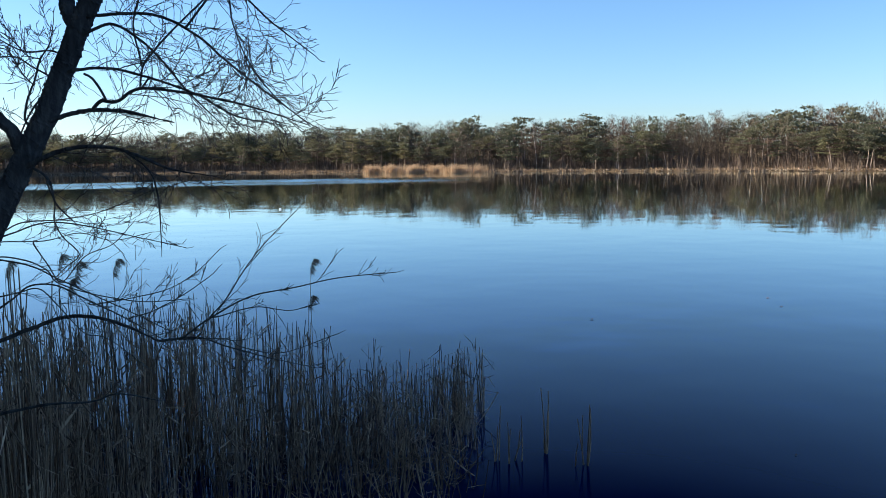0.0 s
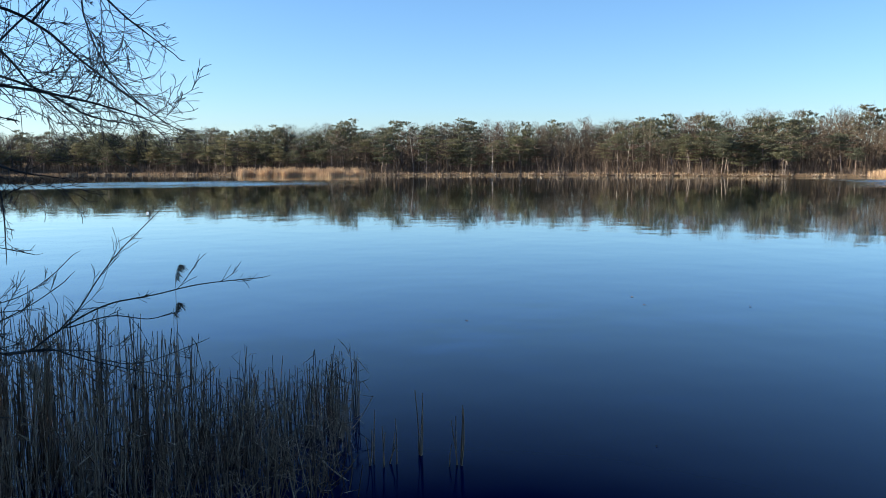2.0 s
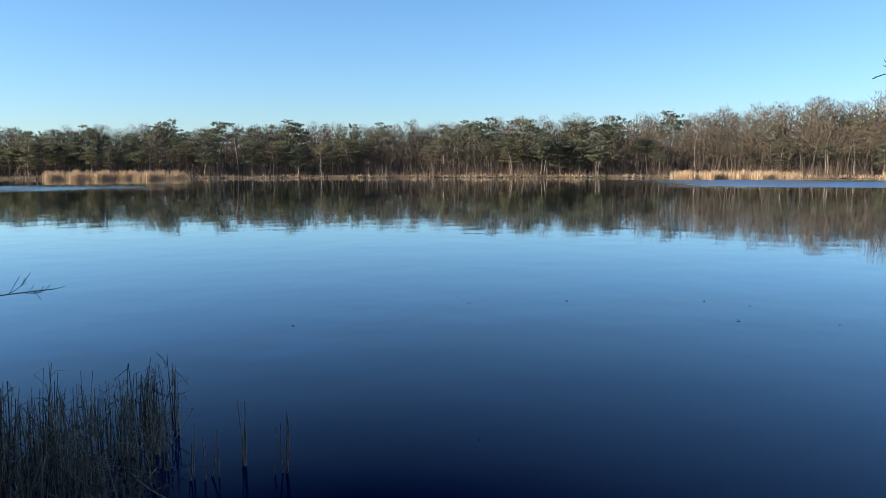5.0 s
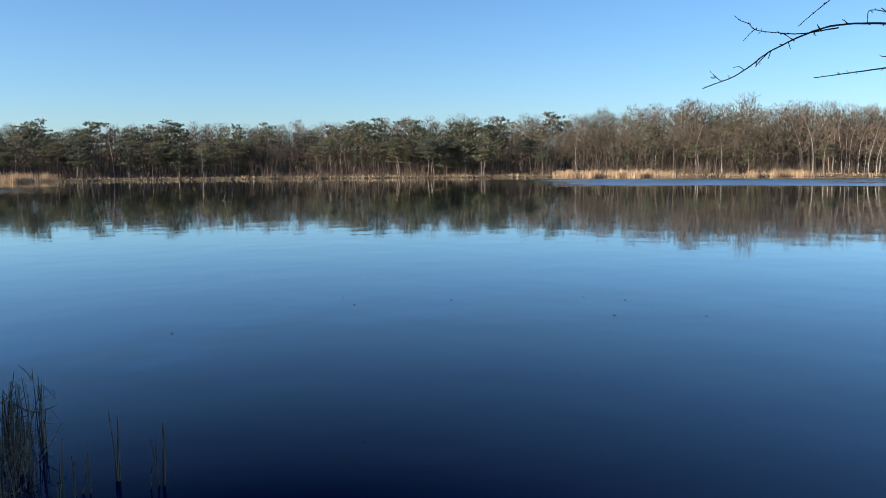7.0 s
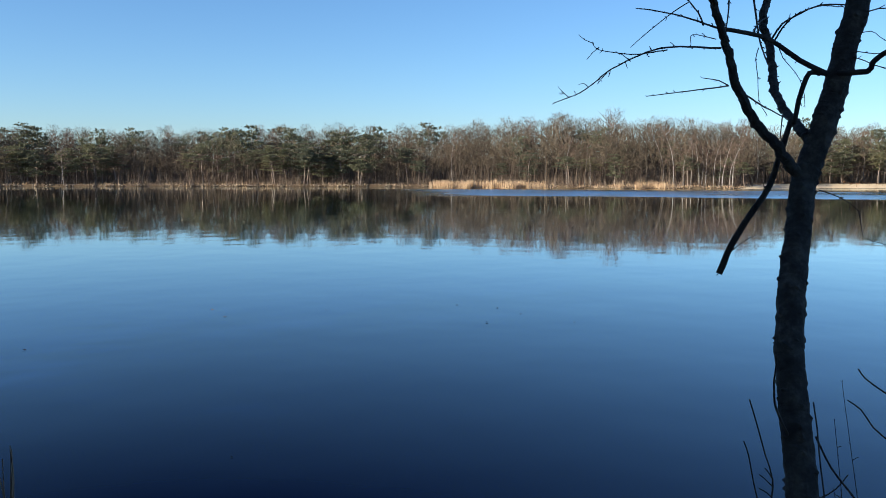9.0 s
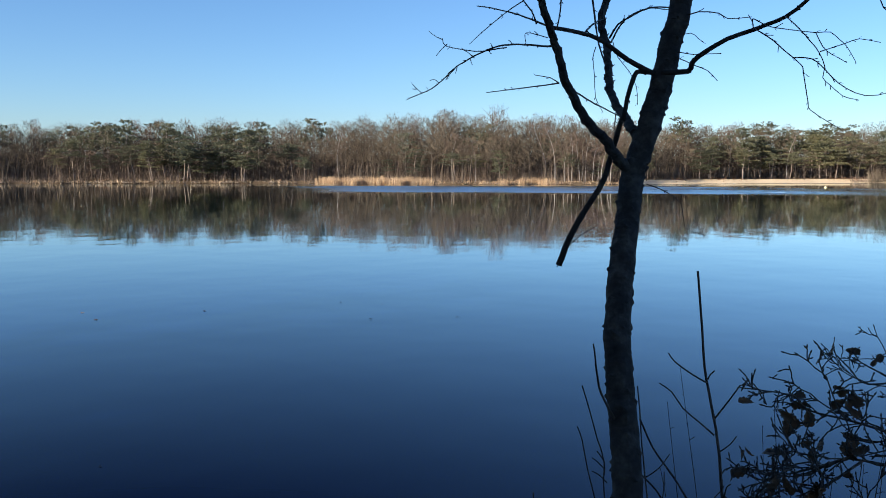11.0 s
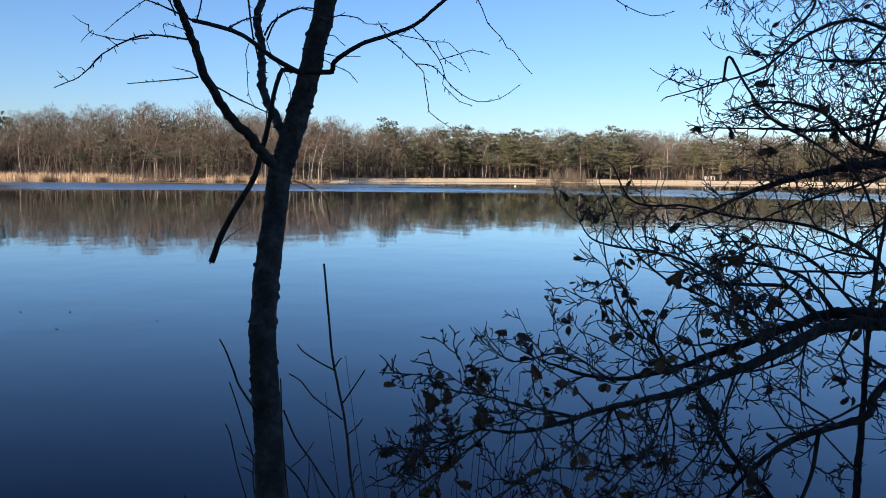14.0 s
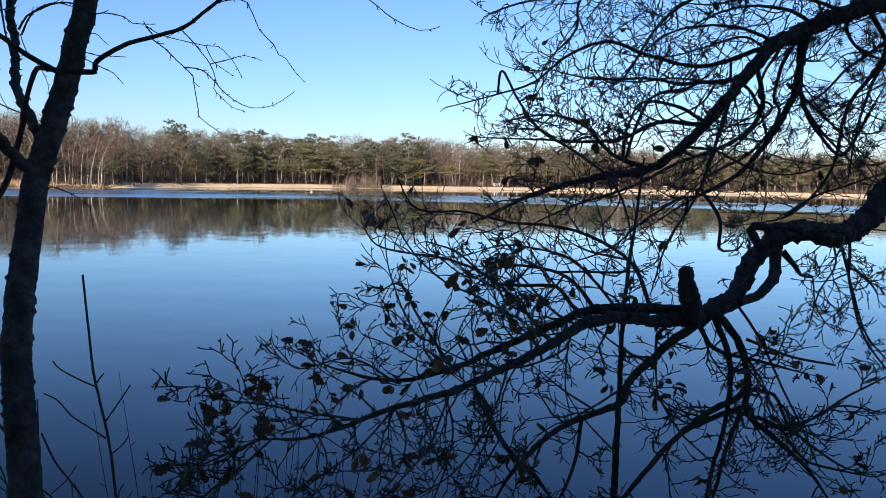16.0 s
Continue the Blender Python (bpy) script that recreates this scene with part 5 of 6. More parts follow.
limb(oak_tree, "limb", [(3.01, 0.55, 3.31), (2.92, 0.61, 3.29), (2.84, 0.67, 3.27), (2.77, 0.70, 3.26)], 0.0056, 0.0022, rough=0.09, twigs=OAK, n=9, leaves=22)
limb(oak_tree, "limb", [(4.16, 0.39, 3.23), (4.20, 0.62, 3.32), (4.21, 0.88, 3.25), (4.27, 0.98, 3.29), (4.34, 1.07, 3.33)], 0.0065, 0.0034, rough=0.09, twigs=OAK, n=9, leaves=10)
limb(oak_tree, "limb", [(4.12, 0.12, 3.33), (4.17, 0.29, 3.54), (4.23, 0.40, 3.68), (4.27, 0.52, 3.62)], 0.0089, 0.0035, rough=0.09, twigs=OAK, n=10, leaves=24)
limb(oak_tree, "limb", [(4.21, -0.27, 3.50), (4.29, -0.05, 3.70), (4.35, 0.18, 3.79), (4.40, 0.47, 3.82), (4.48, 0.60, 3.85), (4.57, 0.69, 3.94)], 0.0102, 0.0035, rough=0.09, twigs=OAK, n=15, leaves=16)
limb(oak_tree, "limb", [(4.17, -0.50, 3.62), (4.26, -0.36, 3.75), (4.31, -0.10, 3.78), (4.36, 0.09, 3.71), (4.43, 0.30, 3.83)], 0.0099, 0.0033, rough=0.09, twigs=OAK, n=14, leaves=10)
limb(oak_tree, "limb", [(4.17, -0.74, 3.63), (4.28, -0.66, 3.81), (4.36, -0.48, 3.92), (4.44, -0.29, 3.96), (4.50, -0.07, 3.97), (4.57, 0.16, 4.01), (4.63, 0.42, 4.02), (4.72, 0.56, 4.20)], 0.0098, 0.0038, rough=0.09, twigs=OAK, n=16, leaves=14)
limb(oak_tree, "limb", [(4.17, -1.02, 3.62), (4.15, -1.11, 3.50), (4.10, -1.14, 3.35), (4.06, -1.13, 3.24), (4.04, -1.24, 3.15), (4.02, -1.38, 3.03), (3.99, -1.48, 2.89)], 0.0193, 0.0068, rough=0.09, twigs=OAK, n=12, leaves=10)
limb(oak_tree, "limb", [(4.10, -0.92, 3.59), (4.02, -0.76, 3.46), (3.95, -0.65, 3.35), (3.90, -0.62, 3.28), (3.81, -0.41, 3.20), (3.75, -0.30, 3.12), (3.68, -0.20, 3.01), (3.61, -0.12, 2.86)], 0.0214, 0.0066, rough=0.09, twigs=OAK, n=15, leaves=12)
limb(oak_tree, "limb", [(4.05, -1.09, 3.30), (3.97, -0.97, 3.25), (3.88, -0.81, 3.12), (3.79, -0.68, 2.98), (3.70, -0.56, 2.84)], 0.0140, 0.0088, rough=0.09, twigs=OAK, n=10, leaves=10)
limb(oak_tree, "limb", [(4.17, -1.01, 3.60), (4.14, -1.07, 3.43), (4.09, -1.06, 3.20), (4.04, -1.01, 2.99), (3.98, -0.97, 2.79)], 0.0144, 0.0070, rough=0.09, twigs=OAK, n=9, leaves=6)
limb(oak_tree, "limb", [(4.15, -0.94, 3.58), (4.09, -1.00, 3.49), (4.05, -1.17, 3.46), (4.01, -1.33, 3.43)], 0.0120, 0.0045, rough=0.09, twigs=OAK, n=8, leaves=26)
limb(oak_tree, "limb", [(4.19, -1.14, 3.52), (4.17, -1.32, 3.46), (4.15, -1.49, 3.44)], 0.0072, 0.0047, rough=0.09, )
limb(oak_tree, "limb", [(4.06, -1.13, 3.24), (4.09, -1.32, 3.18), (4.14, -1.50, 3.27), (4.17, -1.68, 3.25)], 0.0082, 0.0035, rough=0.09, twigs=OAK, n=7, leaves=6)
limb(oak_tree, "limb", [(4.07, -1.13, 3.33), (4.06, -1.24, 3.32), (4.04, -1.31, 3.19), (4.04, -1.49, 3.06), (4.03, -1.61, 3.03)], 0.0094, 0.0034, rough=0.09, twigs=OAK, n=7, leaves=6)
limb(oak_tree, "limb", [(4.74, -1.65, 3.95), (4.69, -1.67, 3.73), (4.65, -1.74, 3.47), (4.62, -1.89, 3.27)], 0.0094, 0.0039, rough=0.09, twigs=OAK, n=7, leaves=3)
limb(oak_tree, "limb", [(4.73, -1.58, 3.95), (4.68, -1.60, 3.81), (4.62, -1.52, 3.68), (4.56, -1.47, 3.52)], 0.0067, 0.0031, rough=0.09, twigs=OAK, n=6)
limb(oak_tree, "limb", [(4.09, -0.86, 3.61), (4.05, -0.77, 3.55), (4.02, -0.76, 3.44), (3.99, -0.77, 3.32)], 0.0095, 0.0035, rough=0.09, twigs=OAK, n=5, leaves=22)
limb(oak_tree, "limb", [(3.01, 0.51, 3.31), (2.93, 0.57, 3.25), (2.84, 0.63, 3.20), (2.76, 0.68, 3.15)], 0.0045, 0.0021, rough=0.09, twigs=OAK, n=9, leaves=8)
limb(oak_tree, "limb", [(3.39, 0.19, 3.34), (3.26, 0.28, 3.23), (3.13, 0.39, 3.15), (2.99, 0.50, 3.08)], 0.0054, 0.0022, rough=0.09, twigs=OAK, n=12, leaves=10)
limb(oak_tree, "limb", [(3.53, 0.01, 3.38), (3.43, 0.07, 3.19), (3.33, 0.17, 3.07), (3.24, 0.27, 2.97)], 0.0055, 0.0024, rough=0.09, twigs=OAK, n=10, leaves=8)
limb(oak_tree, "limb", [(3.68, -0.19, 3.46), (3.58, -0.12, 3.23), (3.47, -0.01, 3.08), (3.37, 0.14, 3.00)], 0.0057, 0.0025, rough=0.09, twigs=OAK, n=10, leaves=6)
limb(oak_tree, "limb", [(2.94, 0.60, 3.30), (2.88, 0.65, 3.30), (2.81, 0.70, 3.23), (2.75, 0.75, 3.20)], 0.0036, 0.0017, rough=0.09, twigs=OAK, n=7, leaves=5)

# the upper boughs
limb(oak_tree, "limb", [(6.87, -2.91, 5.46), (6.67, -2.42, 5.43), (6.48, -2.03, 5.32), (6.32, -1.79, 5.21), (6.15, -1.53, 5.06), (6.01, -1.41, 4.93), (5.85, -1.23, 4.70), (5.70, -1.09, 4.52), (5.56, -0.94, 4.38), (5.41, -0.76, 4.25), (5.23, -0.45, 4.19), (5.06, -0.15, 4.10), (4.89, 0.13, 3.96)], 0.0770, 0.0076, rough=0.09, twigs=OAK, n=34, leaves=16)
limb(oak_tree, "limb", [(6.52, -1.80, 5.19), (6.36, -1.73, 4.93), (6.21, -1.66, 4.71), (6.02, -1.47, 4.41), (5.85, -1.29, 4.22), (5.67, -1.03, 4.08), (5.48, -0.78, 3.92)], 0.0303, 0.0066, rough=0.09, twigs=OAK, n=24, leaves=6)
limb(oak_tree, "limb", [(6.54, -1.88, 5.23), (6.44, -1.74, 5.14), (6.35, -1.75, 4.76), (6.29, -1.82, 4.59), (6.24, -1.95, 4.43), (6.19, -2.08, 4.28)], 0.0227, 0.0054, rough=0.09, twigs=OAK, n=18)
limb(oak_tree, "limb", [(6.47, -1.58, 5.11), (6.23, -1.13, 4.94), (6.03, -0.76, 4.98), (5.85, -0.51, 5.04), (5.66, -0.28, 4.94), (5.47, -0.08, 4.75), (5.29, 0.11, 4.66), (5.10, 0.37, 4.57)], 0.0189, 0.0041, rough=0.09, twigs=OAK, n=26, leaves=10)
limb(oak_tree, "limb", [(5.91, -1.11, 4.54), (5.73, -0.83, 4.54), (5.55, -0.60, 4.43), (5.38, -0.38, 4.40), (5.22, -0.16, 4.40), (5.03, 0.16, 4.40)], 0.0175, 0.0043, rough=0.09, twigs=OAK, n=22, leaves=8)
limb(oak_tree, "limb", [(5.51, -0.77, 4.25), (5.37, -0.55, 4.33), (5.25, -0.38, 4.49), (5.11, -0.18, 4.53), (4.97, 0.00, 4.49)], 0.0165, 0.0042, rough=0.09, twigs=OAK, n=18, leaves=8)
limb(oak_tree, "limb", [(6.70, -2.00, 5.59), (6.38, -1.12, 5.50), (6.12, -0.57, 5.44), (5.93, -0.32, 5.32), (5.76, -0.30, 5.10), (5.58, -0.15, 4.88), (5.40, -0.07, 4.63)], 0.0193, 0.0050, rough=0.09, twigs=OAK, n=30, leaves=8)
limb(oak_tree, "limb", [(6.35, -1.29, 5.53), (6.13, -0.86, 5.24), (5.93, -0.59, 4.82), (5.80, -0.42, 4.82), (5.66, -0.25, 4.76)], 0.0149, 0.0045, rough=0.09, twigs=OAK, n=24, leaves=6)
limb(oak_tree, "limb", [(6.30, -1.07, 5.52), (6.04, -0.50, 5.37), (5.82, -0.05, 5.30), (5.63, 0.17, 5.20), (5.49, 0.22, 5.14)], 0.0149, 0.0044, rough=0.09, twigs=OAK, n=20, leaves=6)
limb(oak_tree, "limb", [(6.22, -1.44, 4.96), (6.05, -1.46, 4.66), (5.83, -1.28, 4.44), (5.60, -0.93, 4.29), (5.38, -0.67, 4.15), (5.14, -0.31, 4.02), (4.91, -0.02, 3.87)], 0.0182, 0.0042, rough=0.09, twigs=OAK, n=26, leaves=8)
limb(oak_tree, "limb", [(6.51, -2.29, 5.07), (6.21, -2.00, 4.68), (5.94, -1.86, 4.28), (5.65, -1.59, 4.01), (5.37, -1.24, 3.94)], 0.0186, 0.0044, rough=0.09, twigs=OAK, n=22)
limb(oak_tree, "limb", [(5.74, -1.22, 4.67), (5.42, -1.05, 4.16), (5.12, -0.86, 3.85), (4.84, -0.77, 3.61)], 0.0135, 0.0038, rough=0.09, twigs=OAK, n=18, leaves=4)
limb(oak_tree, "limb", [(6.68, -2.58, 5.20), (6.42, -2.24, 4.95), (6.18, -2.06, 4.57), (5.95, -1.96, 4.21)], 0.0189, 0.0048, rough=0.09, twigs=OAK, n=14)
limb(oak_tree, "limb", [(6.41, -1.76, 5.17), (6.34, -1.74, 4.79), (6.30, -1.82, 4.57), (6.28, -1.96, 4.39), (6.26, -2.03, 4.41), (6.27, -2.15, 4.65), (6.28, -2.25, 4.86)], 0.0186, 0.0072, rough=0.09, twigs=OAK, n=10, leaves=0)
limb(oak_tree, "limb", [(6.54, -2.40, 5.22), (6.37, -2.15, 5.03), (6.23, -1.99, 4.92), (6.07, -1.80, 4.73), (5.92, -1.61, 4.65)], 0.0149, 0.0052, rough=0.09, twigs=OAK, n=10, leaves=0)
limb(oak_tree, "limb", [(6.08, -1.29, 4.84), (6.02, -1.39, 4.74), (5.95, -1.47, 4.51), (5.86, -1.45, 4.32)], 0.0143, 0.0052, rough=0.09, twigs=OAK, n=8, leaves=2)
limb(oak_tree, "limb", [(6.08, -1.29, 4.83), (5.95, -1.07, 4.80), (5.84, -0.93, 4.78), (5.72, -0.75, 4.80), (5.57, -0.42, 4.78), (5.43, -0.13, 4.83)], 0.0143, 0.0040, rough=0.09, twigs=OAK, n=14, leaves=4)
limb(oak_tree, "limb", [(5.81, -1.10, 4.55), (5.73, -0.93, 4.63), (5.64, -0.72, 4.65), (5.56, -0.64, 4.52), (5.48, -0.60, 4.33)], 0.0138, 0.0050, rough=0.09, twigs=OAK, n=8, leaves=3)
limb(oak_tree, "limb", [(5.59, -0.62, 4.30), (5.70, -0.70, 4.55), (5.81, -0.80, 4.71), (5.95, -1.04, 4.79), (6.09, -1.28, 5.02)], 0.0118, 0.0054, rough=0.09, twigs=OAK, n=8, leaves=2)
limb(oak_tree, "limb", [(6.51, -2.13, 5.44), (6.47, -2.03, 5.21), (6.48, -2.15, 5.05), (6.52, -2.37, 4.99)], 0.0149, 0.0074, rough=0.09, twigs=OAK, n=6, leaves=0)
limb(oak_tree, "limb", [(6.59, -2.06, 5.34), (6.45, -1.74, 5.41), (6.32, -1.47, 5.42), (6.17, -1.18, 5.32), (6.05, -0.92, 5.31)], 0.0151, 0.0046, rough=0.09, twigs=OAK, n=16, leaves=4)
limb(oak_tree, "limb", [(6.53, -1.84, 5.24), (6.40, -1.67, 5.31), (6.24, -1.39, 5.32), (6.08, -1.13, 5.23), (5.91, -0.89, 5.06)], 0.0151, 0.0046, rough=0.09, twigs=OAK, n=16, leaves=4)
limb(oak_tree, "limb", [(6.36, -1.57, 5.10), (6.23, -1.36, 5.17), (6.07, -1.10, 5.17), (5.91, -0.85, 5.09), (5.75, -0.65, 4.90)], 0.0130, 0.0045, rough=0.09, twigs=OAK, n=14, leaves=4)
limb(oak_tree, "limb", [(6.55, -1.91, 5.27), (6.55, -1.83, 5.45), (6.53, -1.68, 5.60)], 0.0113, 0.0057, rough=0.09, twigs=OAK, n=10, leaves=2)
limb(oak_tree, "limb", [(6.64, -2.31, 5.39), (6.63, -2.20, 5.46), (6.59, -1.97, 5.53)], 0.0113, 0.0057, rough=0.09, twigs=OAK, n=10, leaves=0)
limb(oak_tree, "limb", [(5.18, 0.07, 4.78), (5.14, -0.05, 4.58), (5.10, -0.17, 4.44), (5.08, -0.36, 4.33), (5.05, -0.55, 4.18), (5.00, -0.64, 4.00), (4.94, -0.68, 3.77)], 0.0070, 0.0074, rough=0.09, twigs=OAK, n=12, leaves=4)
limb(oak_tree, "limb", [(5.76, -0.94, 4.39), (5.78, -1.17, 4.37), (5.79, -1.38, 4.27), (5.81, -1.60, 4.24), (5.84, -1.86, 4.31)], 0.0103, 0.0040, rough=0.09, twigs=OAK, n=8, leaves=0)
limb(oak_tree, "limb", [(5.35, -1.04, 4.14), (5.25, -1.14, 3.98), (5.13, -1.13, 3.83), (5.05, -1.20, 3.83)], 0.0111, 0.0089, rough=0.09, twigs=OAK, n=5, leaves=2)
limb(oak_tree, "limb", [(5.22, -0.94, 4.10), (5.07, -0.73, 3.97), (4.92, -0.56, 3.83), (4.76, -0.34, 3.75)], 0.0093, 0.0035, rough=0.09, twigs=OAK, n=8, leaves=4)
limb(oak_tree, "limb", [(6.25, -1.64, 4.82), (6.20, -1.80, 4.67), (6.15, -2.00, 4.46), (6.11, -2.19, 4.29)], 0.0109, 0.0042, rough=0.09, twigs=OAK, n=8, leaves=0)
limb(oak_tree, "limb", [(5.75, -1.58, 4.00), (5.80, -1.74, 4.11), (5.84, -1.93, 4.18), (5.90, -2.19, 4.28)], 0.0101, 0.0040, rough=0.09, twigs=OAK, n=8, leaves=2)
limb(oak_tree, "limb", [(4.05, -1.11, 3.23), (3.99, -1.05, 3.09), (3.94, -1.02, 2.98), (3.89, -0.98, 2.86)], 0.0105, 0.0068, rough=0.09, twigs=OAK, n=5, leaves=3)
limb(oak_tree, "limb", [(4.06, -1.14, 3.26), (3.96, -0.92, 3.19), (3.88, -0.81, 3.12), (3.80, -0.72, 3.03), (3.72, -0.61, 2.91)], 0.0117, 0.0088, rough=0.09, twigs=OAK, n=6, leaves=4)
limb(oak_tree, "limb", [(4.07, -1.20, 3.18), (4.11, -1.39, 3.21), (4.15, -1.54, 3.31), (4.19, -1.72, 3.41)], 0.0070, 0.0047, rough=0.09, twigs=OAK, n=7, leaves=2)
limb(oak_tree, "limb", [(4.07, -1.18, 3.22), (4.05, -1.27, 3.18), (4.04, -1.36, 3.07), (4.03, -1.47, 3.04), (4.03, -1.62, 3.02)], 0.0082, 0.0034, rough=0.09, twigs=OAK, n=6, leaves=2)
limb(oak_tree, "limb", [(3.74, -0.05, 3.33), (3.67, -0.13, 3.22), (3.60, -0.21, 3.14), (3.54, -0.31, 3.08), (3.48, -0.40, 2.99)], 0.0091, 0.0103, rough=0.09, twigs=OAK, n=7, leaves=4)
limb(oak_tree, "limb", [(3.82, -0.47, 3.22), (3.77, -0.46, 3.11), (3.72, -0.42, 2.98), (3.67, -0.38, 2.91)], 0.0091, 0.0066, rough=0.09, twigs=OAK, n=5, leaves=3)
limb(oak_tree, "limb", [(3.62, 0.05, 3.34), (3.58, 0.01, 3.22), (3.54, 0.02, 3.10), (3.48, 0.07, 2.94)], 0.0055, 0.0032, rough=0.09, twigs=OAK, n=6, leaves=4)
limb(oak_tree, "limb", [(4.73, -1.62, 3.92), (4.69, -1.68, 3.70), (4.65, -1.74, 3.50), (4.62, -1.85, 3.36)], 0.0080, 0.0039, rough=0.09, twigs=OAK, n=7, leaves=2)
limb(oak_tree, "limb", [(4.59, -1.48, 3.76), (4.54, -1.49, 3.63), (4.51, -1.55, 3.54), (4.49, -1.62, 3.53)], 0.0052, 0.0025, rough=0.09, twigs=OAK, n=5, leaves=0)
limb(oak_tree, "limb", [(4.73, -1.66, 3.83), (4.74, -1.77, 3.73), (4.76, -1.88, 3.68)], 0.0054, 0.0027, rough=0.09, twigs=OAK, n=5, leaves=0)
limb(oak_tree, "limb", [(4.19, -1.09, 3.67), (4.17, -1.19, 3.53), (4.15, -1.28, 3.35), (4.13, -1.37, 3.17), (4.10, -1.44, 3.01)], 0.0072, 0.0035, rough=0.09, twigs=OAK, n=7, leaves=2)
limb(oak_tree, "limb", [(3.99, -0.76, 3.32), (3.96, -0.86, 3.17), (3.94, -0.95, 3.09), (3.92, -1.08, 2.99)], 0.0058, 0.0034, rough=0.09, twigs=OAK, n=7, leaves=2)
limb(oak_tree, "limb", [(3.89, -0.21, 3.43), (3.83, -0.15, 3.30), (3.78, -0.14, 3.12), (3.72, -0.08, 3.02)], 0.0058, 0.0027, rough=0.09, twigs=OAK, n=7, leaves=6)
limb(oak_tree, "limb", [(3.94, -0.41, 3.53), (3.87, -0.40, 3.35), (3.81, -0.43, 3.23)], 0.0058, 0.0027, rough=0.09, twigs=OAK, n=6, leaves=4)
limb(oak_tree, "limb", [(3.39, 0.19, 3.34), (3.36, 0.14, 3.23), (3.31, 0.16, 3.12), (3.25, 0.23, 3.05)], 0.0045, 0.0024, rough=0.09, twigs=OAK, n=7, leaves=6)
limb(oak_tree, "limb", [(3.14, 0.40, 3.30), (3.11, 0.35, 3.22), (3.06, 0.37, 3.13), (3.01, 0.41, 3.09)], 0.0039, 0.0022, rough=0.09, twigs=OAK, n=6, leaves=6)

# a second layer of boughs between the others
limb(oak_tree, "limb", [(4.22, -0.40, 3.62), (4.30, -0.32, 3.69), (4.24, -0.16, 3.70), (4.30, -0.04, 3.70), (4.37, 0.08, 3.77), (4.31, 0.16, 3.84), (4.37, 0.30, 3.87)], 0.0105, 0.0040, rough=0.09, twigs=OAK, n=4, leaves=14)
limb(oak_tree, "limb", [(4.19, -0.15, 3.56), (4.28, 0.03, 3.63), (4.22, 0.18, 3.70), (4.30, 0.33, 3.80), (4.38, 0.43, 3.90), (4.34, 0.47, 4.02), (4.42, 0.54, 4.11)], 0.0075, 0.0032, rough=0.09, twigs=OAK, n=4, leaves=10)
limb(oak_tree, "limb", [(3.92, 0.23, 3.50), (3.98, 0.31, 3.59), (3.92, 0.34, 3.71), (3.99, 0.39, 3.80), (4.05, 0.42, 3.89), (3.99, 0.40, 3.95)], 0.0050, 0.0026, rough=0.09, twigs=OAK, n=3, leaves=9)
limb(oak_tree, "limb", [(3.92, 0.23, 3.50), (3.93, 0.35, 3.60), (3.81, 0.43, 3.65), (3.82, 0.51, 3.68)], 0.0042, 0.0022, rough=0.09, twigs=OAK, n=3, leaves=9)
limb(oak_tree, "limb", [(4.44, -0.62, 3.76), (4.54, -0.43, 3.74), (4.51, -0.29, 3.74), (4.61, -0.14, 3.78), (4.70, 0.01, 3.89), (4.66, 0.11, 3.92)], 0.0080, 0.0032, rough=0.09, twigs=OAK, n=4, leaves=6)
limb(oak_tree, "limb", [(4.32, -0.59, 3.61), (4.44, -0.49, 3.71), (4.42, -0.38, 3.81), (4.52, -0.24, 3.84), (4.60, -0.04, 3.85), (4.55, 0.13, 3.80)], 0.0085, 0.0034, rough=0.09, twigs=OAK, n=4, leaves=8)
limb(oak_tree, "limb", [(3.85, 0.01, 3.51), (3.83, 0.16, 3.41), (3.71, 0.30, 3.50), (3.72, 0.41, 3.53)], 0.0055, 0.0026, rough=0.09, twigs=OAK, n=3, leaves=16)
limb(oak_tree, "limb", [(4.09, -0.39, 3.46), (4.07, -0.19, 3.36), (3.94, -0.00, 3.40), (3.95, 0.16, 3.46), (3.95, 0.29, 3.53)], 0.0070, 0.0028, rough=0.09, twigs=OAK, n=4, leaves=14)
limb(oak_tree, "limb", [(4.08, -0.26, 3.47), (4.16, -0.13, 3.57), (4.11, -0.10, 3.67), (4.18, -0.05, 3.76), (4.26, -0.06, 3.85)], 0.0060, 0.0028, rough=0.09, twigs=OAK, n=3, leaves=12)
limb(oak_tree, "limb", [(6.55, -1.74, 5.15), (6.55, -1.66, 5.00), (6.41, -1.59, 4.76), (6.37, -1.62, 4.63), (6.37, -1.46, 4.39), (6.23, -1.23, 4.26), (6.21, -1.06, 4.12), (6.17, -0.91, 3.98)], 0.0150, 0.0050, rough=0.09, twigs=OAK, n=4, leaves=3)
limb(oak_tree, "limb", [(6.49, -1.61, 5.05), (6.49, -1.53, 4.92), (6.36, -1.49, 4.75), (6.33, -1.57, 4.68), (6.34, -1.45, 4.53), (6.22, -1.23, 4.31), (6.23, -1.02, 4.14)], 0.0115, 0.0045, rough=0.09, twigs=OAK, n=4, leaves=3)
limb(oak_tree, "limb", [(6.54, -1.77, 5.15), (6.58, -1.78, 4.86), (6.45, -1.80, 4.66), (6.43, -1.89, 4.51), (6.41, -1.99, 4.40)], 0.0140, 0.0060, rough=0.09, twigs=OAK, n=3, leaves=0)
limb(oak_tree, "limb", [(6.51, -1.38, 5.17), (6.54, -1.12, 5.10), (6.43, -0.89, 5.03), (6.43, -0.62, 5.05), (6.41, -0.46, 5.15)], 0.0095, 0.0040, rough=0.09, twigs=OAK, n=4, leaves=4)
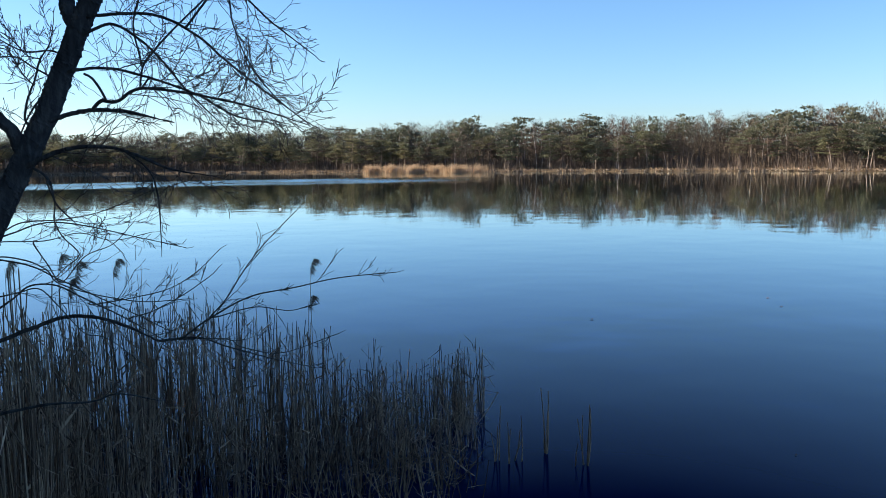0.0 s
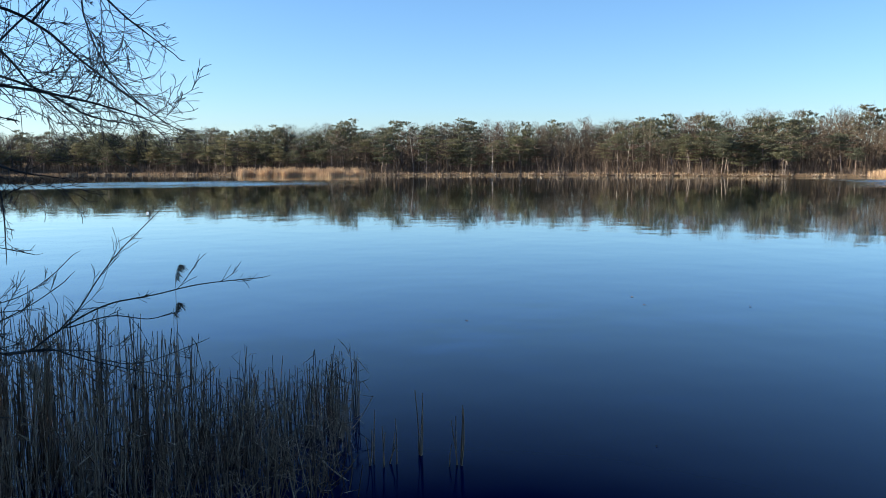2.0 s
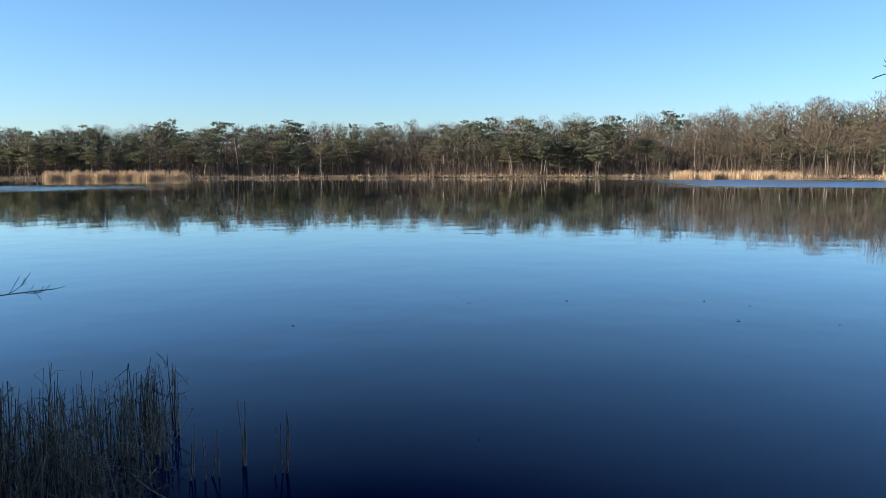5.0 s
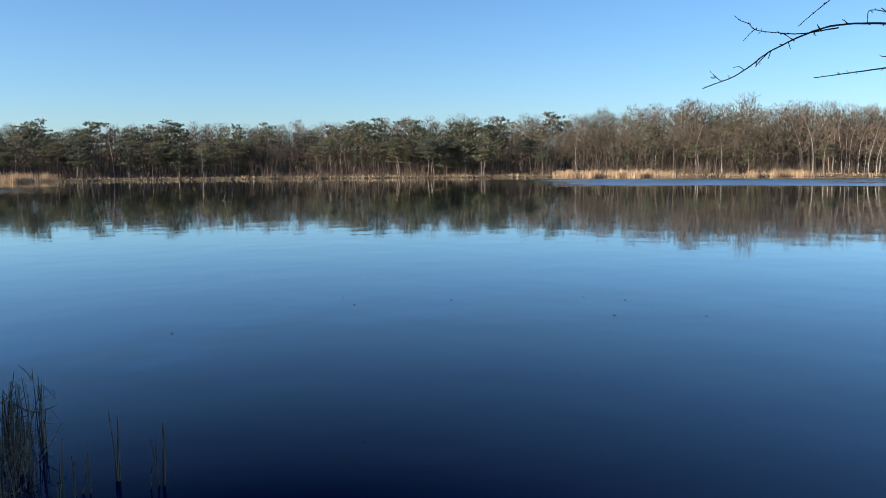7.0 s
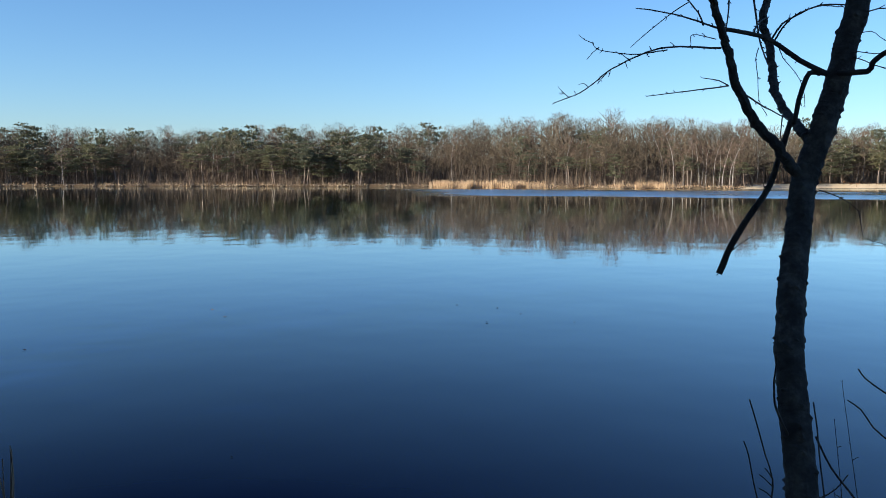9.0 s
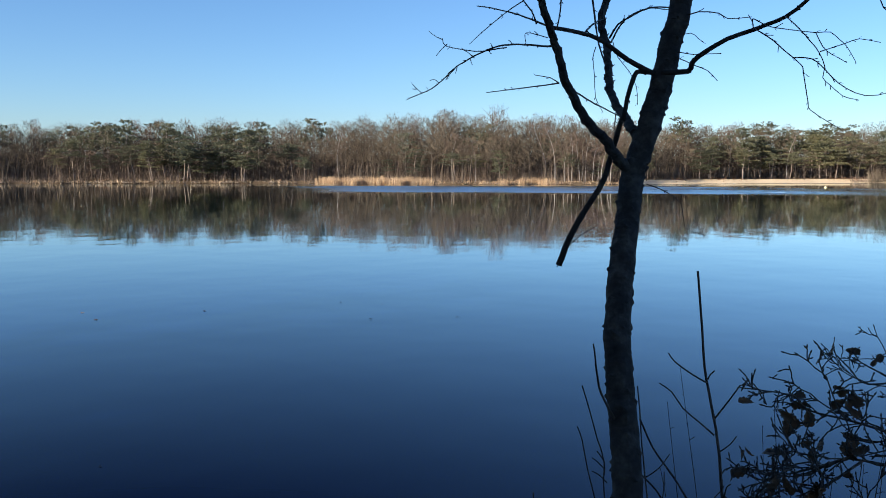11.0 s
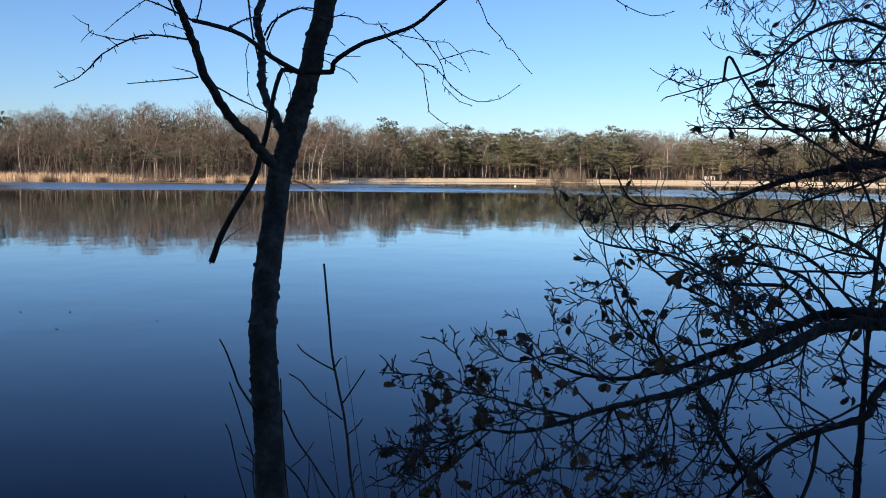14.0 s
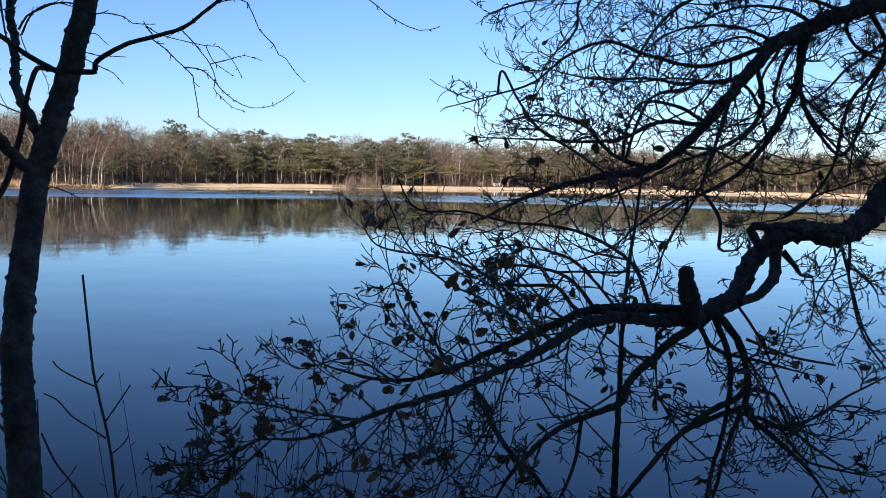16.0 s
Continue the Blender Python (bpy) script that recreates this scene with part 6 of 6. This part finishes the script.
limb(oak_tree, "limb", [(6.46, -1.30, 4.86), (6.49, -1.16, 4.87), (6.39, -0.93, 4.88), (6.42, -0.67, 4.86), (6.43, -0.44, 4.90), (6.29, -0.41, 5.03), (6.29, -0.52, 5.17), (6.28, -0.72, 5.30)], 0.0095, 0.0036, rough=0.09, twigs=OAK, n=4, leaves=5)
limb(oak_tree, "limb", [(6.19, -1.10, 4.69), (6.20, -0.89, 4.58), (6.07, -0.75, 4.51), (6.06, -0.68, 4.39), (6.04, -0.55, 4.44), (5.88, -0.39, 4.59)], 0.0080, 0.0034, rough=0.09, twigs=OAK, n=4, leaves=4)

# a young tree standing up through the boughs
young_tree = near_tree("sapling", (3.84, -0.61), "slim upright young tree among the oak boughs", "young tree")
limb(young_tree, "stem", [(3.84, -0.61, 2.02), (3.92, -0.61, 2.59), (3.99, -0.61, 2.97), (4.04, -0.62, 3.28), (4.10, -0.62, 3.56), (4.16, -0.64, 3.82), (4.22, -0.67, 4.09), (4.27, -0.69, 4.28)], 0.0281, 0.0050, rough=0.05, twigs=SPARSE, n=34)
limb(young_tree, "stem", [(3.94, -0.61, 3.06), (3.87, -0.47, 3.22), (3.82, -0.40, 3.34)], 0.0047, 0.0023, twigs=SPARSE, n=5)
limb(young_tree, "stem", [(4.07, -0.62, 3.42), (4.06, -0.53, 3.51), (4.06, -0.47, 3.65), (4.08, -0.45, 3.82)], 0.0060, 0.0024, twigs=SPARSE, n=8)

# low bare brush under the boughs
low_shrub = near_tree("shrub", (2.97, 0.62), "low shrub of thin bare upright shoots", "shrub")
PINE_WAYS = [[(9.4, -4.2, 6.3), (6.91, -2.57, 5.47), (6.83, -2.27, 5.35), (6.77, -2.0, 5.23), (6.73, -1.87, 5.13)], [(9.4, -4.2, 6.3), (6.89, -2.66, 5.09), (6.81, -2.36, 4.88), (6.75, -2.13, 4.76), (6.71, -1.96, 4.7)], [(9.4, -4.2, 6.3), (6.86, -2.68, 4.69), (6.8, -2.41, 4.63), (6.76, -2.17, 4.72), (6.73, -2.06, 4.62)], [(9.4, -4.2, 6.3), (6.9, -2.65, 5.24), (6.83, -2.35, 5.12), (6.78, -2.12, 5.09), (6.75, -2.01, 4.99)], [(9.4, -4.2, 6.3), (6.83, -2.6, 4.54), (6.72, -2.15, 4.33), (6.65, -1.8, 4.34), (6.6, -1.53, 4.42)]]

for k in range(34):                                    # upright shoots
    a, r = near_rng.uniform(0, 6.3), near_rng.uniform(0.02, 0.4)
    foot = Vector((2.97 + r * math.cos(a) * 0.9, 0.62 + r * math.sin(a) * 0.9, 1.8))
    top = foot + Vector((math.cos(a) * r * 1.0 + near_rng.gauss(0, 0.12), math.sin(a) * r + near_rng.gauss(0, 0.12), near_rng.uniform(1.05, 1.68)))
    limb(low_shrub, "stem", [foot, foot.lerp(top, 0.5) + Vector((0.03, 0.02, 0.03)), top], 0.0034, 0.001, twigs=SPARSE, n=6)

# a pine bough with needle tufts reaching in among the oak's
pine_near = near_tree("pine_tree", (9.6, -4.4), "dark pine bough with tufts of long needles", "pine tree")
limb(pine_near, "trunk", [(9.6, -4.4, 1.9), (9.5, -4.35, 4.5), (9.45, -4.3, 7.5), (9.4, -4.3, 11.0)], 0.17, 0.06)
tuft = Geo()
_g = np.random.default_rng(12)
_d = _g.normal(0, 1, (70, 3)) + (0, 0, 0.5)
_d /= np.linalg.norm(_d, axis=1, keepdims=True)
tuft.spread(_d * 0.004, _d * _g.uniform(0.07, 0.12, (70, 1)), 0.0017, _g.normal(0, 1, (70, 3)), "flat")
TUFT = tuft.mesh("needle_tuft", M_NEEDLES)
for way in PINE_WAYS:
    bough = limb(pine_near, "limb", way, 0.02, 0.004)
    line = spline(way, 0.05)
    for k in range(36):
        p = line[int(len(line) * near_rng.uniform(0.5, 0.999) )] + Vector((near_rng.gauss(0, 0.12), near_rng.gauss(0, 0.12), near_rng.gauss(0, 0.10)))
        ob = new("needle_tuft", TUFT)
        ob.parent = bough
        ob.matrix_basis = Matrix.Translation(p) @ Euler((near_rng.uniform(-0.8, 0.8), near_rng.uniform(-0.8, 0.8), near_rng.uniform(0, 6.3))).to_matrix().to_4x4()


# reeds in the near shallows
def reed_geo(seed, height, kind):
    """One withered reed: jointed stem, curling leaf blades, and a snapped, bent or leafy top."""
    rng, geo = random.Random(seed), Geo()
    lean = Vector((rng.gauss(0, 0.06), rng.gauss(0, 0.06), 0))
    bow = Vector((rng.gauss(0, 0.03), rng.gauss(0, 0.03), 0))
    pts = [Vector((0, 0, -0.35)) + Vector((lean.x * t, lean.y * t, (height + 0.35) * t)) + bow * math.sin(t * 3.1) for t in [k / 6 for k in range(7)]]
    r = rng.uniform(0.004, 0.0105)
    if kind == "stalk":
        r, lean, bow = r * 0.5 + 0.007, lean * 0.35, bow * 0.4
    radii = [r * (1 - 0.4 * k / 6) * rng.uniform(0.9, 1.15) for k in range(7)]
    if kind == "bent":
        top = pts[-1]
        pts += [top + Vector((rng.gauss(0, 0.08), rng.gauss(0, 0.08), -0.06)), top + Vector((rng.gauss(0, 0.16), rng.gauss(0, 0.16), -0.25))]
        radii += [r * 0.6, r * 0.4]
    geo.tube(pts, radii, 4, False)
    for k in range(0 if kind == "stalk" else rng.randint(0, 3)):
        t = rng.uniform(0.2, 0.9)
        p = pts[int(t * 6)]
        a = rng.uniform(0, 6.3)
        out = Vector((math.cos(a), math.sin(a), 0))
        size, side = rng.uniform(0.12, 0.36), (rng.gauss(0, 1), rng.gauss(0, 1), rng.gauss(0, 0.4))
        rise, fall, wide = rng.uniform(0.3, 1.3), rng.uniform(-0.9, 0.9), rng.uniform(0.004, 0.010)
        q = p + (out * 0.6 + Vector((0, 0, rise))).normalized() * size * 0.5
        e = q + (out + Vector((0, 0, fall))).normalized() * size * 0.6
        geo.spread([tuple(p)], [tuple(q + (q - p) * 0.3)], [wide], [side], "leaf")
        geo.spread([tuple(q - (e - q) * 0.3)], [tuple(e)], [wide * 0.9], [side], "leaf")
    return geo


REEDS = [reed_geo(s, 1.0, "bent" if s % 4 == 0 else "snapped") for s in range(100, 120)]
REED_MESH = [g.mesh("reed", M_REED) for g in REEDS]
rng = random.Random(77)
bed = tagged(new("reed_bed"), "bed of broken brown reeds standing in dark water", "reeds")
tufts_at = []
for k in range(120):
    az = rng.uniform(-2.6, 34)
    if az < 16 and rng.random() < 0.3:                # open water shows between the taller reeds
        continue
    near_r, far_r = 8.8 + 1.6 * max(0, 1 - az / 10), 13.9 + 2.2 * min(1, max(0, (az - 6) / 10))
    tufts_at.append((az, rng.uniform(near_r, far_r), rng.uniform(0.03, 0.16)))
DENSE = ((24.0, 10.8, 0.12, 42, 2.0), (26.2, 10.3, 0.16, 46, 2.0), (22.4, 10.2, 0.2, 30, 1.7), (25.4, 9.6, 0.14, 40, 1.5), (20.2, 9.8, 0.12, 30, 1.3), (17.9, 11.5, 0.17, 70, 2.02), (17.0, 11.6, 0.12, 34, 1.95), (22.6, 12.6, 0.12, 50, 2.05), (24.8, 12.2, 0.12, 50, 2.05), (26.9, 11.6, 0.14, 50, 2.05), (20.4, 12.4, 0.08, 34, 2.0), (28.5, 7.4, 0.10, 70, 3.0), (27.5, 8.0, 0.12, 40, 2.6), (23.2, 9.3, 0.2, 40, 1.2), (27.4, 9.2, 0.25, 60, 1.4), (21.3, 11.6, 0.15, 34, 2.0), (14.2, 12.0, 0.07, 34, 1.95), (12.2, 12.3, 0.06, 28, 1.85), (10.9, 11.6, 0.13, 34, 1.7), (9.4, 12.0, 0.15, 34, 1.5), (8.6, 11.0, 0.25, 30, 1.15), (6.4, 11.4, 0.12, 26, 1.1), (3.6, 11.3, 0.18, 26, 1.0), (20.9, 11.0, 0.08, 26, 2.0),
         (7.8, 12.0, 0.07, 26, 1.2), (5.0, 12.0, 0.14, 30, 1.05), (2.2, 12.2, 0.12, 28, 1.02), (0.6, 12.2, 0.07, 18, 1.05), (-0.8, 12.6, 0.07, 20, 1.0), (-2.6, 13.2, 0.05, 14, 1.1), (28.2, 8.6, 0.12, 80, 2.25), (29.2, 9.5, 0.25, 40, 2.2))
items, made = [], 0


def reed_pose(x, y, wide, tilt, h):
    return pose(x + rng.gauss(0, wide), y + rng.gauss(0, wide), 0, rng.gauss(0, tilt), rng.gauss(0, tilt), rng.uniform(0, 360)) @ Matrix.Diagonal((1, 1, h, 1))


for az, r, wide, many, tall in DENSE:                  # thick tussocks, high in the middle and ragged outside
    x, y = place(r, az)
    for k in range(many):
        items.append((REEDS[rng.randrange(20)], reed_pose(x, y, wide, 2.2, tall * (1.12 - 0.8 * rng.random() ** 1.4))))
for az, r, wide in tufts_at:
    x, y = place(r, az)
    tall = float(np.interp(az, [-3, 3, 8, 11, 15, 30], [0.97, 0.97, 1.15, 1.8, 2.15, 2.15])) * rng.uniform(0.5, 1.08)
    for k in range(rng.randint(3, 12)):
        m = reed_pose(x, y, wide, 3.6, tall * rng.uniform(0.3, 1.1))
        which = rng.randrange(20)
        if made < 290 and r < 12.6 and rng.random() < 0.6:
            made += 1
            ob = new("reed", REED_MESH[which])
            ob.parent, ob.matrix_basis = bed, m
        else:
            items.append((REEDS[which], m))
for k in range(400):                                   # fallen and leaning stalks, more of them in the low part of the bed
    az = rng.uniform(-2.4, 12) if k % 3 else rng.uniform(12, 33)
    x, y = place(rng.uniform(9.0, 13.5), az)
    tilt = rng.choice((rng.gauss(0, 14), rng.uniform(20, 75)))
    items.append((REEDS[rng.randrange(20)], pose(x, y, 0, tilt, rng.gauss(0, 12), rng.uniform(0, 360)) @ Matrix.Diagonal((1, 1, rng.uniform(0.25, 0.75), 1))))
for k in range(260):                                   # short leafy growth in front
    x, y = place(rng.uniform(9.6, 11.4), rng.uniform(-1.0, 14.5))
    items.append((REEDS[rng.randrange(20)], reed_pose(x, y, 0.05, 7, rng.uniform(0.35, 0.95))))
ob = new("reeds", joined("reeds", items, M_REED))
ob.parent = bed
tagged(ob, kind="stuff")


STALKS = [reed_geo(s, 1.0, "stalk").mesh("reed", M_REED) for s in range(200, 206)]


def reed_clump(x, y, heights, spread, label):
    clump = tagged(new("reed_clump"), label, "reeds", "stray reeds")
    clump.location = (x, y, 0)
    for k, h in enumerate(heights):
        ob = new("reed", STALKS[(k * 5 + int(10 * x)) % 6])
        ob.parent = clump
        ob.matrix_basis = pose(rng.gauss(0, spread), rng.gauss(0, spread), 0, rng.gauss(0, 0.8), rng.gauss(0, 0.8), rng.uniform(0, 360)) @ Matrix.Diagonal((1, 1, h, 1))


reed_clump(1.42, 11.2, (0.93, 0.9, 0.78, 0.3), 0.010, "lone pair of broken reed stalks in open water")
reed_clump(1.90, 10.75, (0.84, 0.8, 0.74, 0.68, 0.62, 0.5, 0.4), 0.016, "tight bundle of broken reed stalks in open water")
reed_clump(1.74, 10.75, (0.26, 0.2), 0.03, "two short reed stubs in open water")
reed_clump(0.90, 10.9, (0.74, 0.62, 0.55, 0.5, 0.42, 0.36, 0.3), 0.07, "loose tuft of broken reeds in open water")
reed_clump(0.72, 10.9, (0.5, 0.4), 0.03, "short broken reeds in open water")


def plume_reed(foot, head, second=None):
    """A tall living reed with a drooping feathery plume."""
    reed = tagged(new("plume_reed"), "tall reed with a drooping feathery brown plume", "reed", "plumed reeds")
    foot, head = Vector(foot), Vector(head)
    reed.location = foot
    stem, plume = Geo(), Geo()
    tip = head - foot
    stem.tube([Vector((0, 0, -0.35)), tip * 0.5 + Vector((0.02, 0, 0)), tip * 0.85, tip], [0.006, 0.005, 0.004, 0.002], 4, False)
    gen = np.random.default_rng(int(abs(head.x) * 100))
    n = 220                                             # a one-sided, drooping brush
    t = gen.random(n)
    b0 = np.array(tip) + np.stack([0.09 * t ** 1.5, 0 * t, -0.10 + 0.17 * np.sin(t * 2.1)], 1)
    d = gen.normal(0, 0.32, (n, 3)) + (0.75, 0, -0.75)
    plume.spread(b0, b0 + d * gen.uniform(0.03, 0.09, (n, 1)), gen.uniform(0.0015, 0.004, n), gen.normal(0, 1, (n, 3)), "leaf")
    part("stem", stem, M_REED, reed)
    part("plume", plume, M_PLUME, reed)


plume_reed((-1.70, 10.25, 0), (-1.67, 10.22, 2.86))
plume_reed((-1.73, 10.1, 0), (-1.68, 10.07, 2.42))
plume_reed((-3.45, 8.6, 0), (-3.42, 8.44, 3.10))
plume_reed((-3.9, 8.6, 0), (-3.81, 8.43, 3.08))
plume_reed((-4.2, 8.9, 0), (-4.13, 8.74, 3.12))
plume_reed((-4.4, 8.1, 0), (-4.27, 7.94, 3.15))
plume_reed((-4.0, 8.6, 0), (-3.89, 8.42, 2.90))

# leaves and bits afloat
for k, (x, y) in enumerate(((9.46, 23.53), (9.29, 22.15), (12.13, 21.4), (15.88, 19.84), (16.54, 18.73), (14.76, 17.0), (16.39, 17.46), (16.67, 15.58), (3.75, 20.7), (4.87, 11.02))):
    ob = tagged(new("floating_leaf", LEAVES[k % 5]), "withered dark leaf floating on the lake", "leaf", "floating leaves")
    ob.matrix_basis = pose(x, y, 0.012, rng.uniform(-8, 8), rng.uniform(-8, 8), rng.uniform(0, 360)) @ Matrix.Scale(rng.uniform(1.0, 1.5) * min(0.8, math.hypot(x, y) / 22), 4)

# a pale kiosk among the trees behind the beach, and a mooring buoy
def box(geo, x0, x1, y0, y1, z0, z1):
    b0 = len(geo.v)
    geo.v += [Vector(q) for q in ((x0, y0, z0), (x1, y0, z0), (x1, y1, z0), (x0, y1, z0), (x0, y0, z1), (x1, y0, z1), (x1, y1, z1), (x0, y1, z1))]
    geo.f += [tuple(b0 + k for k in f) for f in ((3, 2, 1, 0), (4, 5, 6, 7), (0, 1, 5, 4), (1, 2, 6, 5), (2, 3, 7, 6), (3, 0, 4, 7))]


def hut(az, back, wide, tall, mat, label):
    """A low hut: walls with a closed hatch and a door, and a roof that oversails them."""
    thing = tagged(new("beach_hut"), label, "hut", "huts behind the beach")
    r = float(shore_r(az)) + back
    x, y = place(r, az)
    thing.matrix_basis = pose(x, y, float(ground_z(r, az)), 0, 0, az)
    walls, roof, hatch, door = Geo(), Geo(), Geo(), Geo()
    w = wide / 2
    box(walls, -w, w, -1.2, 1.2, -0.3, tall)
    box(roof, -w - 0.15, w + 0.15, -1.4, 1.4, tall, tall + 0.1)
    box(hatch, -w * 0.75, w * 0.15, -1.24, -1.2, 0.85, tall - 0.25)
    box(door, w * 0.4, w * 0.75, -1.24, -1.2, 0.0, tall - 0.15)
    part("wall", walls, mat, thing)
    part("roof", roof, M_STONE, thing)
    part("hatch", hatch, M_STONE, thing)
    part("door", door, M_DARK, thing)


hut(-82.4, 24, 3.4, 1.2, M_WHITE, "low white-walled hut among trees behind the beach")
hut(-81.2, 25, 2.0, 1.3, M_STONE, "small tan hut among trees behind the beach")
hut(-93.7, 24, 2.6, 1.2, M_WHITE, "low white-walled hut behind the beach beside a dune")

buoy = tagged(new("buoy"), "small pale yellow buoy floating off the beach", "buoy")
buoy.location = (173.57, 64.59, 0)
ball, ring_ = Geo(), Geo()
ball.tube([Vector((0, 0, z)) for z in (-0.2, -0.12, 0.0, 0.15, 0.28, 0.34)], [0.05, 0.18, 0.26, 0.24, 0.12, 0.04], 12)
ring_.tube([Vector((0, 0, 0.34)), Vector((0, 0, 0.46))], [0.03, 0.03], 6)
part("float", ball, M_BUOY, buoy, smooth=True)
part("eye", ring_, M_DARK, buoy)
float_ = tagged(new("buoy"), "small white float with a dark cap on open water", "buoy")
float_.matrix_basis = pose(*place(71.0, 11.17), 0) @ Matrix.Scale(0.6, 4)
ball, cap_ = Geo(), Geo()
ball.tube([Vector((0, 0, z)) for z in (-0.12, -0.06, 0.03, 0.12, 0.19, 0.22)], [0.04, 0.12, 0.16, 0.15, 0.09, 0.03], 12)
cap_.tube([Vector((0.05, 0, 0.20)), Vector((0.06, 0, 0.27)), Vector((0.06, 0, 0.30))], [0.07, 0.06, 0.02], 8)
part("float", ball, M_WHITE, float_, smooth=True)
part("cap", cap_, M_DARK, float_, smooth=True)
